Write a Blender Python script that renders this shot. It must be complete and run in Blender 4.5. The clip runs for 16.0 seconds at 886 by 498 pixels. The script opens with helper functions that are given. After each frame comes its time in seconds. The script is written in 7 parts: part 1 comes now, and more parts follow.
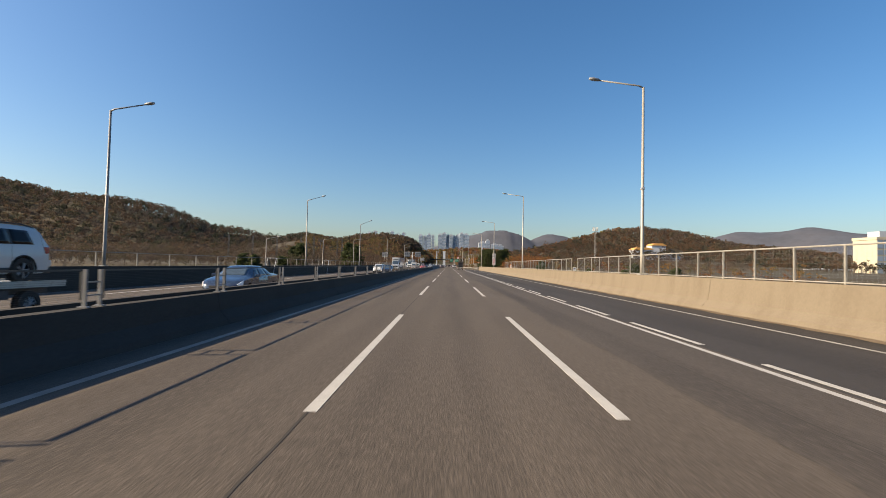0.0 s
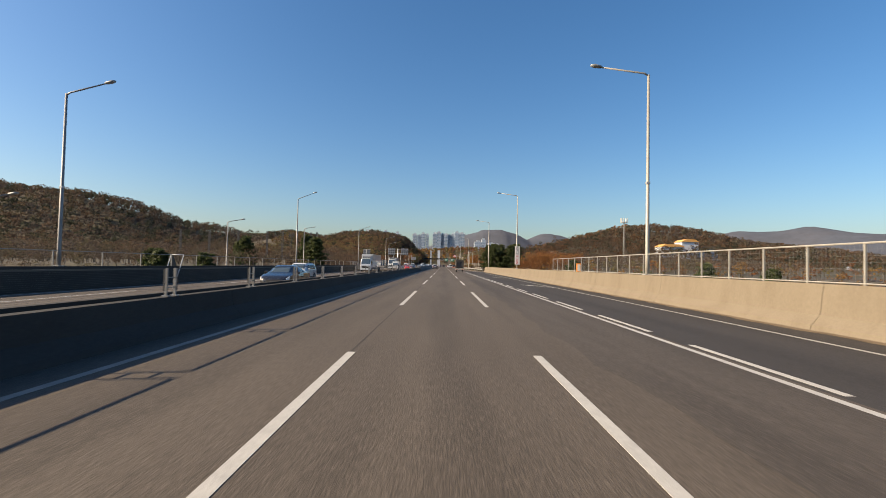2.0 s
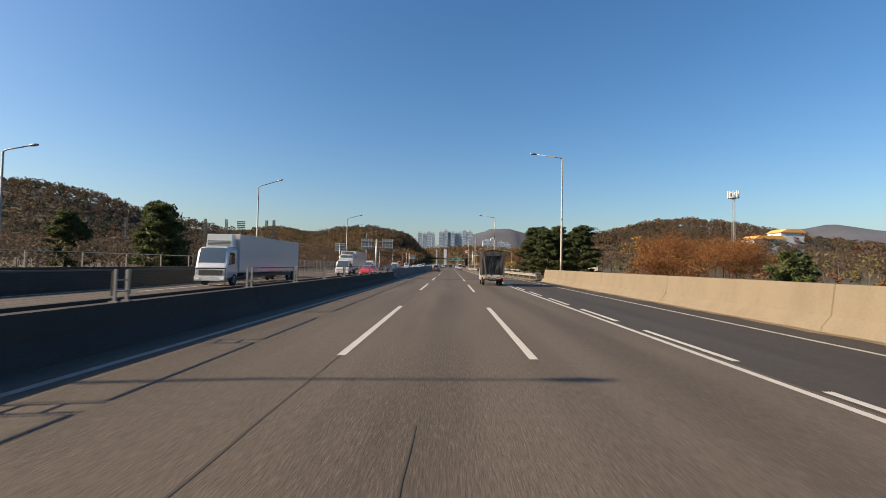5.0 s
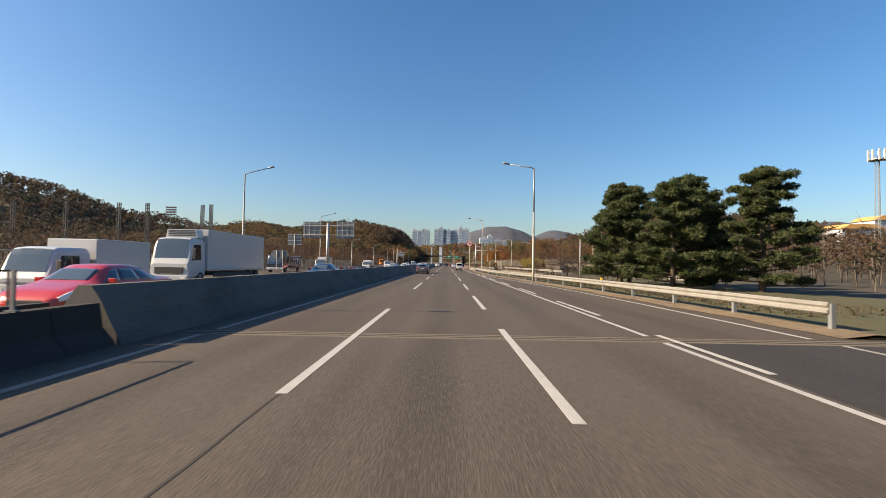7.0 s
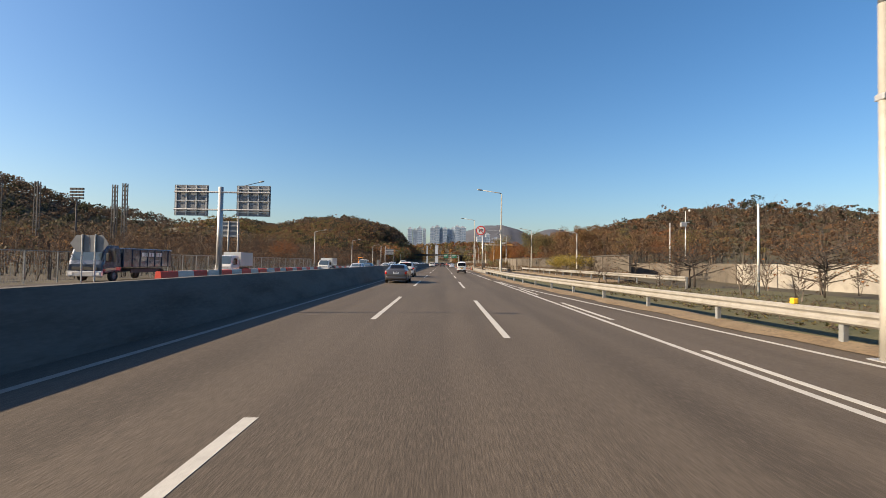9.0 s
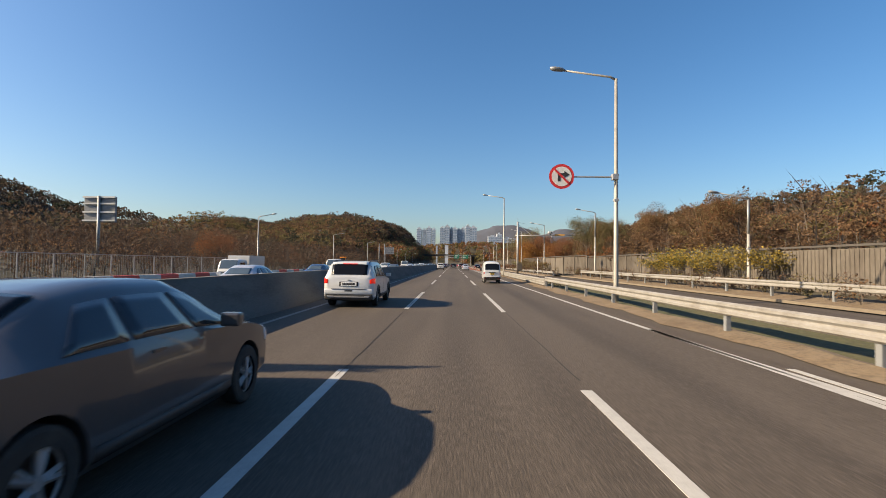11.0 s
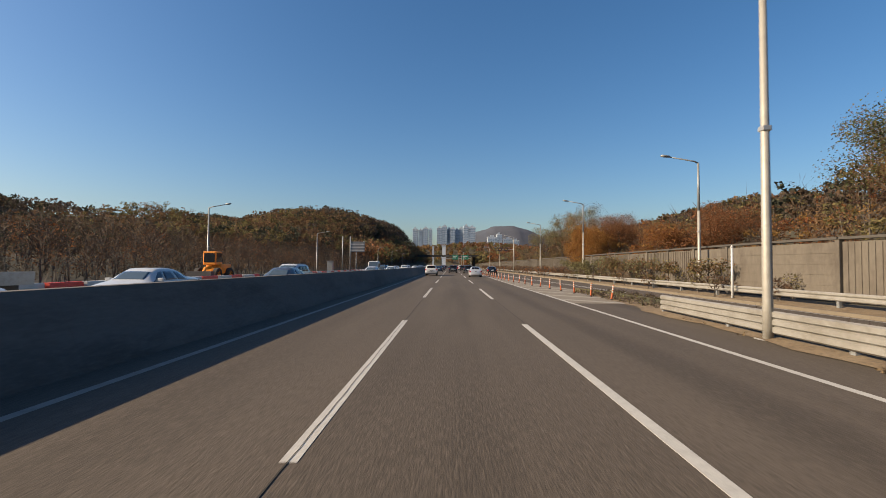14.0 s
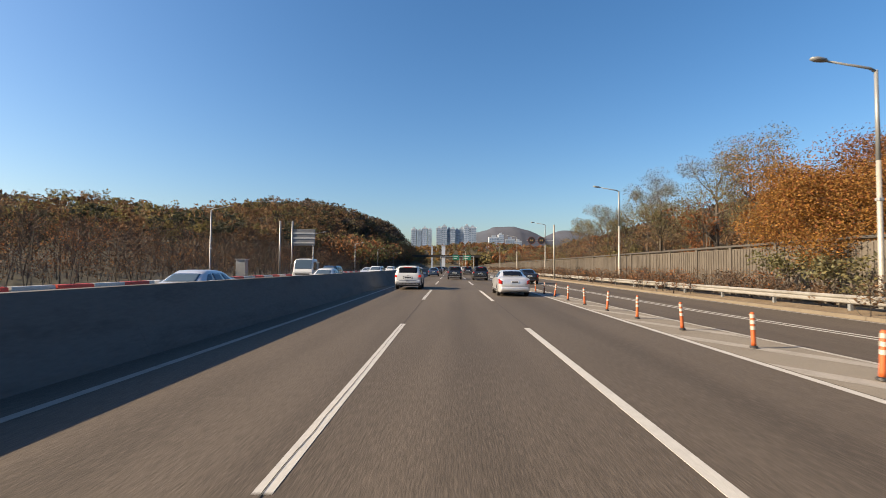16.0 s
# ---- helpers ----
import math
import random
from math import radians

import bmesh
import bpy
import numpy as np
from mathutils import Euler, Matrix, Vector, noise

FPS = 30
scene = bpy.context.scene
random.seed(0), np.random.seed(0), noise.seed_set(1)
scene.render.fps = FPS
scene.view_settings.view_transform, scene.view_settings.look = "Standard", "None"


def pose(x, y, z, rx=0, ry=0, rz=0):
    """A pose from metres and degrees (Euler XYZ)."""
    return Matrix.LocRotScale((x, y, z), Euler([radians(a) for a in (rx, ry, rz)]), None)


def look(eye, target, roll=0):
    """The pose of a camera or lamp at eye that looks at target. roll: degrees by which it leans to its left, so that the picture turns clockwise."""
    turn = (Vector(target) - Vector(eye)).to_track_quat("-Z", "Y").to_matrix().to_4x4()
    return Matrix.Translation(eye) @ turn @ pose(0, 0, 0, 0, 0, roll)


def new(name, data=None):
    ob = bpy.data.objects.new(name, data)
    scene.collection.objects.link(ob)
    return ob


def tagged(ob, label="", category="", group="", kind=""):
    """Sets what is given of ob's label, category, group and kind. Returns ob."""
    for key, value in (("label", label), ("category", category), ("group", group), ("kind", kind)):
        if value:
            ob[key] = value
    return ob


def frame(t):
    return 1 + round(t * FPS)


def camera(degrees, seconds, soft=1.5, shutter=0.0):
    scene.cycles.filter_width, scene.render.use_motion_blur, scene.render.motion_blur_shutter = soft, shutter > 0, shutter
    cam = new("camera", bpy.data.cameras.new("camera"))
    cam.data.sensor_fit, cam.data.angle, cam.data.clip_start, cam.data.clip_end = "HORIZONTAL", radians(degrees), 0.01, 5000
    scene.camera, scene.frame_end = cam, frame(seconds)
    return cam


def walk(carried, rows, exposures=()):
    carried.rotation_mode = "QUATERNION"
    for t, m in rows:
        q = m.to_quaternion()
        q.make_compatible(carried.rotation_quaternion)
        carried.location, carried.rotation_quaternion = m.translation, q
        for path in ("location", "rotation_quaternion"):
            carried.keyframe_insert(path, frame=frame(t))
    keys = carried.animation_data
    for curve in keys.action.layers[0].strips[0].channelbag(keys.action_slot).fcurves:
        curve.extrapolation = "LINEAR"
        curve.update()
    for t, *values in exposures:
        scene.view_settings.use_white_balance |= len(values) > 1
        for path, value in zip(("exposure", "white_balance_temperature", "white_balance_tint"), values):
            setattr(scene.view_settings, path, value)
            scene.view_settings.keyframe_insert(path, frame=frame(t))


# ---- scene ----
# The camera rides in a car along +Y; x is measured from the middle of its lane, z from the road.
cam = camera(86.0, 16.0, soft=0.9, shutter=0.08)
# seconds, x, y, z, pitch, roll, yaw
PATH = [
    (0.0, -0.220, 0.000, 1.612, 1.91, -1.25, 0.68),
    (0.5, -0.185, 11.500, 1.612, 1.87, -1.24, 0.41),
    (1.0, -0.150, 23.000, 1.612, 1.87, -1.24, 0.17),
    (1.5, -0.100, 34.700, 1.612, 1.89, -1.23, 0.07),
    (2.0, -0.050, 46.500, 1.612, 1.91, -1.23, 0.07),
    (2.5, -0.010, 58.400, 1.612, 1.92, -1.22, 0.14),
    (3.0, 0.030, 70.200, 1.612, 1.94, -1.21, 0.20),
    (3.5, 0.075, 82.000, 1.612, 1.96, -1.21, 0.62),
    (4.0, 0.110, 93.700, 1.612, 1.98, -1.20, 1.14),
    (4.5, 0.150, 105.300, 1.612, 1.95, -1.16, 1.06),
    (5.0, 0.200, 116.800, 1.612, 1.92, -1.12, 0.91),
    (5.5, 0.227, 128.200, 1.612, 1.88, -1.08, 0.84),
    (6.0, 0.253, 139.500, 1.612, 1.84, -1.04, 0.76),
    (6.5, 0.280, 150.400, 1.612, 1.81, -1.00, 0.68),
    (7.0, 0.297, 160.400, 1.612, 1.74, -0.98, 0.41),
    (7.5, 0.290, 169.800, 1.612, 1.74, -0.96, 0.16),
    (8.0, 0.270, 178.500, 1.612, 1.60, -0.94, 0.12),
    (8.5, 0.270, 186.700, 1.612, 1.60, -0.92, 0.06),
    (9.0, 0.250, 194.800, 1.612, 1.67, -0.90, -0.04),
    (9.5, 0.205, 203.100, 1.612, 1.70, -0.84, 0.20),
    (10.0, 0.130, 211.600, 1.612, 1.73, -0.78, 0.55),
    (10.5, 0.042, 220.300, 1.612, 1.75, -0.72, 0.87),
    (11.0, -0.054, 229.300, 1.612, 1.76, -0.66, 1.18),
    (11.5, -0.100, 238.400, 1.612, 1.77, -0.60, 1.50),
    (12.0, -0.170, 247.200, 1.612, 1.81, -0.56, 1.50),
    (12.5, -0.270, 256.000, 1.612, 1.82, -0.52, 1.36),
    (13.0, -0.310, 264.600, 1.612, 1.84, -0.48, 1.23),
    (13.5, -0.360, 273.200, 1.612, 1.91, -0.44, 1.02),
    (14.0, -0.370, 282.200, 1.612, 1.98, -0.40, 0.89),
    (14.5, -0.396, 291.700, 1.612, 2.11, -0.40, 0.89),
    (15.0, -0.384, 301.900, 1.612, 2.15, -0.40, 0.92),
    (15.5, -0.372, 312.200, 1.612, 2.15, -0.40, 0.92),
    (16.0, -0.360, 322.700, 1.612, 2.15, -0.40, 0.89),
]
EXPOSURE = [(0.0, 0.05), (4.0, 0.05), (6.5, -0.05), (7.0, 0.15), (8.0, 0.1), (9.0, 0.15), (11.5, 0.1), (13.0, 0.15), (13.5, 0.0), (14.0, -0.2), (14.5, -0.12), (15.0, 0.0), (16.0, 0.2)]
walk(cam, [(t, pose(x, y, z, 90 + pitch, roll, yaw)) for t, x, y, z, pitch, roll, yaw in PATH],
     exposures=[(t, stops + 1.09, 7700, 10) for t, stops in EXPOSURE])

# ---- light ----
SUN_TO = Vector((-1.8, -0.35, 1.0)).normalized()
world = bpy.data.worlds.new("sky_world")
world.use_nodes = True
scene.world = world
wn = world.node_tree.nodes
sky = wn.new("ShaderNodeTexSky")
sky.sky_type = 'NISHITA'
sky.sun_disc = False
sky.sun_elevation = math.asin(SUN_TO.z)
sky.sun_rotation = math.atan2(SUN_TO.x, SUN_TO.y)
sky.altitude, sky.air_density, sky.dust_density, sky.ozone_density = 50, 1.1, 1.7, 4.0
wn["Background"].inputs[1].default_value = 0.076
tint = wn.new("ShaderNodeMix")  # a clear, deep blue autumn sky
tint.data_type, tint.blend_type = 'RGBA', 'MULTIPLY'
tint.inputs[0].default_value = 1.0
tint.inputs[7].default_value = (0.92, 0.97, 1.07, 1)
deep = wn.new("ShaderNodeHueSaturation")
deep.inputs["Saturation"].default_value = 1.2
world.node_tree.links.new(sky.outputs[0], tint.inputs[6])
world.node_tree.links.new(tint.outputs[2], deep.inputs["Color"])
world.node_tree.links.new(deep.outputs[0], wn["Background"].inputs[0])
sun = new("sun", bpy.data.lights.new("sun", 'SUN'))
sun.data.energy, sun.data.angle, sun.data.color = 5.0, radians(0.53), (1.0, 0.85, 0.67)
sun.matrix_world = look(SUN_TO * 300, (0, 0, 0))


# ---- materials ----
def mat(name, color, rough=0.6, metal=0.0, grain=0.0, scale=20.0, stain=0.0, stain_scale=0.6, bump=0.0, color2=None, rnd=0.0,
        coat=0.0, bump_scale=None, emit=None, island=0.0, stretch=None, streak=0.0, leaf=0.0, dirt=None, spec=None, oil=0.0):
    """A Principled surface with fine grain, broad stains, bump and random tint per piece."""
    m = bpy.data.materials.new(name)
    m.use_nodes = True
    nt = m.node_tree
    b = nt.nodes["Principled BSDF"]
    b.inputs["Roughness"].default_value, b.inputs["Metallic"].default_value = rough, metal
    b.inputs["Coat Weight"].default_value = coat
    b.inputs["Coat Roughness"].default_value = 0.05
    if spec is not None:
        b.inputs["Specular IOR Level"].default_value = spec
    if emit:
        b.inputs["Emission Color"].default_value, b.inputs["Emission Strength"].default_value = (*emit[0], 1), emit[1]
    geo = nt.nodes.new("ShaderNodeNewGeometry")
    mapping = nt.nodes.new("ShaderNodeMapping")
    nt.links.new(geo.outputs["Position"], mapping.inputs[0])
    if stretch:
        mapping.inputs["Scale"].default_value = stretch
    col = nt.nodes.new("ShaderNodeRGB").outputs[0]
    col.default_value = (*color, 1)

    def nz(sc, detail=4.0, rough_=0.6):
        n = nt.nodes.new("ShaderNodeTexNoise")
        n.inputs["Scale"].default_value, n.inputs["Detail"].default_value, n.inputs["Roughness"].default_value = sc, detail, rough_
        nt.links.new(mapping.outputs[0], n.inputs["Vector"])
        return n.outputs["Fac"]

    def mixc(fac, a, bcol, amount=1.0, mode='MIX', lo=0.35, hi=0.65):
        r = nt.nodes.new("ShaderNodeMapRange")
        r.inputs["From Min"].default_value, r.inputs["From Max"].default_value = lo, hi
        r.inputs["To Max"].default_value = amount
        nt.links.new(fac, r.inputs[0])
        x = nt.nodes.new("ShaderNodeMix")
        x.data_type, x.blend_type = 'RGBA', mode
        nt.links.new(r.outputs[0], x.inputs[0])
        nt.links.new(a, x.inputs[6])
        if isinstance(bcol, tuple):
            x.inputs[7].default_value = (*bcol, 1)
        else:
            nt.links.new(bcol, x.inputs[7])
        return x.outputs[2]

    dark = tuple(c * 0.55 for c in color)
    if color2:
        col = mixc(nz(stain_scale), col, color2, 1.0)
    if stain:
        col = mixc(nz(stain_scale * 1.7, 6.0, 0.65), col, dirt or dark, stain, lo=0.45, hi=0.75)
    if streak:  # worn wheel tracks and tar-dark bands along the road
        m2 = nt.nodes.new("ShaderNodeMapping")
        m2.inputs["Scale"].default_value = (1.0, 0.012, 1.0)
        nt.links.new(geo.outputs["Position"], m2.inputs[0])
        n2 = nt.nodes.new("ShaderNodeTexNoise")
        n2.inputs["Scale"].default_value, n2.inputs["Detail"].default_value = 1.1, 4.0
        nt.links.new(m2.outputs[0], n2.inputs["Vector"])
        col = mixc(n2.outputs["Fac"], col, dark, streak, lo=0.46, hi=0.66)
    if oil:  # oil-darkened bands down the middle of each lane, and mottled repairs
        sep = nt.nodes.new("ShaderNodeSeparateXYZ")
        nt.links.new(geo.outputs["Position"], sep.inputs[0])
        turns = nt.nodes.new("ShaderNodeMath")
        turns.operation = 'MULTIPLY'
        turns.inputs[1].default_value = math.tau / 3.36
        nt.links.new(sep.outputs[0], turns.inputs[0])
        wave = nt.nodes.new("ShaderNodeMath")
        wave.operation = 'COSINE'
        nt.links.new(turns.outputs[0], wave.inputs[0])
        m3 = nt.nodes.new("ShaderNodeMapping")
        m3.inputs["Scale"].default_value = (0.9, 0.07, 1.0)
        nt.links.new(geo.outputs["Position"], m3.inputs[0])
        patchy = nt.nodes.new("ShaderNodeTexNoise")
        patchy.inputs["Scale"].default_value, patchy.inputs["Detail"].default_value, patchy.inputs["Roughness"].default_value = 0.8, 6.0, 0.65
        nt.links.new(m3.outputs[0], patchy.inputs["Vector"])
        both = nt.nodes.new("ShaderNodeMath")
        both.operation = 'MULTIPLY'
        nt.links.new(wave.outputs[0], both.inputs[0])
        nt.links.new(patchy.outputs["Fac"], both.inputs[1])
        col = mixc(both.outputs[0], col, dark, oil, lo=0.25, hi=0.62)
        col = mixc(patchy.outputs["Fac"], col, dark, oil * 0.9, lo=0.5, hi=0.72)
        col = mixc(patchy.outputs["Fac"], col, tuple(c * 1.3 for c in color), oil * 0.6, lo=0.46, hi=0.3)
    if grain:
        fine = nz(scale, 3.0)
        col = mixc(fine, col, tuple(min(1.0, c * 1.5) for c in color), grain, lo=0.5, hi=0.8)
        col = mixc(fine, col, tuple(c * 0.45 for c in color), grain, lo=0.5, hi=0.2)
    for amount, source in ((rnd, "obj"), (island, "isl")):
        if amount:
            src = nt.nodes.new("ShaderNodeObjectInfo").outputs["Random"] if source == "obj" else geo.outputs["Random Per Island"]
            hsv = nt.nodes.new("ShaderNodeHueSaturation")
            r = nt.nodes.new("ShaderNodeMapRange")
            r.inputs["To Min"].default_value, r.inputs["To Max"].default_value = 1 - amount, 1 + amount
            nt.links.new(src, r.inputs[0])
            nt.links.new(r.outputs[0], hsv.inputs["Value"])
            nt.links.new(col, hsv.inputs["Color"])
            col = hsv.outputs[0]
    nt.links.new(col, b.inputs["Base Color"])
    if leaf:  # light through thin leaves
        tr = nt.nodes.new("ShaderNodeBsdfTranslucent")
        nt.links.new(col, tr.inputs[0])
        mx = nt.nodes.new("ShaderNodeMixShader")
        mx.inputs[0].default_value = leaf
        nt.links.new(b.outputs[0], mx.inputs[1])
        nt.links.new(tr.outputs[0], mx.inputs[2])
        nt.links.new(mx.outputs[0], nt.nodes["Material Output"].inputs[0])
    if bump:
        bp = nt.nodes.new("ShaderNodeBump")
        bp.inputs["Strength"].default_value, bp.inputs["Distance"].default_value = bump, 0.02
        nt.links.new(nz(bump_scale or scale, 5.0), bp.inputs["Height"])
        nt.links.new(bp.outputs[0], b.inputs["Normal"])
    return m


def glass_mat(name, color=(0.02, 0.025, 0.03), rough=0.04):
    return mat(name, color, rough, spec=0.8)


M = {}
M["asphalt_old"] = mat("asphalt_old", (0.0812, 0.0681, 0.0558), 0.78, grain=0.7, scale=40, stain=0.4, stain_scale=0.5, bump=0.3, bump_scale=55, stretch=(1, 0.12, 1), streak=0.3, spec=0.24, oil=0.7)
M["asphalt_dark"] = mat("asphalt_dark", (0.041, 0.0375, 0.035), 0.78, grain=0.7, scale=40, stain=0.4, stain_scale=0.5, bump=0.3, bump_scale=55, stretch=(1, 0.12, 1), streak=0.3, spec=0.24, oil=0.7)
M["asphalt_new"] = mat("asphalt_new", (0.0787, 0.0648, 0.0521), 0.78, grain=0.7, scale=40, stain=0.4, stain_scale=0.5, bump=0.3, bump_scale=55, stretch=(1, 0.12, 1), streak=0.4, spec=0.24, oil=0.6)
M["asphalt_mid"] = mat("asphalt_mid", (0.067, 0.0575, 0.049), 0.78, grain=0.7, scale=40, stain=0.5, stain_scale=0.5, bump=0.3, bump_scale=55, stretch=(1, 0.12, 1), streak=0.4, spec=0.24, oil=0.8)
M["line_white"] = mat("line_white", (0.379, 0.373, 0.35), 0.6, grain=0.25, scale=30, stain=0.45, stain_scale=3.0, bump=0.2)
# Worn line paint, darkened to carry the barrier's shade on the left edge line.
M["line_dull"] = mat("line_dull", (0.207, 0.198, 0.178), 0.75, grain=0.3, scale=30, stain=0.7, stain_scale=1.5, bump=0.2)
M["line_worn"] = mat("line_worn", (0.316, 0.304, 0.276), 0.7, grain=0.3, scale=30, stain=0.7, stain_scale=1.5, bump=0.2)
M["crack"] = mat("crack", (0.0258, 0.0224, 0.0189), 0.9)
M["concrete_tan"] = mat("concrete_tan", (0.152, 0.128, 0.0968), 0.85, grain=0.2, scale=25, stain=0.5, stain_scale=0.55, bump=0.25, stretch=(1, 1, 0.35), spec=0.2, dirt=(0.0984, 0.0779, 0.0558))
# Darker than real concrete: the barrier's deep shade is partly in this base colour.
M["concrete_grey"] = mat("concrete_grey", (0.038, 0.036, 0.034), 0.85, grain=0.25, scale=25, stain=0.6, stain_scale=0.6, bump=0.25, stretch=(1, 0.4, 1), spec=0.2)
M["concrete_blue"] = mat("concrete_blue", (0.112, 0.108, 0.1), 0.85, grain=0.25, scale=14, stain=0.8, stain_scale=0.45, bump=0.25, stretch=(1, 0.35, 1.6), dirt=(0.0425, 0.0391, 0.0357), spec=0.2)
M["steel_galv"] = mat("steel_galv", (0.407, 0.413, 0.413), 0.45, 0.6, grain=0.15, scale=8, stain=0.3, stain_scale=1.0)
M["steel_dark"] = mat("steel_dark", (0.06, 0.06, 0.065), 0.6, 0.4, stain=0.3)
M["pole_paint"] = mat("pole_paint", (0.295, 0.283, 0.254), 0.5, 0.2, grain=0.15, scale=6, stain=0.4, stain_scale=1.5)
M["pole_grey"] = mat("pole_grey", (0.23, 0.243, 0.249), 0.5, 0.4, stain=0.3)
# Darker copy of pole_paint: shade on the poles' unlit side put into the colour.
M["pole_shade"] = mat("pole_shade", (0.2, 0.2, 0.2), 0.5, 0.3, grain=0.15, scale=6, stain=0.4, stain_scale=1.5)
M["wall_coping"] = mat("wall_coping", (.055, .05, .045), 0.85, stain=0.5, stain_scale=1.0)
M["rim_dull"] = mat("rim_dull", (0.16, 0.05, 0.04), 0.6, stain=0.3)
M["amber_dim"] = mat("amber_dim", (0.28, 0.18, 0.06), 0.6)
M["rail_paint"] = mat("rail_paint", (0.246, 0.239, 0.221), 0.55, 0.2, grain=0.2, stain=0.6, dirt=(0.115, 0.0976, 0.0746), stain_scale=1.0)
M["mesh_panel"] = mat("mesh_panel", (0.05, 0.05, 0.048), 0.6, 0.2, stain=0.4)
M["grass"] = mat("grass", (0.0697, 0.0615, 0.0246), 0.95, grain=0.8, scale=12, color2=(0.0451, 0.0492, 0.018), stain_scale=0.35, bump=0.6)
M["litter"] = mat("litter", (0.123, 0.0861, 0.0492), 0.95, grain=0.9, scale=14, color2=(0.156, 0.119, 0.0779), stain=0.7, dirt=(0.0574, 0.0373, 0.0201), stain_scale=0.8, bump=0.6)
M["earth"] = mat("earth", (0.0492, 0.0369, 0.023), 0.95, grain=0.6, scale=0.6, color2=(0.0328, 0.0328, 0.0148), stain_scale=0.02, bump=0.4, bump_scale=0.8)
# Blue-grey of the far ridges is distance haze put into their colour.
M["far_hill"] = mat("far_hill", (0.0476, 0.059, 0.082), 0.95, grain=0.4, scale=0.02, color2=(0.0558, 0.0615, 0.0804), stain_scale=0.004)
M["bark"] = mat("bark", (0.0665, 0.0514, 0.0393), 0.9, grain=0.5, scale=20, bump=0.5)
M["bark_grey"] = mat("bark_grey", (0.0816, 0.0677, 0.0556), 0.9, grain=0.5, scale=20, bump=0.4)
M["bark_dark"] = mat("bark_dark", (0.0286, 0.0218, 0.0176), 0.9, grain=0.5, scale=20, bump=0.4)
M["leaf_rust"] = mat("leaf_rust", (0.181, 0.0605, 0.0181), 0.8, island=0.45, grain=0.3, scale=2, leaf=0.4)
M["leaf_amber"] = mat("leaf_amber", (0.242, 0.115, 0.0242), 0.8, island=0.45, grain=0.3, scale=2, leaf=0.4)
M["leaf_brown"] = mat("leaf_brown", (0.139, 0.0816, 0.0423), 0.85, island=0.45, grain=0.3, scale=2, leaf=0.4)
M["leaf_olive"] = mat("leaf_olive", (0.121, 0.1, 0.0393), 0.85, island=0.45, grain=0.3, scale=2, leaf=0.4)
M["leaf_yellow"] = mat("leaf_yellow", (0.254, 0.181, 0.0302), 0.8, island=0.4, grain=0.3, scale=2, leaf=0.4)
M["leaf_tan"] = mat("leaf_tan", (0.145, 0.102, 0.0575), 0.85, island=0.35, leaf=0.4)
M["leaf_palegreen"] = mat("leaf_palegreen", (0.145, 0.139, 0.0726), 0.8, island=0.4, grain=0.3, scale=2, leaf=0.4)
M["needles"] = mat("needles", (0.0363, 0.0544, 0.017), 0.7, island=0.5, grain=0.3, scale=2, leaf=0.4)
M["twigs"] = mat("twigs", (0.047, 0.0319, 0.0244), 0.9, island=0.35)
M["paint_white"] = mat("paint_white", (0.45, 0.47, 0.485), 0.3, coat=0.6, stain=0.08, stain_scale=1.0)
M["paint_silver"] = mat("paint_silver", (0.55, 0.56, 0.58), 0.3, 0.5, coat=0.7, stain=0.08)
M["paint_grey"] = mat("paint_grey", (0.075, 0.072, 0.075), 0.3, 0.4, coat=0.8, stain=0.1)
M["paint_black"] = mat("paint_black", (0.012, 0.012, 0.014), 0.25, coat=0.9)
M["paint_blue"] = mat("paint_blue", (0.03, 0.05, 0.09), 0.25, 0.3, coat=0.9)
M["paint_red"] = mat("paint_red", (0.42, 0.02, 0.015), 0.3, coat=0.8)
M["paint_orange"] = mat("paint_orange", (0.75, 0.25, 0.02), 0.5, stain=0.3)
M["glass_dark"] = glass_mat("glass_dark")
M["glass_tint"] = mat("glass_tint", (0.006, 0.006, 0.007), 0.08, spec=0.25)
M["glass_blue"] = glass_mat("glass_blue", (0.05, 0.075, 0.10))
M["plastic_black"] = mat("plastic_black", (0.018, 0.018, 0.019), 0.55, stain=0.3)
M["rubber"] = mat("rubber", (0.02, 0.019, 0.018), 0.85, stain=0.4, stain_scale=3, dirt=(0.08, 0.07, 0.06))
M["alloy"] = mat("alloy", (0.26, 0.26, 0.265), 0.5, 0.3, stain=0.3, stain_scale=4)
M["lamp_red"] = mat("lamp_red", (0.32, 0.010, 0.009), 0.2, coat=0.8)
M["brake_glow"] = mat("brake_glow", (0.4, 0.012, 0.008), 0.25, emit=((1.0, 0.03, 0.012), 0.16))
M["panel_gap"] = mat("panel_gap", (0.13, 0.125, 0.12), 0.8)
M["lamp_amber"] = mat("lamp_amber", (0.8, 0.22, 0.02), 0.2, coat=0.8)
M["lamp_clear"] = mat("lamp_clear", (0.75, 0.76, 0.78), 0.15, coat=0.8)
M["plate_yellow"] = mat("plate_yellow", (0.75, 0.45, 0.03), 0.5)
M["plate_white"] = mat("plate_white", (0.72, 0.73, 0.72), 0.5)
M["ink"] = mat("ink", (0.02, 0.02, 0.025), 0.6)
M["ink_red"] = mat("ink_red", (0.55, 0.03, 0.03), 0.5, stain=0.2)
M["ink_blue"] = mat("ink_blue", (0.012, 0.03, 0.14), 0.5)
M["sign_white"] = mat("sign_white", (0.59, 0.582, 0.558), 0.5, stain=0.2, stain_scale=1.5)
M["sign_green"] = mat("sign_green", (0.01, 0.16, 0.10), 0.5)
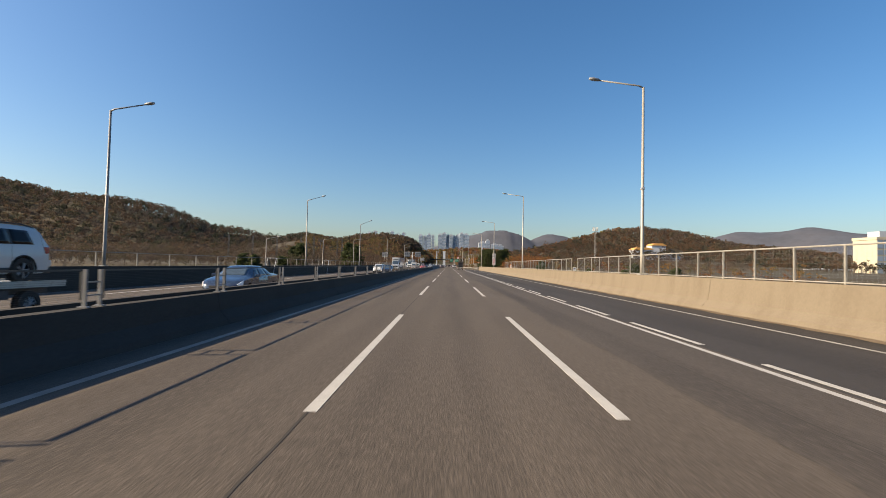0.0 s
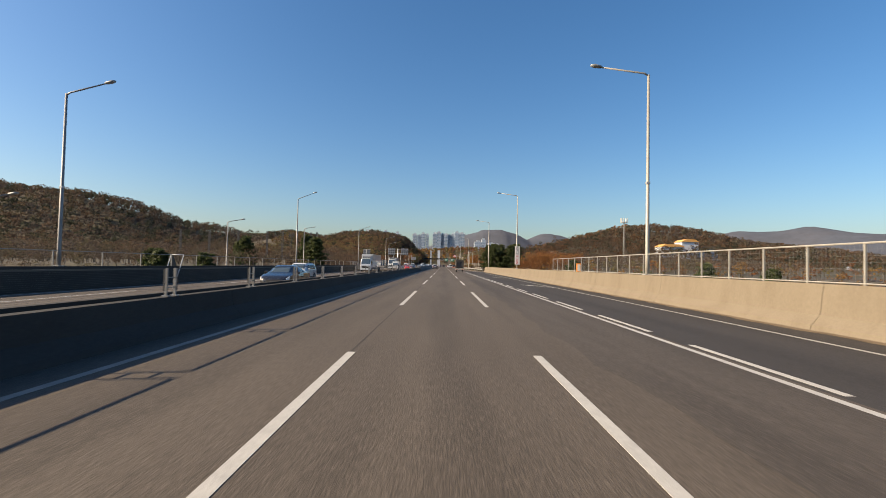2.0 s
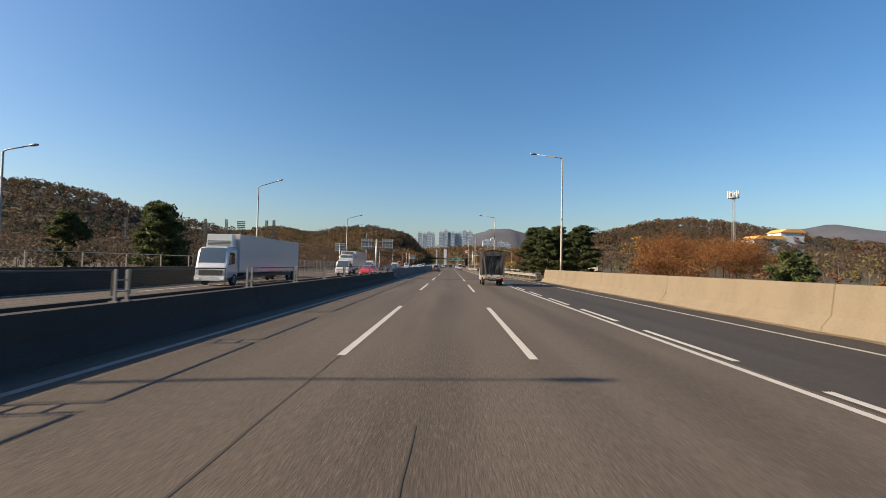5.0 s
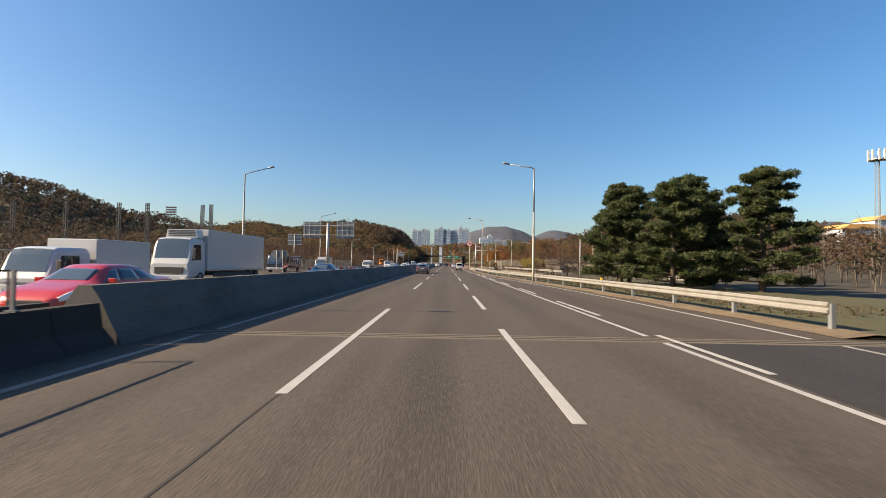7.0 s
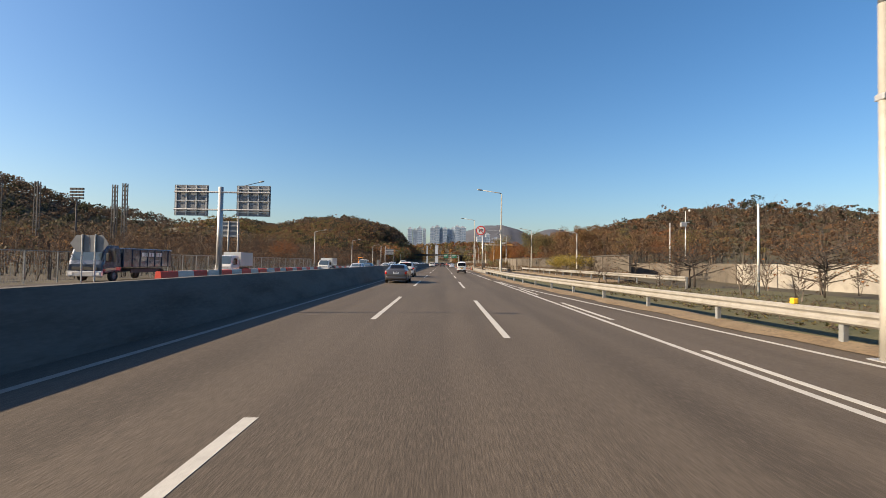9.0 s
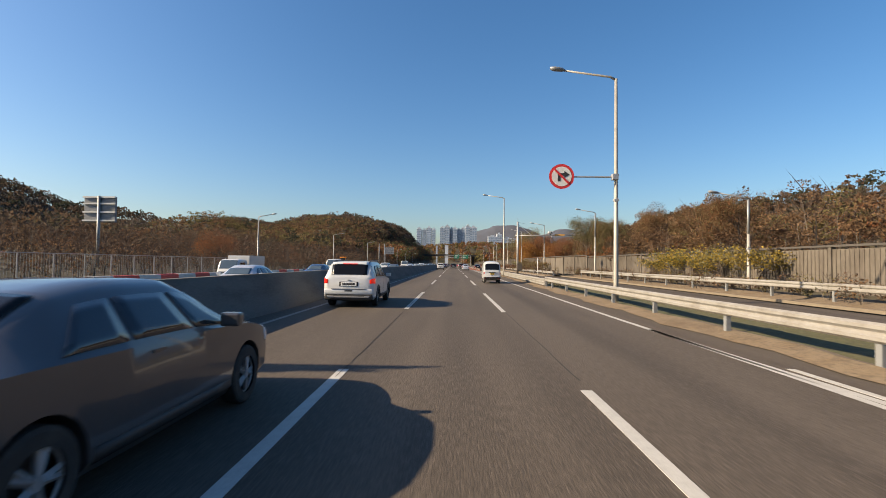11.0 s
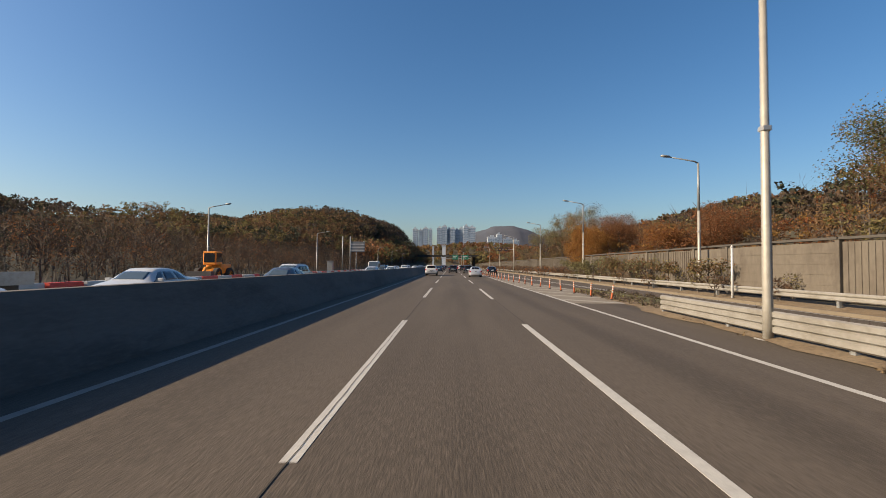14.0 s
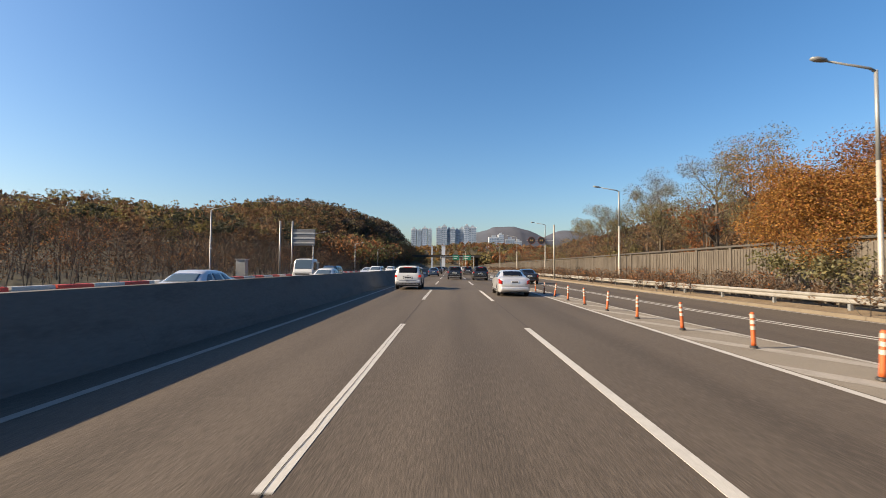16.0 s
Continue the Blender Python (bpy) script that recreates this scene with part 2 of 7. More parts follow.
M["sign_back"] = mat("sign_back", (0.15, 0.16, 0.175), 0.5, 0.5, stain=0.4, stain_scale=0.8)
M["tarp"] = mat("tarp", (0.0446, 0.0394, 0.0348), 0.62, grain=0.15, scale=60, stain=0.35, stain_scale=1.2, bump=0.35, bump_scale=2.5, dirt=(0.0656, 0.059, 0.0525))
M["bed_paint"] = mat("bed_paint", (0.407, 0.394, 0.354), 0.5, stain=0.5, stain_scale=2.5, dirt=(0.184, 0.131, 0.0853))
M["bol_orange"] = mat("bol_orange", (0.367, 0.0754, 0.0164), 0.55, stain=0.35, stain_scale=4, rnd=0.15)
M["barrier_red"] = mat("barrier_red", (0.6, 0.05, 0.03), 0.55, stain=0.3, stain_scale=1.0, rnd=0.2)
M["barrier_white"] = mat("barrier_white", (0.459, 0.446, 0.42), 0.55, stain=0.4, stain_scale=1.0, rnd=0.1)
M["wall_panel"] = mat("wall_panel", (0.092, 0.08, 0.066), 0.85, grain=0.3, scale=6, stain=0.85, stain_scale=0.6, rnd=0.12, stretch=(1, 1, 0.45), dirt=(0.043, 0.0333, 0.0264), bump=0.3)
# White leaning to blue: haze over the distant towers, mixed into wall and glass colours.
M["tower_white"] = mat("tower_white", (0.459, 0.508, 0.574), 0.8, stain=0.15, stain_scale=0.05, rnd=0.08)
M["wall_white"] = mat("wall_white", (0.23, 0.218, 0.195), 0.85, stain=0.6, stain_scale=0.7, grain=0.2, dirt=(0.0918, 0.0804, 0.0689))
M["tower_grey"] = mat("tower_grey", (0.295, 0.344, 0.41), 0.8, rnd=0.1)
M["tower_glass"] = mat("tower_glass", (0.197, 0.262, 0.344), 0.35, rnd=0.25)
M["building_cream"] = mat("building_cream", (0.407, 0.374, 0.295), 0.8, stain=0.2, stain_scale=0.2)
M["roof_orange"] = mat("roof_orange", (0.55, 0.30, 0.10), 0.8, stain=0.2)


# ---- mesh helpers ----
def mesh_ob(name, me, material, parent=None, label="", smooth=False):
    ob = new(name, me)
    if material is not None:
        me.materials.append(material)
    if parent:
        ob.parent = parent
    if label:
        ob["label"] = label
    if smooth:
        for p in me.polygons:
            p.use_smooth = True
    return ob


def part(name, bm, material, parent=None, label="", smooth=False):
    """Links a bmesh as one mesh object under a thing or a part."""
    me = bpy.data.meshes.new(name)
    bm.to_mesh(me)
    bm.free()
    return mesh_ob(name, me, material, parent, label, smooth)


def shared(name, me, parent, m=None):
    """One more object on a mesh that alike pieces share."""
    ob = new(name, me)
    ob.parent = parent
    if m is not None:
        ob.matrix_basis = m
    return ob


def thing(name, label, category, group="", kind="", at=(0, 0, 0), turn=0):
    ob = new(name)
    ob.empty_display_size = 0.1
    ob.matrix_basis = pose(*at, 0, 0, turn)
    return tagged(ob, label, category, group, kind)


def box(bm, x0, x1, y0, y1, z0, z1, bevel=0.0):
    vs = [bm.verts.new(p) for p in ((x0, y0, z0), (x1, y0, z0), (x1, y1, z0), (x0, y1, z0), (x0, y0, z1), (x1, y0, z1), (x1, y1, z1), (x0, y1, z1))]
    fs = [bm.faces.new([vs[i] for i in f]) for f in ((3, 2, 1, 0), (4, 5, 6, 7), (0, 1, 5, 4), (1, 2, 6, 5), (2, 3, 7, 6), (3, 0, 4, 7))]
    if bevel:
        bmesh.ops.bevel(bm, geom=list({e for f in fs for e in f.edges}), offset=bevel, segments=2, affect='EDGES', profile=0.6)
    return vs


def boxes(*specs, bevel=0.0):
    bm = bmesh.new()
    for s in specs:
        box(bm, *s, bevel=bevel)
    return bm


def tube(bm, pts, radii, seg=8, cap=True):
    """A tube through points with a radius at each."""
    pts = [Vector(p) for p in pts]
    rings = []
    for i, p in enumerate(pts):
        d = (pts[min(i + 1, len(pts) - 1)] - pts[max(i - 1, 0)]).normalized()
        a = d.orthogonal().normalized() if abs(d.z) > 0.999 else d.cross(Vector((0, 0, 1))).normalized()
        b = d.cross(a)
        r = radii[i] if isinstance(radii, (list, tuple)) else radii
        rings.append([bm.verts.new(p + (a * math.cos(k * math.tau / seg) + b * math.sin(k * math.tau / seg)) * r) for k in range(seg)])
    for r0, r1 in zip(rings, rings[1:]):
        for k in range(seg):
            bm.faces.new((r0[k], r0[(k + 1) % seg], r1[(k + 1) % seg], r1[k]))
    if cap:
        bm.faces.new(rings[0][::-1])
        bm.faces.new(rings[-1])
    return bm


def prism(bm, profile, y0, y1, axis="y"):
    """A profile of (x, z) pulled along y."""
    a = [bm.verts.new((x, y0, z)) for x, z in profile]
    b = [bm.verts.new((x, y1, z)) for x, z in profile]
    n = len(profile)
    for i in range(n):
        bm.faces.new((a[i], a[(i + 1) % n], b[(i + 1) % n], b[i]))
    bm.faces.new(a[::-1])
    bm.faces.new(b)
    bmesh.ops.recalc_face_normals(bm, faces=bm.faces)
    return bm


def strip(pts, z=0.0, width=None):
    """A flat ribbon: pts of (x, y); width across x."""
    bm = bmesh.new()
    rows = [(bm.verts.new((x - width / 2, y, z)), bm.verts.new((x + width / 2, y, z))) for x, y in pts]
    for (a, b), (c, d) in zip(rows, rows[1:]):
        bm.faces.new((a, b, d, c))
    return bm


def np_mesh(name, verts, quads, mats, idx=None, smooth=False):
    """A mesh from arrays of vertices and quads."""
    verts, quads = np.asarray(verts, np.float32), np.asarray(quads, np.int32)
    me = bpy.data.meshes.new(name)
    me.vertices.add(len(verts))
    me.vertices.foreach_set("co", verts.ravel())
    me.loops.add(quads.size)
    me.loops.foreach_set("vertex_index", quads.ravel())
    me.polygons.add(len(quads))
    me.polygons.foreach_set("loop_start", np.arange(0, quads.size, quads.shape[1], dtype=np.int32))
    if idx is not None:
        me.polygons.foreach_set("material_index", np.asarray(idx, np.int32))
    me.polygons.foreach_set("use_smooth", np.full(len(quads), smooth))
    for m in mats:
        me.materials.append(m)
    me.update(calc_edges=True)
    return me


def text_mesh(body, size, extrude=0.004):
    c = bpy.data.curves.new("lettering", 'FONT')
    c.body, c.size, c.extrude, c.align_x, c.align_y = body, size, extrude, 'CENTER', 'CENTER'
    ob = bpy.data.objects.new("lettering", c)
    scene.collection.objects.link(ob)
    dg = bpy.context.evaluated_depsgraph_get()
    me = bpy.data.meshes.new_from_object(ob.evaluated_get(dg))
    bpy.data.objects.remove(ob)
    return me


def smooth01(a, b, x):
    t = np.clip((np.asarray(x, float) - a) / (b - a), 0, 1)
    return t * t * (3 - 2 * t)


# ---- ground and hills ----
BRIDGE_END = 171.0
HILLS = [  # x, y, height, radius x, radius y
    (-539, 540, 82, 167, 150), (-400, 550, 63, 135, 120), (-336, 560, 43, 61, 110), (-280, 610, 34, 54, 100), (-239, 700, 36, 138, 130), (-92, 760, 36, 100, 120),
    (-94, 620, 31, 84, 90), (-64, 480, 8, 32, 70), (-78, 540, 21, 37, 80), (-75, 730, 27, 39, 90), (-157, 520, 21.5, 65, 70),
    (261, 650, 50, 144, 120), (179, 720, 20, 91, 120), (388, 640, 26.5, 140, 140), (60, 1180, 37, 217, 120), (110, 980, 14, 60, 120), (330, 420, 3, 90, 60),
    (122, 312, 7, 60, 40), (97, 345, 14, 51, 50), (181, 400, 16, 71, 60),
]
FAR_HILLS = [(133, 2700, 169, 288, 200), (290, 2650, 201, 276, 170), (591, 2750, 194, 251, 200), (826, 2700, 157, 315, 250), (1614, 2600, 216, 400, 300),
             (1882, 2500, 235, 286, 300), (2035, 2300, 192, 504, 400), (-500, 2700, 124, 500, 300), (-1500, 2400, 150, 700, 400)]


def terrain(x, y):
    x, y = np.asarray(x, float), np.asarray(y, float)
    z = -7.0 * (1 - smooth01(148, 176, y)) + 0.0 * x
    z = np.where(y > 172, np.where(np.abs(x + 2) < 40, np.minimum(z, -0.06), z), z)
    near, far = 0.0, 0.0
    for hx, hy, hh, rx, ry in HILLS:
        near = near + (hh * np.exp(-((x - hx) / rx) ** 2 - ((y - hy) / ry) ** 2)) ** 5
    for hx, hy, hh, rx, ry in FAR_HILLS:
        far = far + (hh * np.exp(-((x - hx) / rx) ** 2 - ((y - hy) / ry) ** 2)) ** 5
    z = z + near ** 0.2 * np.maximum(smooth01(17, 60, np.abs(x + 4)) ** 0.7, smooth01(980, 1120, y)) + far ** 0.2 * smooth01(1500, 2200, y)
    # the bank behind the noise wall and the bank below the woods across the road
    z = z + 1.6 * smooth01(18.5, 27, x) * smooth01(232, 262, y) * (1 - smooth01(520, 700, y))
    z = z + 2.5 * smooth01(30, 50, -x) * smooth01(225, 275, y)
    return z


def build_ground():
    xs = np.unique(np.concatenate([np.linspace(-4500, -700, 30), np.linspace(-700, -60, 60), np.linspace(-60, 60, 49), np.linspace(60, 700, 60), np.linspace(700, 4500, 40)]))
    ys = np.unique(np.concatenate([np.linspace(-800, -40, 20), np.linspace(-40, 420, 80), np.linspace(420, 1400, 80), np.linspace(1400, 4600, 50)]))
    X, Y = np.meshgrid(xs, ys)
    Z = terrain(X, Y)
    n = np.array([[noise.fractal((a * 0.013, b * 0.013, 0.0), 1.0, 2.0, 4) for a in xs] for b in ys])
    Z = Z + n * np.clip(Z, 0, 60) * 0.12
    verts = np.stack([X.ravel(), Y.ravel(), Z.ravel()], 1)
    i = np.arange((len(ys) - 1) * len(xs)).reshape(len(ys) - 1, len(xs))[:, :-1].ravel()
    quads = np.stack([i, i + 1, i + 1 + len(xs), i + len(xs)], 1)
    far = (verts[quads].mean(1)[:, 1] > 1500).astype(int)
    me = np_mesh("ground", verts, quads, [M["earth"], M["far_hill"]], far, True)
    tagged(new("ground", me), "brown autumn ground rolling into wooded hills", "ground", kind="structure")


build_ground()


# ---- road ----
# own carriageway: x of lines
LINE_L, LINE_R, EDGE_L, SOLID, TICK = -1.68, 1.68, -4.96, 4.97, 5.32


def edge_r(y):
    """The right edge line: the fourth lane runs out and merges."""
    return 8.76 - 3.82 * smooth01(0, 1, (y - 178) / 66.0) if y > 178 else 8.76


def opp_z(x):
    """The opposite bridge deck falls away to its outer edge."""
    return -0.02 - 0.0236 * (-7.6 - x)


def build_road():
    ys = list(np.arange(-60, 176, 20)) + list(np.arange(176, 320, 6)) + list(np.arange(320, 1500, 40))
    # carriageway with its lanes: the older brown asphalt
    bm = bmesh.new()
    box(bm, -7.0, 5.15, -60, BRIDGE_END - 0.35, -0.25, 0.0)
    tagged(part("road_bridge", bm, M["asphalt_old"]), "worn brown asphalt carriageway on the bridge", "road", kind="structure")
    bm = bmesh.new()
    box(bm, 5.15, 10.3, -60, BRIDGE_END - 0.35, -0.25, -0.002)
    tagged(part("road_bridge_outer", bm, M["asphalt_dark"]), "darker newer asphalt of the outer lane", "road", kind="structure")
    bm = bmesh.new()
    box(bm, -7.0, 14.6, BRIDGE_END + 0.35, 1000, -0.25, 0.0)
    tagged(part("road", bm, M["asphalt_new"]), "grey-brown asphalt motorway carriageway", "road", kind="structure")
    bm = prism(bmesh.new(), [(-22.4, -0.65), (-22.4, opp_z(-22.4)), (-7.6, opp_z(-7.6)), (-7.6, -0.3)], -60, BRIDGE_END - 0.35)
    tagged(part("road_opposite_bridge", bm, M["asphalt_old"]), "asphalt of the opposite carriageway on the bridge", "road", kind="structure")
    bm = boxes((-24, -7.0, BRIDGE_END + 0.35, 1000, -0.3, -0.02))
    tagged(part("road_opposite", bm, M["asphalt_new"]), "asphalt of the opposite carriageway", "road", kind="structure")
    rnd = random.Random(9)
    bm = bmesh.new()
    rows = []
    for y in np.arange(-60, 118, 0.8):
        a = 2.75 + 0.16 * math.sin(y * 0.07) + 0.08 * math.sin(y * 0.31) + 0.06 * math.sin(y * 1.7) + rnd.uniform(-0.05, 0.05) + max(0, y - 96) * 0.1
        rows.append((bm.verts.new((min(a, 4.9), y, 0.003)), bm.verts.new((4.9, y, 0.003))))
    for (a, b), (c, d) in zip(rows, rows[1:]):
        bm.faces.new((a, b, d, c))
    tagged(part("road_patch", bm, M["asphalt_mid"]), "darker worn asphalt along the third lane", "road", kind="structure")
    # expansion joint
    joint = thing("expansion_joint", "steel expansion joint across the road at the bridge end", "joint", kind="structure")
    part("joint_filler", boxes((-7.0, 10.3, BRIDGE_END - 0.35, BRIDGE_END + 0.35, -0.25, -0.006)), M["concrete_tan"], joint)
    for dy in (-0.12, 0.12):
        part("joint_bar", boxes((-7.0, 10.3, BRIDGE_END + dy - 0.022, BRIDGE_END + dy + 0.022, -0.1, 0.004)), M["steel_dark"], joint)
    # bridge deck
    deck = thing("bridge_deck", "concrete bridge deck under both carriageways", "bridge", kind="structure")
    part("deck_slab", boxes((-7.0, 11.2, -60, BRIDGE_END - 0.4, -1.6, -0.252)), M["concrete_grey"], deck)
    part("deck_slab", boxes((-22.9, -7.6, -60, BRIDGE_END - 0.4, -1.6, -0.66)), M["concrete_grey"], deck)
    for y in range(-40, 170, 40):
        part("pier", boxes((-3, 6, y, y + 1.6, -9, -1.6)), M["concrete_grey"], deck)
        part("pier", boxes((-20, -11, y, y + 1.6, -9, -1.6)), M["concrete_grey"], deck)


build_road()


def build_lines():
    lines = thing("lane_markings", "white painted lane lines, worn in places", "markings", kind="structure")
    z = 0.005
    dash = boxes((-0.075, 0.075, 0, 10, 0, 0.004))
    dm = bpy.data.meshes.new("dash")
    dash.to_mesh(dm), dash.free()
    dm.materials.append(M["line_white"])

    def put(x, y, length=10.0, width=1.0):
        return shared("dash", dm, lines, Matrix.Translation((x, y, z - 0.004)) @ Matrix.Diagonal((width, length / 10.0, 1, 1)))
    for x in (LINE_L, LINE_R):
        for k in range(-2, 7):
            put(x, 5.15 + 20 * k)
    for y0, y1 in ((146.9, 157.3), (166.2, 177.0), (190.0, 199.7), (208.2, 217.0), (227.5, 236.5)):
        put(LINE_L, y0, y1 - y0)
    for y0, y1 in ((146.0, 156.2), (165.3, 172.3), (177.4, 184.3), (190.4, 197.7), (205.2, 215.4), (225.5, 235.5)):
        put(LINE_R, y0, y1 - y0)
    for k in range(0, 37):
        put(LINE_L, 246.1 + 20 * k)
        put(LINE_R, 245.4 + 20 * k)
    for k in range(-9, 28):  # ticks beside the solid line
        put(TICK, 4.4 + 6.05 * k, 4.0, 0.9)
    for k in range(0, 6):
        put(TICK, 176 + 11.0 * k, 6.0, 0.9)
    part("solid_line", strip([(SOLID, -60), (SOLID, 170.6)], z, 0.14), M["line_white"], lines)
    part("solid_line", strip([(SOLID, y) for y in np.arange(171.5, 243, 5)], z, 0.14), M["line_white"], lines)
    part("edge_line", strip([(EDGE_L, -60), (EDGE_L, 170.6)], z, 0.15), M["line_dull"], lines)
    part("edge_line", strip([(EDGE_L, 171.4), (EDGE_L, 1000)], z, 0.15), M["line_dull"], lines)
    part("edge_line", strip([(8.76, -60), (8.76, 170.6)], z, 0.14), M["line_worn"], lines)
    part("edge_line", strip([(edge_r(y), y) for y in np.arange(171.5, 292.5, 3)], z, 0.15), M["line_white"], lines)
    part("edge_line", strip([(4.94 - 0.0 * y, y) for y in np.arange(290, 1000, 30)], z + 0.001, 0.15), M["line_white"], lines)
    for x in (-10.9, -14.3, -17.8):
        for k in range(-3, 45):
            o = put(x, 4 + 20 * k)
            o.location.z = (opp_z(x) if k < 8 else -0.02) + 0.001
    for x in (-8.1, -21.3):
        part("edge_line", strip([(x, -60), (x, 170.6)], opp_z(x) + 0.008, 0.15), M["line_white"], lines)
        part("edge_line", strip([(x, 171.4), (x, 1000)], -0.012, 0.15), M["line_white"], lines)
    # long merge arrows on the outer lane
    for y in (88.8, 115.8):
        bm = bmesh.new()
        for quad in (((6.66, 0.0), (7.33, -2.59), (8.05, -1.99)), ((7.57, -2.39), (8.67, -4.98), (8.87, -4.98), (7.79, -2.29))):
            bm.faces.new([bm.verts.new((x, y + d, z + 0.002 * (1 + len(bm.faces)))) for x, d in quad])
        part("merge_arrow", bm, M["line_worn"], lines)
    # seams and cracks between the lanes
    rnd = random.Random(3)
    for x, y0, y1, w in ((LINE_L - 0.02, -60, 170, 0.014), (LINE_L, 236, 700, 0.009), (LINE_R + 0.05, 236, 700, 0.012)):
        pts = [(x + rnd.uniform(-0.009, 0.009), y) for y in np.arange(y0, y1, 0.45)]
        part("seam", strip(pts, 0.0035, w * 2.2), M["crack"], lines, "dark tar seam")
        if y0 > 0 and x < 0:
            part("seam", strip(pts, 0.0095, w), M["crack"], lines, "fine crack through the paint")
    for x, y0, y1 in ((-0.1, 84, 122), (0.95, 80, 101), (3.7, -4, 20)):
        pts = [(x + 0.03 * math.sin(y * 0.3 + x) + rnd.uniform(-0.012, 0.012), y) for y in np.arange(y0, y1, 0.4)]
        part("seam", strip(pts, 0.0045, 0.016), M["crack"], lines, "dark crack in the asphalt")


build_lines()


# ---- median barriers ----
def build_median():
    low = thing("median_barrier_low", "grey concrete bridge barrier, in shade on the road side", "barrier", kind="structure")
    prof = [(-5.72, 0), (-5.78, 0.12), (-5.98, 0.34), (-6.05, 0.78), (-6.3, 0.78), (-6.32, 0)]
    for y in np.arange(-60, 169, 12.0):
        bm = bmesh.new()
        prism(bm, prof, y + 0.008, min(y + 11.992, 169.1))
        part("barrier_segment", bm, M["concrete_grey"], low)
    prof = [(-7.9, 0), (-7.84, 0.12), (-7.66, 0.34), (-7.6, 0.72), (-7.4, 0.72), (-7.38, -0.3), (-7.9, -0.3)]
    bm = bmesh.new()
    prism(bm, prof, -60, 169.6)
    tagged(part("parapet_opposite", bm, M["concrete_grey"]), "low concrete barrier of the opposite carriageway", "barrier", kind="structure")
    high = thing("median_barrier", "tall smooth grey concrete median barrier", "barrier", kind="structure")
    prof = [(-5.7, 0), (-5.74, 0.1), (-5.94, 0.46), (-6.1, 0.8), (-6.3, 1.25), (-6.55, 1.25), (-6.75, 0.8), (-6.92, 0.46), (-7.0, 0)]
    y, k = 169.2, 0
    while y < 980:
        ln = 6.0 if y < 430 else 60.0
        bm = bmesh.new()
        prism(bm, prof, y + 0.0015, y + ln - 0.0015)
        for v in bm.verts:  # the first stretch is cast a little lower
            if v.co.z > 1:
                v.co.z = float(np.interp(v.co.y, [171, 200, 250], [1.09, 1.12, 1.22]))
        part("barrier_segment", bm, M["concrete_blue"], high)
        y += ln
    face = lambda z: float(np.interp(z, [.1, .46, .8, 1.22], [-5.74, -5.94, -6.1, -6.3]))
    for y0, seed in ((253.1, 3), (259.6, 8)):
        rng = random.Random(seed)
        pts = [(face(1.2 - .07 * k) - .003, y0 + .012 * k + rng.uniform(-.02, .02), 1.2 - .07 * k) for k in range(12)]
        part("crack", tube(bmesh.new(), pts, [.007 + .012 * rng.random() for _ in pts], 6), M["ink"], high, "dark open crack in the concrete")
    # anti-glare screens: framed slats between pairs of posts
    rnd = random.Random(5)
    frame_bm = boxes((-0.016, 0.016, 0.0, 4.0, 0.50, 0.53), (-0.012, 0.012, 0.0, 0.025, 0.03, 0.50), (-0.012, 0.012, 3.975, 4.0, 0.03, 0.50))
    fm = bpy.data.meshes.new("frame")
    frame_bm.to_mesh(fm), frame_bm.free()
    fm.materials.append(M["mesh_panel"])
    sb = bmesh.new()
    box(sb, -0.0012, 0.0012, 0.04, 3.96, 0.0, 0.0022)
    sm = bpy.data.meshes.new("wire")
    sb.to_mesh(sm), sb.free()
    sm.materials.append(M["mesh_panel"])
    pb = boxes((-0.03, 0.03, -0.02, 0.02, 0, 0.63), (-0.08, 0.08, -0.05, 0.05, 0, 0.025))
    pm = bpy.data.meshes.new("post")
    pb.to_mesh(pm), pb.free()
    pm.materials.append(M["pole_shade"])
    b = boxes((-0.012, 0.012, -0.17, 0.17, -0.012, 0.012))
    cm = bpy.data.meshes.new("post_clamp")
    b.to_mesh(cm), b.free()
    cm.materials.append(M["pole_shade"])
    runs = np.concatenate([np.arange(7.9 - 14 * 4.48, 80, 4.48), np.arange(85.6, 128, 4.48), np.arange(131.8, 164, 4.48)])
    for y, after in zip(runs, list(runs[1:]) + [runs[-1] + 4.48]):
        p = thing("wire_fence", "open wire fence between paired grey posts on the barrier", "fence", "wire fences on the bridge median", at=(-6.17, float(y), 0.78))
        shared("fence_frame", fm, p, pose(0, 0.24, 0.1, 0, rnd.uniform(-1, 1), 0))
        for k in range(16):
            shared("wire", sm, p, pose(0, 0.24, 0.13 + k * 0.03))
        shared("post", pm, p, pose(0, 0.17, 0))
        shared("post", pm, p, pose(0, float(after - y) - 0.17, 0))
        for z in (0.2, 0.42):
            shared("post_clamp", cm, p, pose(0, 0, z))


build_median()


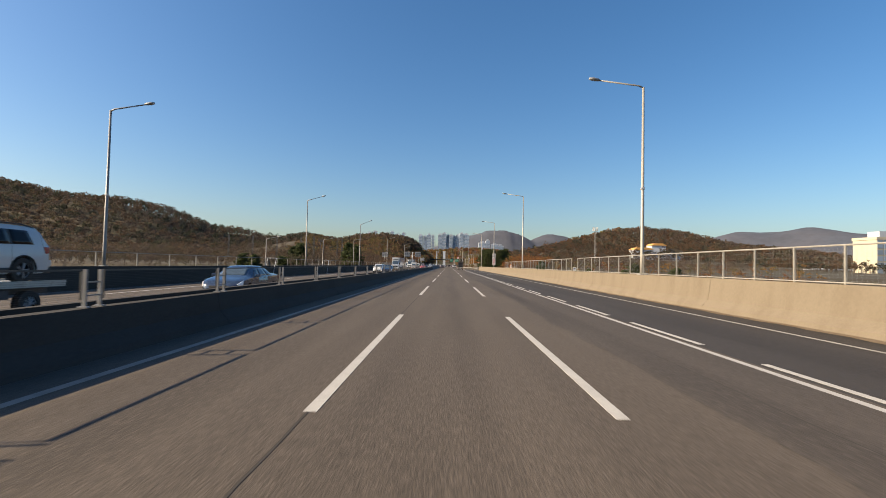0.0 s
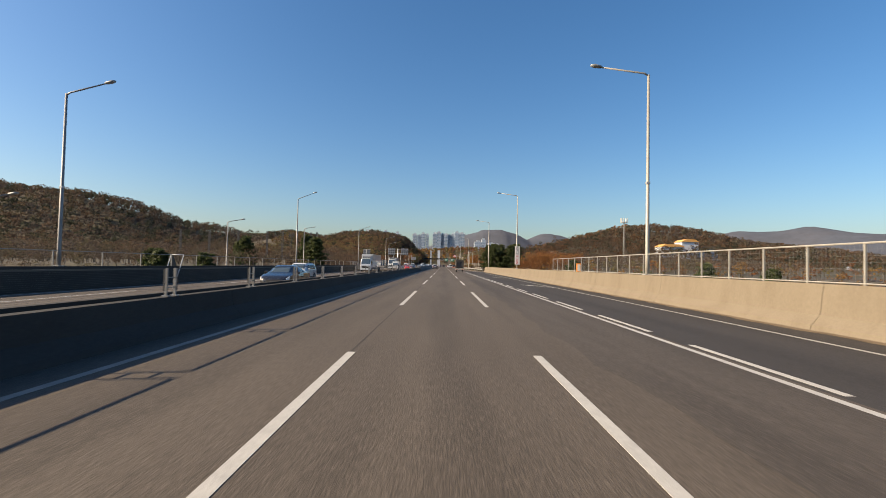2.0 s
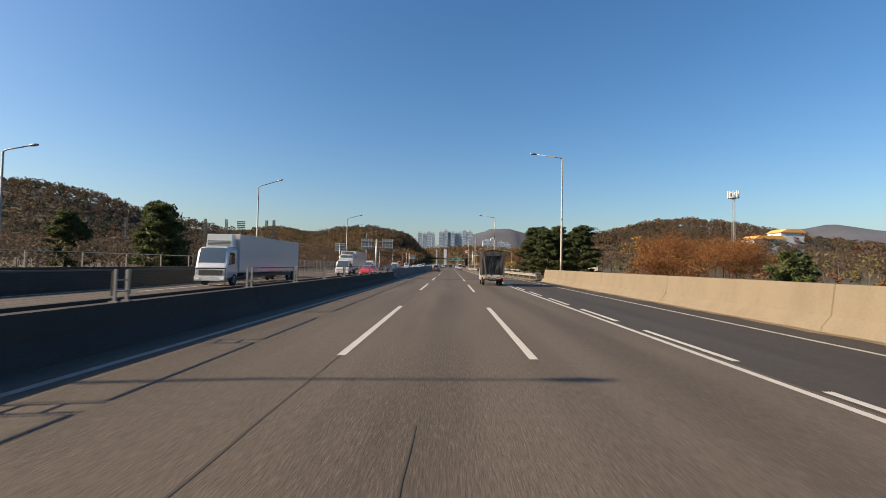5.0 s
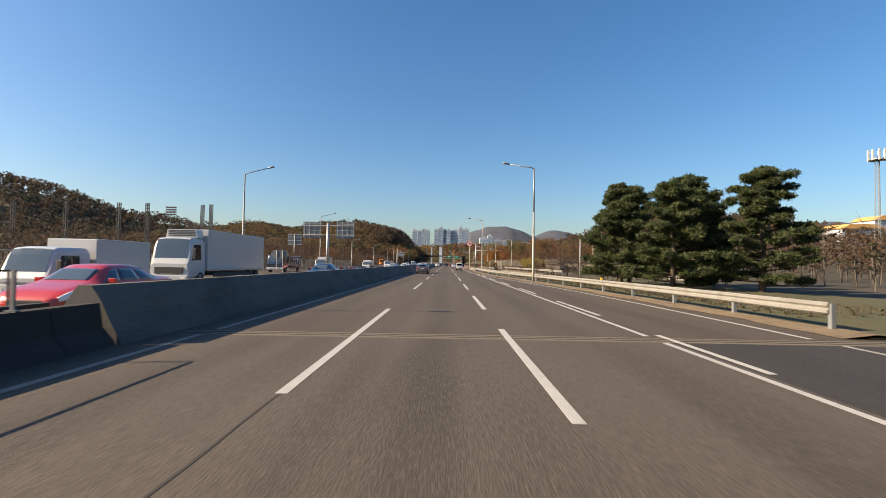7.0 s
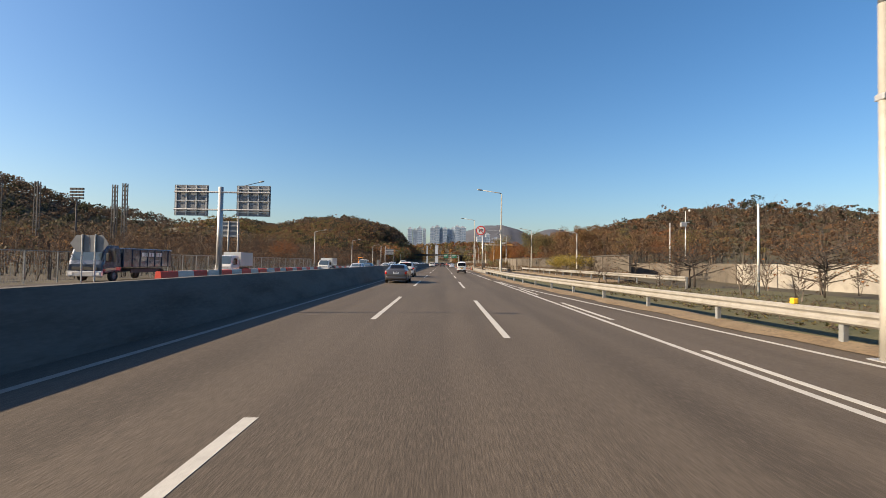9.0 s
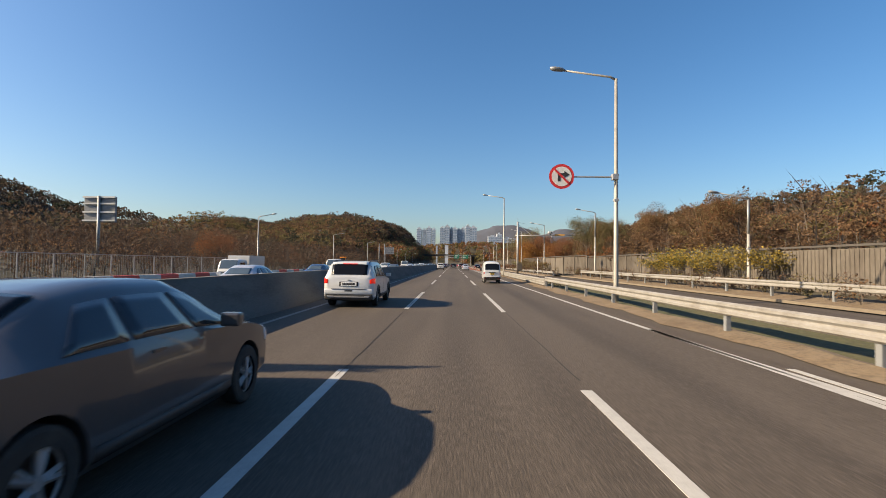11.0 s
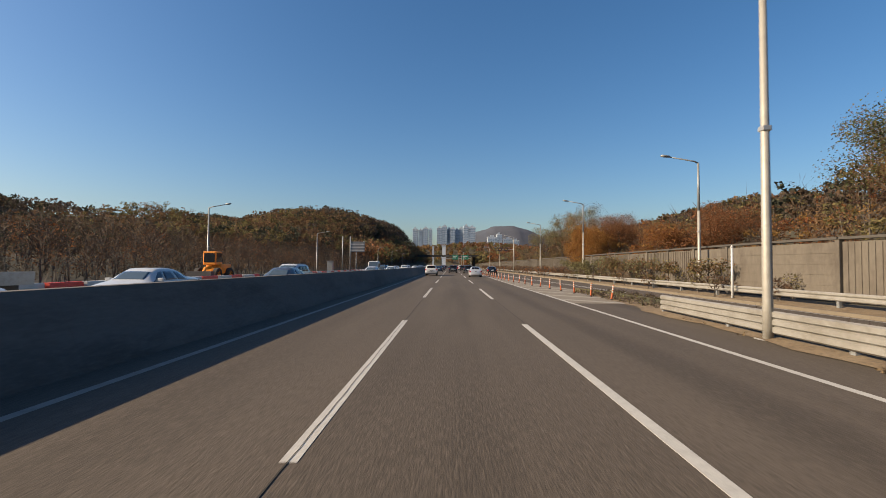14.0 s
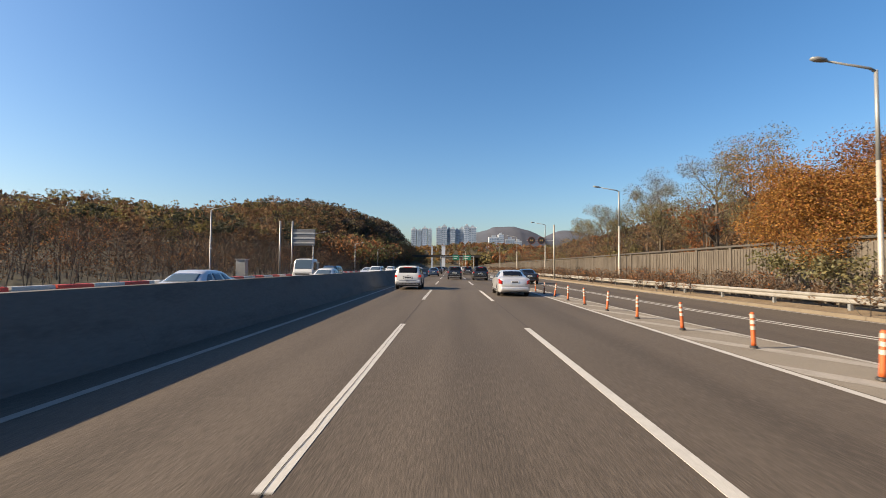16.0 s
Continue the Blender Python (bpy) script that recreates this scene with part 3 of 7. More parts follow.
# ---- bridge parapet and fence ----
def build_parapet():
    wall = thing("parapet", "sunlit tan concrete bridge parapet with water streaks", "parapet", kind="structure")
    prof = [(10.32, -0.25), (10.34, 0.0), (10.38, 0.14), (10.62, 0.42), (10.74, 1.3), (11.12, 1.3), (11.16, -0.25)]
    for y in np.arange(-60, 168, 10.0):
        bm = bmesh.new()
        prism(bm, prof, y + 0.01, min(y + 9.99, 172.6))
        part("parapet_segment", bm, M["concrete_tan"], wall)
    prof = [(-22.9, -0.66), (-22.4, -0.66), (-22.38, -0.2), (-22.5, 1.05), (-22.85, 1.05)]
    bm = bmesh.new()
    prism(bm, prof, -60, 169)
    tagged(part("parapet_far", bm, M["concrete_grey"]), "concrete parapet of the opposite carriageway", "parapet", kind="structure")
    # leaf and dust litter along the foot
    bm = strip([(10.12 + 0.06 * math.sin(y) + 0.07 * math.sin(y * 2.7), y) for y in np.arange(-60, 171, 0.7)], 0.006, 0.42)
    tagged(part("gutter_dust", bm, M["litter"]), "dusty brown litter along the parapet foot", "litter", kind="stuff")

    def fence(y0, y1, name, label):
        f = thing(name, label, "fence", "fences on the parapet", at=(10.93, y0, 1.3))
        n = max(1, round((y1 - y0) / 2.0))
        step = (y1 - y0) / n
        pm = bpy.data.meshes.new("post")
        b = boxes((-0.025, 0.025, -0.025, 0.025, 0, 1.12))
        b.to_mesh(pm), b.free()
        pm.materials.append(M["pole_paint"])
        wires = bmesh.new()
        for k in range(int((y1 - y0) / 0.16)):
            box(wires, -0.0012, 0.0012, k * 0.16, k * 0.16 + 0.0024, 0.06, 1.06)
        for k in range(6):
            box(wires, -0.0012, 0.0012, 0, y1 - y0, 0.1 + k * 0.17, 0.1024 + k * 0.17)
        for i in range(n + 1):
            shared("post", pm, f, pose(0, i * step, 0))
        part("top_rail", tube(bmesh.new(), [(0, 0, 1.12), (0, y1 - y0, 1.12)], 0.03, 6), M["pole_paint"], f)
        part("bottom_rail", tube(bmesh.new(), [(0, 0, 0.05), (0, y1 - y0, 0.05)], 0.022, 6), M["pole_paint"], f)
        part("wire_mesh", wires, M["pole_grey"], f)
    fence(-36, 41.2, "parapet_fence", "cream painted wire fence on the bridge parapet")
    fence(43.2, 94.2, "parapet_fence", "cream painted wire fence on the bridge parapet")
    # plate in the fence gap and the orange box
    p = thing("notice_plate", "small white notice plate standing in the fence gap", "sign", at=(10.93, 42.2, 1.3))
    part("plate", boxes((-0.16, 0.16, -0.01, 0.01, 0.02, 0.34), bevel=0.01), M["sign_white"], p)
    part("print_bar", boxes((-0.11, 0.11, -0.016, -0.011, 0.2, 0.25), (-0.11, 0.04, -0.016, -0.011, 0.1, 0.15)), M["ink_blue"], p)
    p = thing("marker_box", "orange and white road marker panel on the parapet", "marker", at=(10.9, 85.0, 1.3))
    part("panel", boxes((-0.19, 0.19, -0.05, 0.05, 0, 0.66), bevel=0.02), M["paint_orange"], p)
    part("reflector", boxes((-0.12, 0.12, -0.058, -0.05, 0.06, 0.58)), M["sign_white"], p)


build_parapet()


# ---- street lamps ----
def street_lamp(x, y, z, h, side, tone="pole_paint", arm=2.3, label="tall cream street lamp with a single arm", dark_top=0.0, rise=0.36):
    """side: which way the arm points along x (-1 or 1)."""
    lamp = thing("street_lamp", label, "street lamp", "street lamps along the road", at=(x, y, z))
    top = 0.62 if dark_top else 1.0
    part("pole", tube(bmesh.new(), [(0, 0, 0), (0, 0, 0.9), (0, 0, h * top)], [0.115, 0.105, 0.085 if dark_top else 0.065], 10), M[tone], lamp, smooth=True)
    if dark_top:
        part("pole_top", tube(bmesh.new(), [(0, 0, h * top), (0, 0, h)], [0.082, 0.065], 10), M["pole_grey"], lamp, "grey upper pole", smooth=True)
    part("base_plate", boxes((-0.2, 0.2, -0.2, 0.2, 0, 0.04)), M["steel_galv"], lamp)
    part("arm", tube(bmesh.new(), [(0, 0, h - 0.05), (side * 0.25, 0, h + 0.08), (side * arm, 0, h + rise)], [0.055, 0.05, 0.04], 8), M["pole_grey" if dark_top else tone], lamp, smooth=True)
    bm = bmesh.new()
    rings = ((0.0, 0.05, 0.05), (0.1, 0.12, 0.08), (0.42, 0.15, 0.10), (0.62, 0.09, 0.06))
    prev = None
    for d, w, t in rings:
        r = [bm.verts.new((side * (arm - 0.05 + d), w * math.cos(a), h + rise + 0.02 + d * rise * 0.33 + t * math.sin(a))) for a in np.linspace(0, math.tau, 9)[:-1]]
        if prev:
            for k in range(8):
                bm.faces.new((prev[k], prev[(k + 1) % 8], r[(k + 1) % 8], r[k]))
        else:
            bm.faces.new(r)
        prev = r
    bm.faces.new(prev)
    bmesh.ops.recalc_face_normals(bm, faces=bm.faces)
    part("lamp_head", bm, M["pole_grey"], lamp, "grey cobra-head luminaire", smooth=True)
    part("clamp", boxes((-0.1, 0.1, -0.1, 0.1, h * 0.45, h * 0.45 + 0.12), bevel=0.02), M["steel_galv"], lamp)
    return lamp


def build_lamps():
    for y in (-18, 27.6, 72.2, 118.1, 163.2):
        street_lamp(10.95, y, 1.3, 10.95, -1, arm=2.6)
    for y, rise in ((-15, 0.4), (30.7, 0.42), (74.4, 0.65), (119.4, 0.9), (172.4, 0.7)):
        street_lamp(-22.68, y, 1.05, 10.25 if y < 150 else 9.4, 1, tone="pole_shade", rise=rise, label="tall grey street lamp with a single arm")
    street_lamp(8.1, 203.2, -0.02, 10.35, -1, dark_top=1)
    street_lamp(7.0, 250.0, -0.02, 9.8, -1)
    street_lamp(6.75, 293.0, -0.02, 10.5, -1)
    for x, y in ((-19.6, 206.6), (-23.6, 250)):
        street_lamp(x, y, -0.05, 10.1, 1, tone="pole_shade", rise=0.6, label="tall grey street lamp with a single arm")
    for y, h in ((77, 12.2), (112, 13.9), (148, 15.7)):
        street_lamp(-30.0, y, -7.0, h, 1, "pole_shade", 1.8, "grey street lamp rising from a lower road beside the bridge")
    street_lamp(22.7, 217, -0.2, 5.6, 1, "pole_paint", 1.0, "short pale lamp post in the grass")
    for x, y, h in ((18.5, 259.5, 5.8), (18.0, 290, 8.2), (16.15, 314, 8.5), (16.0, 341, 9.2), (16.0, 369, 9.0), (16.0, 405, 8.9), (16.0, 440, 8.9), (16.0, 480, 8.9)):
        street_lamp(x, y, 0.1, h, -1, "pole_paint", 1.9, "weathered white street lamp with a short arm beside the slip road", 1)
    for y in (292, 332, 373, 411, 450, 490, 535):
        street_lamp(-26.0, y, -0.05, 7.6, 1, "pole_grey", 1.8, "grey street lamp beside the opposite carriageway")
    for k, y in enumerate((560, 610, 660, 720)):
        street_lamp(7.2, y, -0.05, 9.8, -1)


build_lamps()


# ---- guard rails ----
def w_rail(name, pts, label, z=0.62, mat_="rail_paint", post_step=2.0, group="guard rails", waves=2):
    """A corrugated rail through (x, y) points, on posts."""
    rail = thing(name, label, "guard rail", group)
    prof = [(0.0, -0.16), (-0.05, -0.12), (-0.05, -0.06), (0.0, -0.01), (0.0, 0.01), (-0.05, 0.06), (-0.05, 0.12), (0.0, 0.16), (0.012, 0.16), (0.012, -0.16)]
    if waves == 3:
        prof = [(0.0, -0.26)] + [(d, a) for c in (-0.17, 0.0, 0.17) for d, a in ((-0.06, c - 0.05), (-0.06, c + 0.05), (0.0, c + 0.08))] + [(0.012, 0.25), (0.012, -0.26)]
    bm = bmesh.new()
    rows = []
    for x, y in pts:
        rows.append([bm.verts.new((x + a, y, z + b)) for a, b in prof])
    n = len(prof)
    for r0, r1 in zip(rows, rows[1:]):
        for k in range(n):
            bm.faces.new((r0[k], r1[k], r1[(k + 1) % n], r0[(k + 1) % n]))
    bm.faces.new(rows[0]), bm.faces.new(rows[-1][::-1])
    bmesh.ops.recalc_face_normals(bm, faces=bm.faces)
    part("beam", bm, M[mat_], rail)
    b = boxes((0.02, 0.13, -0.06, 0.06, -0.3, z + 0.12))
    pm = bpy.data.meshes.new("post")
    b.to_mesh(pm), b.free()
    pm.materials.append(M["pole_grey"])
    xs, ys = [p[0] for p in pts], [p[1] for p in pts]
    y = ys[0]
    while y <= ys[-1]:
        shared("post", pm, rail, pose(float(np.interp(y, ys, xs)), y, 0))
        y += post_step
    return rail


def rail_x(y):
    return edge_r(y) + np.interp(y, [171, 186, 240, 262, 288, 302], [1.5, 1.1, 1.45, 1.5, 1.78, 2.1])


w_rail("guard_rail", [(float(rail_x(y)), y) for y in np.arange(172.8, 263, 3.0)], "cream painted corrugated steel guard rail on posts", post_step=4.0)
w_rail("guard_rail", [(float(rail_x(y)), y) for y in np.arange(262.83, 300, 3.0)], "tall pale three-wave guard rail on posts", z=0.40, post_step=4.0, waves=3)
w_rail("guard_rail", [(13.9 - 0.0 * y, y) for y in np.arange(296, 520, 4.0)], "low weathered guard rail along the slip road verge", z=0.55, post_step=4.0)
w_rail("guard_rail", [(16.2, y) for y in np.arange(226, 292, 4.0)], "weathered guard rail along the slip road verge", z=0.8, post_step=4.0)


# ---- verges, slip road, gore ----
def ribbon(left, right, ys, z, thick=0.0):
    bm = bmesh.new()
    rows = []
    for y in ys:
        a, b = left(y), right(y)
        rows.append((bm.verts.new((a, y, z)), bm.verts.new(((a + b) / 2, y, z + thick)), bm.verts.new((b, y, z))))
    for r0, r1 in zip(rows, rows[1:]):
        for k in (0, 1):
            bm.faces.new((r0[k], r0[k + 1], r1[k + 1], r1[k]))
    return bm


def bollard_x(y):
    return float(np.interp(y, [300, 310, 319, 330, 338, 350, 380], [7.6, 7.0, 6.5, 5.9, 5.6, 5.35, 5.2]))


def build_verge():
    ys = np.arange(171.6, 314.5, 1.0)
    wob = lambda y: 0.12 * math.sin(y * 0.9) + 0.08 * math.sin(y * 2.3)
    right_ = lambda y: float(np.interp(y, [171, 230, 238, 300, 308, 314], [26, 23, 10.2, 10.2, 9.6, 8.0]))
    left_ = lambda y: float(rail_x(y)) - float(np.interp(y, [200, 262, 288], [0.55, 0.5, 0.3])) if y < 300 else float(np.interp(y, [300, 305, 312, 314], [6.8, 7.4, 7.6, 7.9]))
    bm = ribbon(lambda y: left_(y) + wob(y), lambda y: min(left_(y) + 1.35 + wob(y * 0.7) * 1.5, right_(y)), ys, 0.016, 0.10)
    tagged(part("verge_litter", bm, M["litter"]), "strip of dry leaves and dust under the guard rail", "verge", kind="stuff")
    bm = ribbon(lambda y: min(left_(y) + 0.75 + wob(y * 1.7) * 1.4, right_(y) - .3), lambda y: right_(y) - .25 + wob(y * 1.3) * .5, ys, 0.03, 0.16)
    tagged(part("verge_grass", bm, M["grass"]), "yellowing grass verge between motorway and slip road", "verge", kind="stuff")
    bm = ribbon(lambda y: 12.9 + wob(y) * 0.6, lambda y: 16.6, np.arange(296, 560, 3.0), 0.02, 0.22)
    tagged(part("verge_litter", bm, M["litter"]), "leaf-strewn verge below the noise wall", "verge", kind="stuff")
    bm = ribbon(lambda y: 15.2 + wob(y), lambda y: 19.5, np.arange(238, 297, 3.0), 0.02, 0.3)
    tagged(part("verge_litter", bm, M["litter"]), "leaf-strewn verge beside the slip road", "verge", kind="stuff")
    kerb = thing("kerb", "low concrete kerb along the slip road", "kerb", kind="structure")
    for y in np.arange(296, 420, 6.0):
        part("kerb_stone", boxes((12.78, 12.93, y, y + 5.98, 0, 0.13)), M["concrete_tan"], kerb)
    for y in np.arange(240, 296, 6.0):
        part("kerb_stone", boxes((15.05, 15.2, y, y + 5.98, 0, 0.13)), M["concrete_tan"], kerb)
    # gore: pale ground with slanting bars
    gore = thing("gore_markings", "worn white hatching on pale asphalt between motorway and slip road", "markings", kind="structure")
    ys = np.arange(303, 382, 2.0)
    right = lambda y: bollard_x(y) + float(np.interp(y, [300, 330, 380], [1.5, 1.1, 0.25]))
    part("gore_ground", ribbon(lambda y: 5.05, right, ys, 0.004), M["line_worn_ground"], gore)
    bm = bmesh.new()
    for y in np.arange(303, 372, 3.6):
        q = [(5.05, y + 1.9), (right(y) - 0.05, y - 1.6), (right(y) - 0.05, y - 0.7), (5.05, y + 2.8)]
        bm.faces.new([bm.verts.new((x, yy, 0.008)) for x, yy in q])
    part("hatch_bar", bm, M["line_dull2"], gore)
    part("gore_line", strip([(right(y), y) for y in ys], 0.011, 0.13), M["line_worn"], gore)
    lines = thing("slip_road_markings", "white double line along the slip road", "markings", kind="structure")
    for dx in (0.0, 0.32):
        part("line", strip([(float(np.interp(y, [300, 334, 341, 368, 430], [10.6, 9.5, 8.9, 8.3, 8.0])) + dx, y) for y in np.arange(300, 430, 3.0)], 0.007, 0.13), M["line_white"], lines)
    part("line", strip([(12.55, y) for y in np.arange(296, 560, 6.0)], 0.007, 0.12), M["line_worn"], lines)
    # flexible bollards
    k = 0
    for y in np.arange(305.0, 379, 2.75):
        tilt = (9, 3, -2, -4, 1, 5, -3, 2)[k % 8]
        b = thing("flexible_bollard", "orange flexible bollard with pale reflective bands", "bollard", "bollards along the gore", at=(bollard_x(y), float(y), 0.012), turn=0)
        b.matrix_basis = pose(bollard_x(y), float(y), 0.012, 0, tilt, 0)
        if k == 0:
            first = b
            part("foot", tube(bmesh.new(), [(0, 0, 0), (0, 0, 0.035), (0, 0, 0.05)], [0.08, 0.075, 0.05], 12), M["plastic_black"], b)
            part("tube", tube(bmesh.new(), [(0, 0, 0.05), (0, 0, 0.12), (0, 0, 0.70), (0, 0, 0.73)], [0.05, 0.045, 0.04, 0.025], 12), M["bol_orange"], b, smooth=True)
            for z in (0.37, 0.49, 0.61):
                part("reflective_band", tube(bmesh.new(), [(0, 0, z), (0, 0, z + 0.07)], [0.0465, 0.0455], 12), M["bed_paint"], b, "dirty pale reflective band")
        else:
            for c in first.children:
                shared(c.name.split(".")[0], c.data, b)
        k += 1


M["line_dull2"] = mat("line_dull2", (0.253, 0.235, 0.207), 0.75, grain=0.4, scale=30, stain=0.8, stain_scale=1.5, bump=0.2, dirt=(0.143, 0.13, 0.107))
M["line_worn_ground"] = mat("line_worn_ground", (0.166, 0.146, 0.117), 0.85, grain=0.5, scale=30, stain=0.5, stain_scale=0.7, bump=0.3)
build_verge()


# ---- noise wall ----
def wall_x(y):
    return float(np.interp(y, [205, 240, 292, 306, 600], [24, 21.5, 19.5, 16.9, 16.6]))


def build_noise_wall():
    wall = thing("noise_wall", "stained concrete noise wall of ribbed panels between posts", "wall", kind="structure")
    rnd = random.Random(11)
    bm = boxes((-0.06, 0.06, 0.12, 3.88, 0, 2.55))
    for k in range(13):
        y = 0.2 + k * 0.285
        box(bm, -0.095, -0.06, y, y + 0.13, 0.05, 2.5)
    pm = bpy.data.meshes.new("panel")
    bm.to_mesh(pm), bm.free()
    pm.materials.append(M["wall_panel"])
    bm = boxes((-0.06, 0.06, 0.12, 3.88, 0, 2.55))
    for k in range(5):
        box(bm, -0.075, -0.06, 0.14, 3.86, 0.05 + k * 0.5, 0.5 + k * 0.5)
    pf = bpy.data.meshes.new("panel")
    bm.to_mesh(pf), bm.free()
    pf.materials.append(M["wall_panel"])
    bm = boxes((-0.13, 0.13, -0.11, 0.11, -0.4, 2.66))
    qm = bpy.data.meshes.new("post")
    bm.to_mesh(qm), bm.free()
    qm.materials.append(M["wall_panel"])
    bm = boxes((-0.16, 0.16, 0.0, 4.0, 2.66, 2.78), bevel=0.01)
    cm = bpy.data.meshes.new("coping")
    bm.to_mesh(cm), bm.free()
    cm.materials.append(M["wall_coping"])
    y = 248.0
    while y < 560:
        x0, x1 = wall_x(y), wall_x(y + 4)
        turn = math.degrees(math.atan2(x0 - x1, 4.0))
        z = 0.25 if y > 292 else 0.1
        m = pose(x0, y, z, 0, 0, turn)
        shared("panel", pf if 300 < y < 316 else pm, wall, m)
        shared("post", qm, wall, m)
        shared("coping", cm, wall, m)
        y += 4.0


build_noise_wall()


# ---- trees ----
def leaf_cloud(rng, centers, radii, count, size, squash=0.8, long=1.0):
    """Random small leaves filling ellipsoid clumps. Returns vertices (n*3, 3)."""
    centers, radii = np.asarray(centers, float), np.asarray(radii, float)
    k = rng.integers(0, len(centers), count)
    d = rng.normal(size=(count, 3))
    d /= np.linalg.norm(d, axis=1, keepdims=True) + 1e-9
    r = rng.uniform(0.25, 1.0, (count, 1)) ** 0.5
    p = centers[k] + d * r * radii[k][:, None] * np.array([1, 1, squash])
    a = rng.normal(size=(count, 3)) + d * 0.3
    a /= np.linalg.norm(a, axis=1, keepdims=True)
    b = np.cross(a, rng.normal(size=(count, 3)))
    b /= np.linalg.norm(b, axis=1, keepdims=True) + 1e-9
    s = size * rng.uniform(0.6, 1.4, (count, 1))
    a, b = a * s * long, b * s
    return np.stack([p - a * 0.5 - b * 0.35, p - a * 0.4 + b * 0.45, p + a * 0.6], 1).reshape(-1, 3)


def cloud_mesh(name, verts, mats, idx=None):
    q = np.arange(len(verts)).reshape(-1, 3)
    return np_mesh(name, verts, q, mats, idx)


def limb_tree(rng, h, spread, levels=2, limbs=9, lean=0.0):
    """Trunk and limbs as one bmesh; returns it with the limb tips."""
    bm = bmesh.new()
    tips = []
    top = Vector((lean, rng.uniform(-0.3, 0.3), h * 0.8))
    trunk = [Vector((0, 0, -0.3)), Vector((lean * 0.2, 0, h * 0.25)), Vector((lean * 0.6 + rng.uniform(-0.15, 0.15), rng.uniform(-0.2, 0.2), h * 0.55)), top]
    r0 = h * 0.017 + 0.04
    tube(bm, trunk, [r0, r0 * 0.8, r0 * 0.5, r0 * 0.15], 7)
    tips.append(top)
    for i in range(limbs):
        f = rng.uniform(0.22, 0.95)
        base = trunk[1].lerp(trunk[3], f) if f > 0.3 else trunk[0].lerp(trunk[2], f + 0.3)
        a = rng.uniform(0, math.tau)
        out = spread * rng.uniform(0.6, 1.0) * (1.1 - 0.5 * f)
        tip = base + Vector((math.cos(a) * out, math.sin(a) * out, h * rng.uniform(0.12, 0.3)))
        mid = base.lerp(tip, 0.5) + Vector((0, 0, -0.04 * h * rng.uniform(0, 1)))
        r = r0 * 0.4 * (1.1 - f * 0.6)
        tube(bm, [base, mid, tip], [r, r * 0.6, r * 0.2], 5, False)
        tips += [tip, mid.lerp(tip, 0.5)]
        for j in range(3):
            b2 = mid.lerp(tip, rng.uniform(0, 0.8))
            a2 = a + rng.uniform(-1.1, 1.1)
            t2 = b2 + Vector((math.cos(a2), math.sin(a2), rng.uniform(0.2, 1.0))) * spread * 0.35 * rng.uniform(0.6, 1.2)
            tube(bm, [b2, t2], [r * 0.4, r * 0.1], 4, False)
            tips.append(t2)
    return bm, tips


def broad_tree(name, label, x, y, h, spread, leaves, count, size, seed, squash=0.75, puff=0.28, bark="bark", z=None, limbs=11):
    rng = np.random.default_rng(seed)
    t = thing(name, label, "tree", "roadside trees", at=(x, y, float(terrain(x, y)) if z is None else z))
    bm, tips = limb_tree(rng, h, spread, limbs=limbs)
    part("trunk", bm, M[bark], t, smooth=True)
    v = leaf_cloud(rng, [tuple(p) for p in tips], [h * puff * rng.uniform(0.6, 1.2) for _ in tips], count, size, squash)
    idx = rng.integers(0, len(leaves), len(v) // 3)
    mesh_ob("crown", cloud_mesh("crown", v, [M[m] for m in leaves], idx), None, t)
    return t


def pine_tree(x, y, h, spread, seed, z=None, dense=180):
    """A red pine: bare lower trunk, tiered flat boughs with upright needle tufts."""
    rng = np.random.default_rng(seed)
    t = thing("pine_tree", "dark green pine with layered boughs and dense needles", "tree", "pines beside the road", at=(x, y, float(terrain(x, y)) if z is None else z))
    bm = bmesh.new()
    r0 = h * 0.02 + 0.05
    tube(bm, [(0, 0, -0.3), (0.1, 0, h * 0.4), (0, 0.1, h * 0.75), (0.05, 0, h * 0.98)], [r0, r0 * 0.75, r0 * 0.4, 0.02], 8)
    cs, rs = [], []
    n = int(h * 5.2)
    for i in range(n):
        f = 0.12 + 0.86 * i / n
        a = i * 2.4 + rng.uniform(-0.4, 0.4)
        ln = spread * (1.05 - f) ** 0.62 * rng.uniform(0.65, 1.1)
        b = Vector((0.05, 0.05, h * f))
        tip = b + Vector((math.cos(a) * ln, math.sin(a) * ln, ln * rng.uniform(0.0, 0.35)))
        tube(bm, [b, b.lerp(tip, 0.5) + Vector((0, 0, -0.05 * ln)), tip], [r0 * 0.3, r0 * 0.18, 0.012], 5, False)
        for g in (0.4, 0.55, 0.7, 0.85, 1.0):
            c = b.lerp(tip, g) + Vector((rng.normal() * 0.25, rng.normal() * 0.25, 0.12))
            cs.append(tuple(c))
            rs.append(rng.uniform(0.28, 0.5) * (0.7 + 0.05 * h))
    cs.append((0.05, 0, h)), rs.append(0.45)
    part("trunk", bm, M["bark"], t, smooth=True)
    cnt = int(len(cs) * dense)
    v = leaf_cloud(rng, cs, rs, cnt, 0.075 if dense > 100 else 0.2, 0.5, 4.4 if dense > 100 else 3.2)
    mesh_ob("crown", cloud_mesh("crown", v, [M["needles"], M["needles_light"]], (rng.random(cnt) < 0.35).astype(int)), None, t)
    return t


M["needles_light"] = mat("needles_light", (0.0665, 0.0816, 0.0242), 0.7, island=0.45, leaf=0.4)


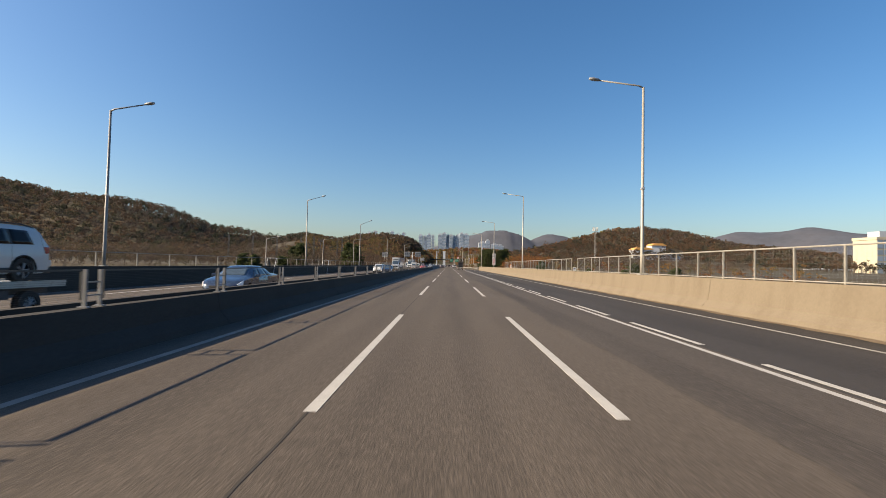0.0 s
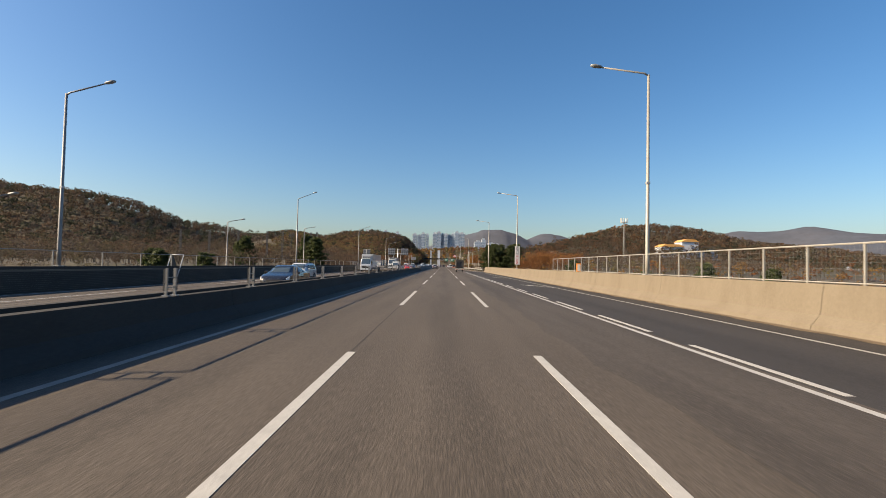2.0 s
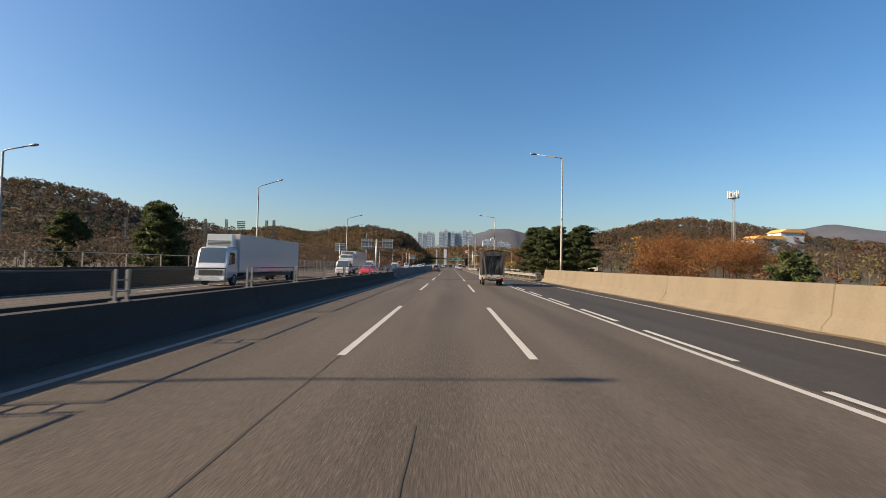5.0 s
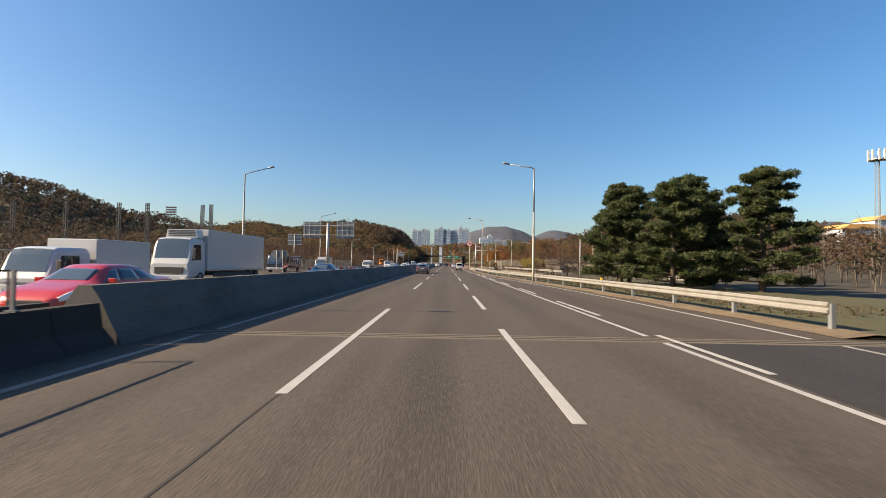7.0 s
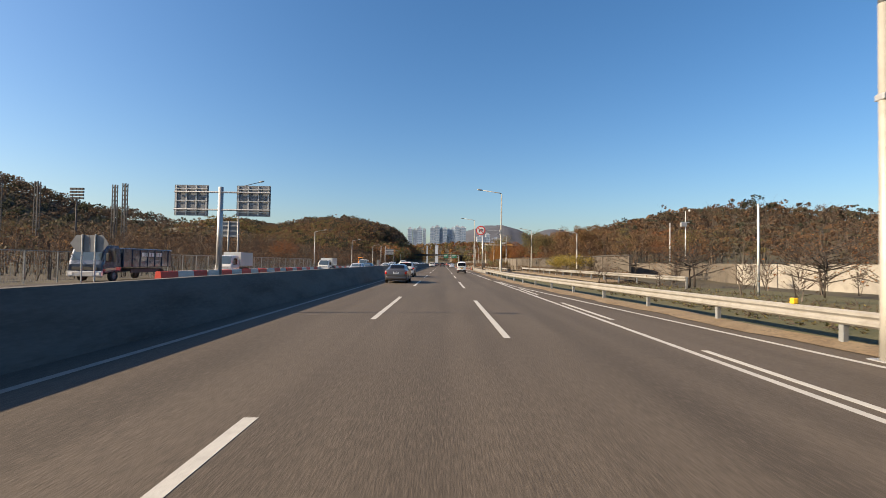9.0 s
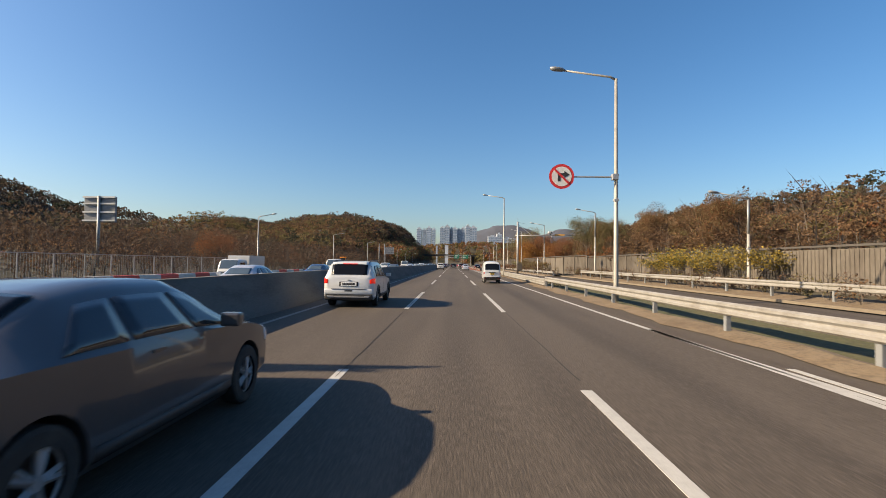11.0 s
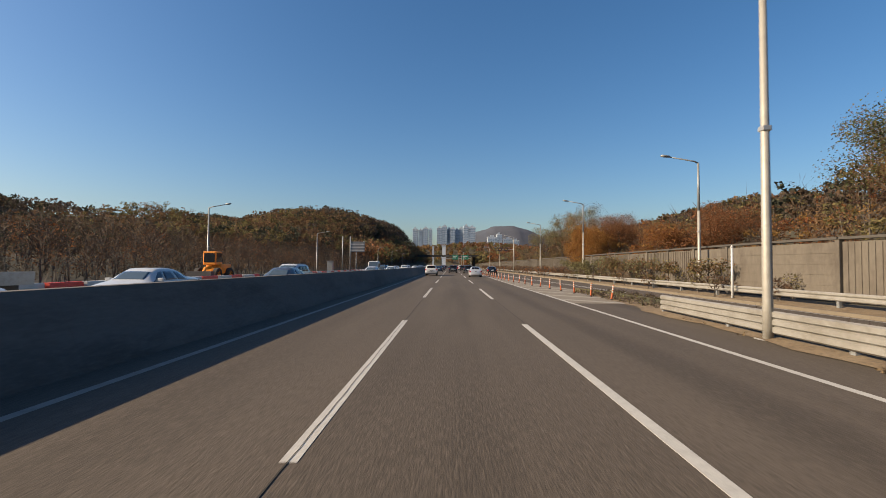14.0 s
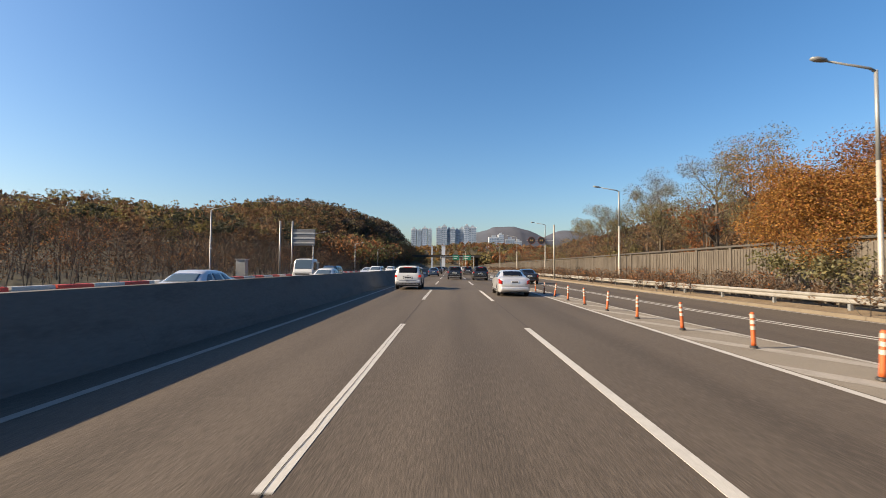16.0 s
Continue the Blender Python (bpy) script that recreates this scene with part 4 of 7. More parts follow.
def stand(name, label, area, spacing, hr, leaves, per, size, seed, twig=0, sway=0.4, keep=None, radius=0.42, zoff=0.0, squash=0.9, clumps=0):
    """Woods that nobody could count: trunks, twigs and leaf clumps of many trees in one mesh."""
    rng = np.random.default_rng(seed)
    x0, x1, y0, y1 = area
    gx, gy = np.meshgrid(np.arange(x0, x1, spacing), np.arange(y0, y1, spacing))
    p = np.stack([gx.ravel(), gy.ravel()], 1) + rng.uniform(-sway, sway, (gx.size, 2)) * spacing
    if keep is not None:
        p = p[keep(p[:, 0], p[:, 1])]
    n = len(p)
    z = terrain(p[:, 0], p[:, 1]) + zoff
    h = rng.uniform(hr[0], hr[1], n)
    tint = rng.integers(0, len(leaves), n)
    verts, idx = [], []
    # clumps
    if per:
        m = n * per
        t = np.repeat(np.arange(n), per)
        d = rng.normal(size=(m, 3))
        d /= np.linalg.norm(d, axis=1, keepdims=True)
        r = rng.uniform(0.3, 1.0, (m, 1)) ** 0.4
        c = np.stack([p[t, 0], p[t, 1], z[t] + h[t] * 0.62], 1)
        pos = c + d * r * (h[t] * radius)[:, None] * np.array([1, 1, squash])
        if clumps:  # leaves gather in boughs with gaps between them
            cd = rng.normal(size=(n, clumps, 3))
            cd /= np.linalg.norm(cd, axis=2, keepdims=True)
            cd *= rng.uniform(0.35, 1.0, (n, clumps, 1))
            which = rng.integers(0, clumps, m)
            pos = c + (cd[t, which] + d * r * rng.uniform(0.16, 0.40, (n, clumps))[t, which][:, None] * np.array([1, 1, 0.6])) * (h[t] * radius)[:, None] * np.array([1, 1, squash])
        a = rng.normal(size=(m, 3))
        a /= np.linalg.norm(a, axis=1, keepdims=True)
        b = np.cross(a, rng.normal(size=(m, 3)))
        b /= np.linalg.norm(b, axis=1, keepdims=True) + 1e-9
        s = size * rng.uniform(0.6, 1.4, (m, 1))
        verts.append(np.stack([pos - a * s * 0.55 - b * s * 0.45, pos - a * s * 0.45 + b * s * 0.55, pos + a * s * 0.7], 1).reshape(-1, 3))
        idx.append(tint[t])
    # trunks: two crossed tapering blades each
    w = 0.012 * h + 0.03
    for ax in (np.array([1, 0, 0]), np.array([0, 1, 0])):
        base = np.stack([p[:, 0], p[:, 1], z - 0.3], 1)
        topp = base + np.stack([rng.normal(size=n) * 0.3, rng.normal(size=n) * 0.3, h * 0.9], 1)
        verts.append(np.stack([base - ax * w[:, None], base + ax * w[:, None], topp], 1).reshape(-1, 3))
        idx.append(np.full(n, len(leaves)))
    if twig:
        m = n * twig
        t = np.repeat(np.arange(n), twig)
        f = rng.uniform(0.2, 0.9, m)
        base = np.stack([p[t, 0], p[t, 1], z[t] + h[t] * f * 0.9], 1)
        ang = rng.uniform(0, math.tau, m)
        up = rng.uniform(0.3, 1.5, m)
        ln = h[t] * rng.uniform(0.12, 0.36, m)
        d = np.stack([np.cos(ang), np.sin(ang), up], 1)
        d /= np.linalg.norm(d, axis=1, keepdims=True)
        start = base + d * (ln * rng.uniform(0.0, 0.7, m))[:, None]
        tip = start + d * ln[:, None] + rng.normal(size=(m, 3)) * 0.12
        side = np.cross(d, rng.normal(size=(m, 3)))
        side /= np.linalg.norm(side, axis=1, keepdims=True) + 1e-9
        wd = (0.012 + 0.0028 * h[t])[:, None]
        verts.append(np.stack([start - side * wd, start + side * wd, tip], 1).reshape(-1, 3))
        idx.append(np.full(m, len(leaves) + 1))
    me = cloud_mesh(name, np.concatenate(verts), [M[m] for m in leaves] + [M["bark_grey"], M["twigs"]], np.concatenate(idx))
    return tagged(new(name, me), label, "woods", kind="stuff")


def build_woods():
    hill = lambda lo: (lambda x, y: terrain(x, y) > lo)
    # the long hill across the road
    stand("hill_woods", "brown and olive autumn woods covering the long hill", (-760, -210, 360, 640), 8.0, (6, 10), ["leaf_far_brown", "leaf_far_olive", "leaf_far_grey", "leaf_far_green", "leaf_far_brown"], 62, 1.16, 1, keep=hill(3))
    stand("hill_woods", "brown and olive autumn woods on the lower ridge", (-215, -40, 560, 800), 7.0, (6, 10), ["leaf_far_brown", "leaf_far_olive", "leaf_far_grey", "leaf_far_green", "leaf_far_brown"], 120, 0.9, 2, keep=hill(4))
    # the hill beside the road ahead
    stand("hill_woods", "dense rusty and olive woods on the hill ahead", (-150, -33, 395, 640), 5.6, (5.5, 9.0), ["leaf_olive", "leaf_brown", "leaf_far_green", "leaf_far_rust", "leaf_brown", "leaf_olive"], 160, 0.49, 3, twig=8, clumps=9, radius=0.52, keep=lambda x, y: (terrain(x, y) > 3.5) & (x < -36 - 0.0 * y))
    # bare brown scrub along the opposite carriageway
    stand("bare_woods", "low bare brown trees before the sports ground", (-62, -30, 240, 304), 3.3, (2.2, 4.0), ["leaf_dark", "leaf_dark", "leaf_brown"], 200, 0.085, 24, twig=90, radius=0.40)
    stand("bare_woods", "bare brown trees beside the opposite carriageway", (-62, -30, 304, 640), 3.3, (3.2, 5.8), ["leaf_dark", "leaf_dark", "leaf_brown", "leaf_dark", "leaf_rust2", "leaf_far_green"], 130, 0.12, 4, twig=60, radius=0.40)
    stand("thicket", "dense brown thicket along the edge of the wood", (-44, -27.5, 178, 640), 2.0, (1.6, 3.6), ["leaf_dark", "leaf_brown", "leaf_dark"], 32, 0.12, 16, twig=20, radius=0.5)
    stand("bare_woods", "brown trees deeper in the wood", (-120, -62, 300, 420), 5.0, (5, 9), ["leaf_far_brown", "leaf_far_olive", "leaf_far_brown", "leaf_far_rust"], 90, 0.5, 5, twig=26)
    stand("bare_woods", "brown scrub below the bridge", (-160, -34, 60, 240), 5.0, (2.6, 5.2), ["leaf_far_brown", "leaf_far_olive", "leaf_far_grey"], 90, 0.27, 6, twig=34)
    stand("bare_woods", "brown woods on the flat ground before the hill", (-260, -160, 150, 480), 8.0, (6, 9), ["leaf_far_brown", "leaf_far_grey", "leaf_far_olive"], 90, 0.6, 7, twig=10)
    # right side
    stand("hill_woods", "rusty and olive woods covering the hill beyond the fields", (110, 560, 430, 760), 7.6, (6, 10), ["leaf_far_brown", "leaf_far_olive", "leaf_far_rust", "leaf_far_grey"], 42, 1.35, 8, keep=hill(2))
    stand("hill_woods", "rusty and olive woods on the near rise beyond the fields", (45, 330, 285, 520), 6.4, (5, 8.5), ["leaf_far_brown", "leaf_far_rust", "leaf_far_olive", "leaf_far_rust", "leaf_far_green"], 120, 0.5, 26, twig=8, clumps=7, keep=hill(1.5))
    stand("hill_woods", "woods on the low rise ahead", (20, 260, 640, 1250), 11.0, (7, 11), ["leaf_brown", "leaf_olive", "leaf_rust2"], 40, 1.9, 9)
    stand("hill_woods", "woods on the low rise ahead", (-200, 20, 1050, 1300), 12.0, (7, 10), ["leaf_brown", "leaf_olive", "leaf_amber2"], 34, 2.2, 10)
    stand("scrub", "orange and brown scrub below the bridge", (20, 130, 60, 180), 5.0, (3.0, 6.0), ["leaf_rust2", "leaf_amber2", "leaf_brown", "leaf_olive"], 170, 0.24, 11, twig=18, clumps=9)
    stand("scrub", "brown trees beyond the boundary wall", (33, 130, 200, 420), 5.2, (4.0, 7.0), ["leaf_far_rust", "leaf_far_brown", "leaf_far_brown", "leaf_far_olive"], 160, 0.23, 17, twig=30, clumps=10, keep=lambda x, y: x > 33 + (y > 262) * 30)
    stand("bare_scrub", "low bare dark-branched bushes in the grass beside the road", (17, 29, 206, 246), 5.0, (1.4, 2.6), ["leaf_brown", "leaf_rust2"], 8, 0.12, 12, twig=110, radius=0.6, keep=lambda x, y: x < 29 - (y - 206) * .12)
    # behind the noise wall: tall, then low, then tall again
    stand("wall_woods", "russet and olive trees on the bank behind the noise wall", (21.3, 50, 258, 312), 3.6, (4.2, 6.7), ["leaf_brown", "leaf_olive", "leaf_brown", "leaf_rust2", "leaf_far_rust", "leaf_brown"], 760, 0.125, 13, twig=40, clumps=12)
    stand("wall_woods", "low russet bushes behind the noise wall", (19.5, 62, 312, 344), 4.0, (3.0, 4.6), ["leaf_brown", "leaf_rust", "leaf_amber2", "leaf_rust2"], 520, 0.12, 18, twig=34, clumps=9)
    stand("wall_woods", "bare and russet trees behind the noise wall", (34, 66, 352, 640), 5.0, (5.0, 8.0), ["leaf_brown", "leaf_olive", "leaf_palegreen", "leaf_rust2"], 170, 0.28, 19, twig=44, clumps=9)
    stand("wall_woods", "russet and grey-brown trees close behind the noise wall", (19.5, 34, 352, 430), 3.8, (4.5, 7.5), ["leaf_brown", "leaf_rust2", "leaf_tan", "leaf_olive"], 420, 0.14, 23, twig=50, clumps=9)
    stand("scrub", "dry brown shrubs along the wall foot", (14.2, 16.4, 344, 500), 0.9, (0.7, 1.7), ["leaf_dark", "leaf_brown", "leaf_rust2"], 60, 0.085, 14, twig=40, sway=0.9, zoff=0.15)
    stand("scrub", "dry shrubs beside the slip road", (16.6, 19, 240, 300), 1.2, (0.6, 1.4), ["leaf_dark", "leaf_brown", "leaf_olive"], 60, 0.085, 15, twig=34, zoff=0.15)
    stand("wall_foot_shrubs", "sparse dry shrubs against the wall", (14.4, 16.4, 304, 344), 1.4, (0.6, 1.4), ["leaf_dark", "leaf_brown", "leaf_olive"], 90, 0.085, 22, twig=40, zoff=0.15, sway=0.9)
    stand("road_edge_woods", "dark trees at the foot of the hill beside the road", (-38, -26.5, 470, 900), 4.6, (7, 12), ["leaf_brown", "leaf_olive2", "leaf_rust2", "leaf_olive"], 90, 0.6, 21, twig=14)
    stand("fallen_leaves", "brown and rusty fallen leaves along the verge", (6.9, 8.6, 258, 297), 0.5, (0.03, 0.06), ["leaf_brown", "leaf_rust2", "leaf_tan"], 9, 0.07, 25, radius=6.0, squash=0.12, zoff=0.05, sway=0.9)
    # grass blades on the verges
    stand("grass_tufts", "dry olive grass on the verge behind the guard rail", (9.6, 17, 176, 236), 0.42, (0.1, 0.34), ["leaf_yellow2", "leaf_olive2", "leaf_olive"], 4, 0.07, 27, twig=12, zoff=0.06, sway=0.9, keep=lambda x, y: x > np.interp(y, [176, 190, 214, 236], [10.6, 10.0, 8.6, 7.6]) + 0.9)
    stand("grass_tufts", "dry yellow grass tufts on the verge", (7.4, 9.9, 262, 312), 0.3, (0.08, 0.22), ["leaf_yellow2", "leaf_olive2"], 5, 0.05, 20, twig=14, zoff=0.08, sway=0.9)


M["leaf_dark"] = mat("leaf_dark", (0.0874, 0.0514, 0.0314), 0.9, island=0.4, leaf=0.4)
# Muted, bluer leaf tones with even spread: hillside haze put into the colours.
M["leaf_far_brown"] = mat("leaf_far_brown", (0.0823, 0.0571, 0.0395), 0.9, island=0.22, leaf=0.4)
M["leaf_far_olive"] = mat("leaf_far_olive", (0.0655, 0.0563, 0.0353), 0.9, island=0.22, leaf=0.4)
M["leaf_far_grey"] = mat("leaf_far_grey", (0.0773, 0.0613, 0.0521), 0.9, island=0.22, leaf=0.4)
M["leaf_far_green"] = mat("leaf_far_green", (0.0361, 0.0403, 0.0252), 0.9, island=0.22, leaf=0.4)
M["leaf_far_rust"] = mat("leaf_far_rust", (0.0966, 0.0554, 0.0302), 0.9, island=0.22, leaf=0.4)
M["leaf_green"] = mat("leaf_green", (0.0605, 0.0756, 0.0272), 0.8, island=0.4, grain=0.3, scale=2, leaf=0.4)
M["leaf_yellow2"] = mat("leaf_yellow2", (0.157, 0.133, 0.0423), 0.9, island=0.4, leaf=0.4)
M["leaf_olive2"] = mat("leaf_olive2", (0.0816, 0.0874, 0.0302), 0.85, island=0.4, leaf=0.4)
M["leaf_rust2"] = mat("leaf_rust2", (0.17, 0.0696, 0.0272), 0.85, island=0.45, leaf=0.4)
M["leaf_amber2"] = mat("leaf_amber2", (0.2, 0.109, 0.0302), 0.85, island=0.45, leaf=0.4)
build_woods()


def build_trees():
    for x, y, h, s, sd in ((14.4, 199, 8.6, 3.8, 21), (17.8, 195, 8.6, 3.8, 22), (17.0, 204, 9.2, 4.0, 23), (21.5, 200, 8.0, 3.8, 24), (20.5, 191, 8.4, 3.8, 25), (15.5, 192.5, 7.6, 3.4, 26), (24.5, 207, 9.5, 4.0, 27)):
        pine_tree(x, y, h, s, sd, z=-0.4)
    for x, y, h, s, sd in ((-34, 172, 9, 3.6, 31), (-38, 178, 10, 3.8, 32), (-40, 184, 8, 3.2, 33), (-60, 190, 10, 4, 34), (-66, 200, 9, 3.6, 35)):
        pine_tree(x, y, h, s, sd, z=-1.0, dense=36)
    for x, y, h, s, sd in ((-62, 150, 10.5, 4, 36), (-55, 156, 10, 3.8, 37), (-70, 160, 11, 4.2, 38)):
        pine_tree(x, y, h, s, sd, z=-7.0, dense=36)
    for x, y, h, s, sd in ((38, 140, 7.5, 3.6, 41), (44, 150, 8, 3.6, 42), (52, 142, 8, 3.8, 43), (60, 155, 9, 4, 44), (31, 160, 7.5, 3.2, 45), (70, 148, 9, 4, 46)):
        pine_tree(x, y, h, s, sd, dense=36)
    # orange bushes below the bridge
    for i, (x, y, h) in enumerate(((22, 164, 5.2), (26, 174, 5.0), (30, 168, 5.4), (35, 178, 5.2), (29, 182, 5.0))):
        broad_tree("maple_tree", "rust-orange tree below the bridge", x, y, h, 3.4, ["leaf_rust", "leaf_rust2", "leaf_amber2"], 16000, 0.11, 140 + i, limbs=14)
    broad_tree("maple_tree", "rusty red tree at the edge of the brown wood", -33, 295, 5.4, 2.6, ["leaf_rust2", "leaf_rust", "leaf_dark"], 7000, 0.1, 150, z=0.0)
    # trees behind the noise wall
    amber = ["leaf_amber", "leaf_amber", "leaf_rust", "leaf_amber2"]
    broad_tree("maple_tree", "broad amber maple in full autumn leaf behind the wall", 19.4, 348.5, 7.0, 3.6, amber, 44000, 0.087, 51, limbs=18, puff=0.24)
    broad_tree("maple_tree", "amber maple hanging over the noise wall", 18.4, 345, 5.4, 2.7, amber, 28000, 0.088, 52, limbs=16, puff=0.26, z=0.2)
    broad_tree("maple_tree", "dark russet tree behind the amber maple", 22.0, 346, 6.8, 3.2, ["leaf_rust2", "leaf_rust", "leaf_brown"], 30000, 0.085, 53)
    broad_tree("maple_tree", "orange tree behind the noise wall", 21.5, 331, 4.6, 2.6, ["leaf_rust", "leaf_amber", "leaf_rust2"], 20000, 0.08, 54)
    broad_tree("maple_tree", "russet tree behind the noise wall", 22.5, 321, 4.8, 2.8, ["leaf_rust", "leaf_rust2", "leaf_brown"], 20000, 0.08, 55)
    pale = ["leaf_palegreen", "leaf_palegreen", "leaf_brown"]
    for i, (x, y, h) in enumerate(((20.5, 356, 9.8), (21.5, 362, 10.4), (20, 369, 10.0), (22, 377, 10.2), (20.5, 386, 9.4), (21, 396, 9.0))):
        broad_tree("locust_tree", "tall thin-leaved grey-green tree behind the noise wall", x, y, h, 2.9, pale, 11000, 0.085, 60 + i, puff=0.105, bark="bark_grey", limbs=14)
    for i, (x, y, h) in enumerate(((23, 268, 6.0), (25, 275, 6.4), (24, 283, 6.6), (26, 290, 6.4), (23.5, 300, 6.4), (25, 308, 7.0))):
        broad_tree("locust_tree", "thin-leaved olive-brown tree on the bank", x, y, h, 3.0, ["leaf_olive", "leaf_brown", "leaf_rust2", "leaf_brown"], 16000, 0.085, 80 + i, puff=0.15, bark="bark_grey", limbs=13)
    green = ["leaf_green", "leaf_olive2", "leaf_olive", "leaf_brown"]
    for i, (x, y, h, s) in enumerate(((20.8, 304, 8.2, 3.0), (22.2, 297, 7.2, 2.8))):
        broad_tree("locust_tree", "dark green feathery tree leaning over the noise wall", x, y, h, s, green, 15000, 0.085, 90 + i, puff=0.17, limbs=16)
    for i, (x, y, h) in enumerate(((19.6, 214, 3.0), (20.5, 220, 3.3), (25, 212, 3.0), (23.5, 224, 3.4), (17.5, 228, 3.2), (27, 218, 3.2), (20.5, 233, 3.4), (17.8, 238, 3.4), (23, 241, 3.6))):
        broad_tree("cherry_tree", "bare spreading cherry tree with a few russet leaves", x, y, h, h * 0.95, ["leaf_rust2", "leaf_dark", "leaf_brown"], 700, 0.07, 160 + i, puff=0.13, bark="bark_dark", limbs=26)
    # creeper and shrubs in front of the wall
    for i, (x, y, h, leaves, n) in enumerate(((16.0, 346, 2.2, ["leaf_palegreen", "leaf_olive", "leaf_olive2"], 1300), (16.2, 342.5, 1.9, ["leaf_palegreen", "leaf_olive"], 1000), (15.9, 338, 1.5, ["leaf_olive", "leaf_palegreen"], 700),
                                              (19.3, 268, 2.6, ["leaf_yellow", "leaf_olive2", "leaf_yellow"], 1900), (19.2, 264, 2.5, ["leaf_yellow", "leaf_yellow", "leaf_palegreen"], 1900), (19.4, 260, 2.4, ["leaf_yellow", "leaf_olive"], 1700), (19.4, 272, 2.6, ["leaf_yellow", "leaf_olive2", "leaf_yellow"], 1900), (19.3, 276, 2.2, ["leaf_yellow", "leaf_olive"], 1500),
                                              (15.6, 322, 1.9, ["leaf_palegreen", "leaf_brown"], 1100), (15.4, 327, 2.0, ["leaf_olive", "leaf_brown"], 1200), (15.7, 331, 1.8, ["leaf_brown", "leaf_palegreen"], 1000), (15.5, 335, 2.1, ["leaf_palegreen", "leaf_olive"], 1100), (15.6, 312, 1.8, ["leaf_brown", "leaf_olive"], 900), (15.8, 325, 1.7, ["leaf_olive", "leaf_brown"], 700), (15.7, 318, 1.6, ["leaf_brown", "leaf_olive"], 700))):
        broad_tree("shrub", "straggling leafy shrub against the noise wall", x, y, h, h * 0.75, leaves, n, 0.13, 100 + i, puff=0.26, z=0.15, limbs=10)


build_trees()


# ---- far buildings ----
def slab_tower(name, label, x, y, z, w, d, h, floors, bays, tone="tower_white", cap=True, glass_tone="tower_glass"):
    """An apartment tower with rows of window bands, a core and a roof house."""
    t = thing(name, label, "tower", "apartment towers in the distance", at=(x, y, z))
    part("wall", boxes((-w / 2, w / 2, 0, d, 0, h)), M[tone], t)
    me = bpy.data.meshes.new("window")
    bw, fh = w / bays, h / floors
    b = boxes((-bw * 0.41, bw * 0.41, -0.25, 0.05, 0, fh * 0.72))
    b.to_mesh(me), b.free()
    me.materials.append(M[glass_tone])
    for f in range(floors):
        for k in range(bays):
            shared("window", me, t, pose(-w / 2 + (k + 0.5) * bw, 0, f * fh + fh * 0.3))
    if cap:
        part("roof_house", boxes((-w * 0.2, w * 0.2, d * 0.2, d * 0.7, h, h + 4.5)), M["tower_grey"], t)
    part("parapet_trim", boxes((-w / 2 - .4, w / 2 + .4, -.4, d + .4, h - 1.2, h + .5)), M[tone], t)
    return t


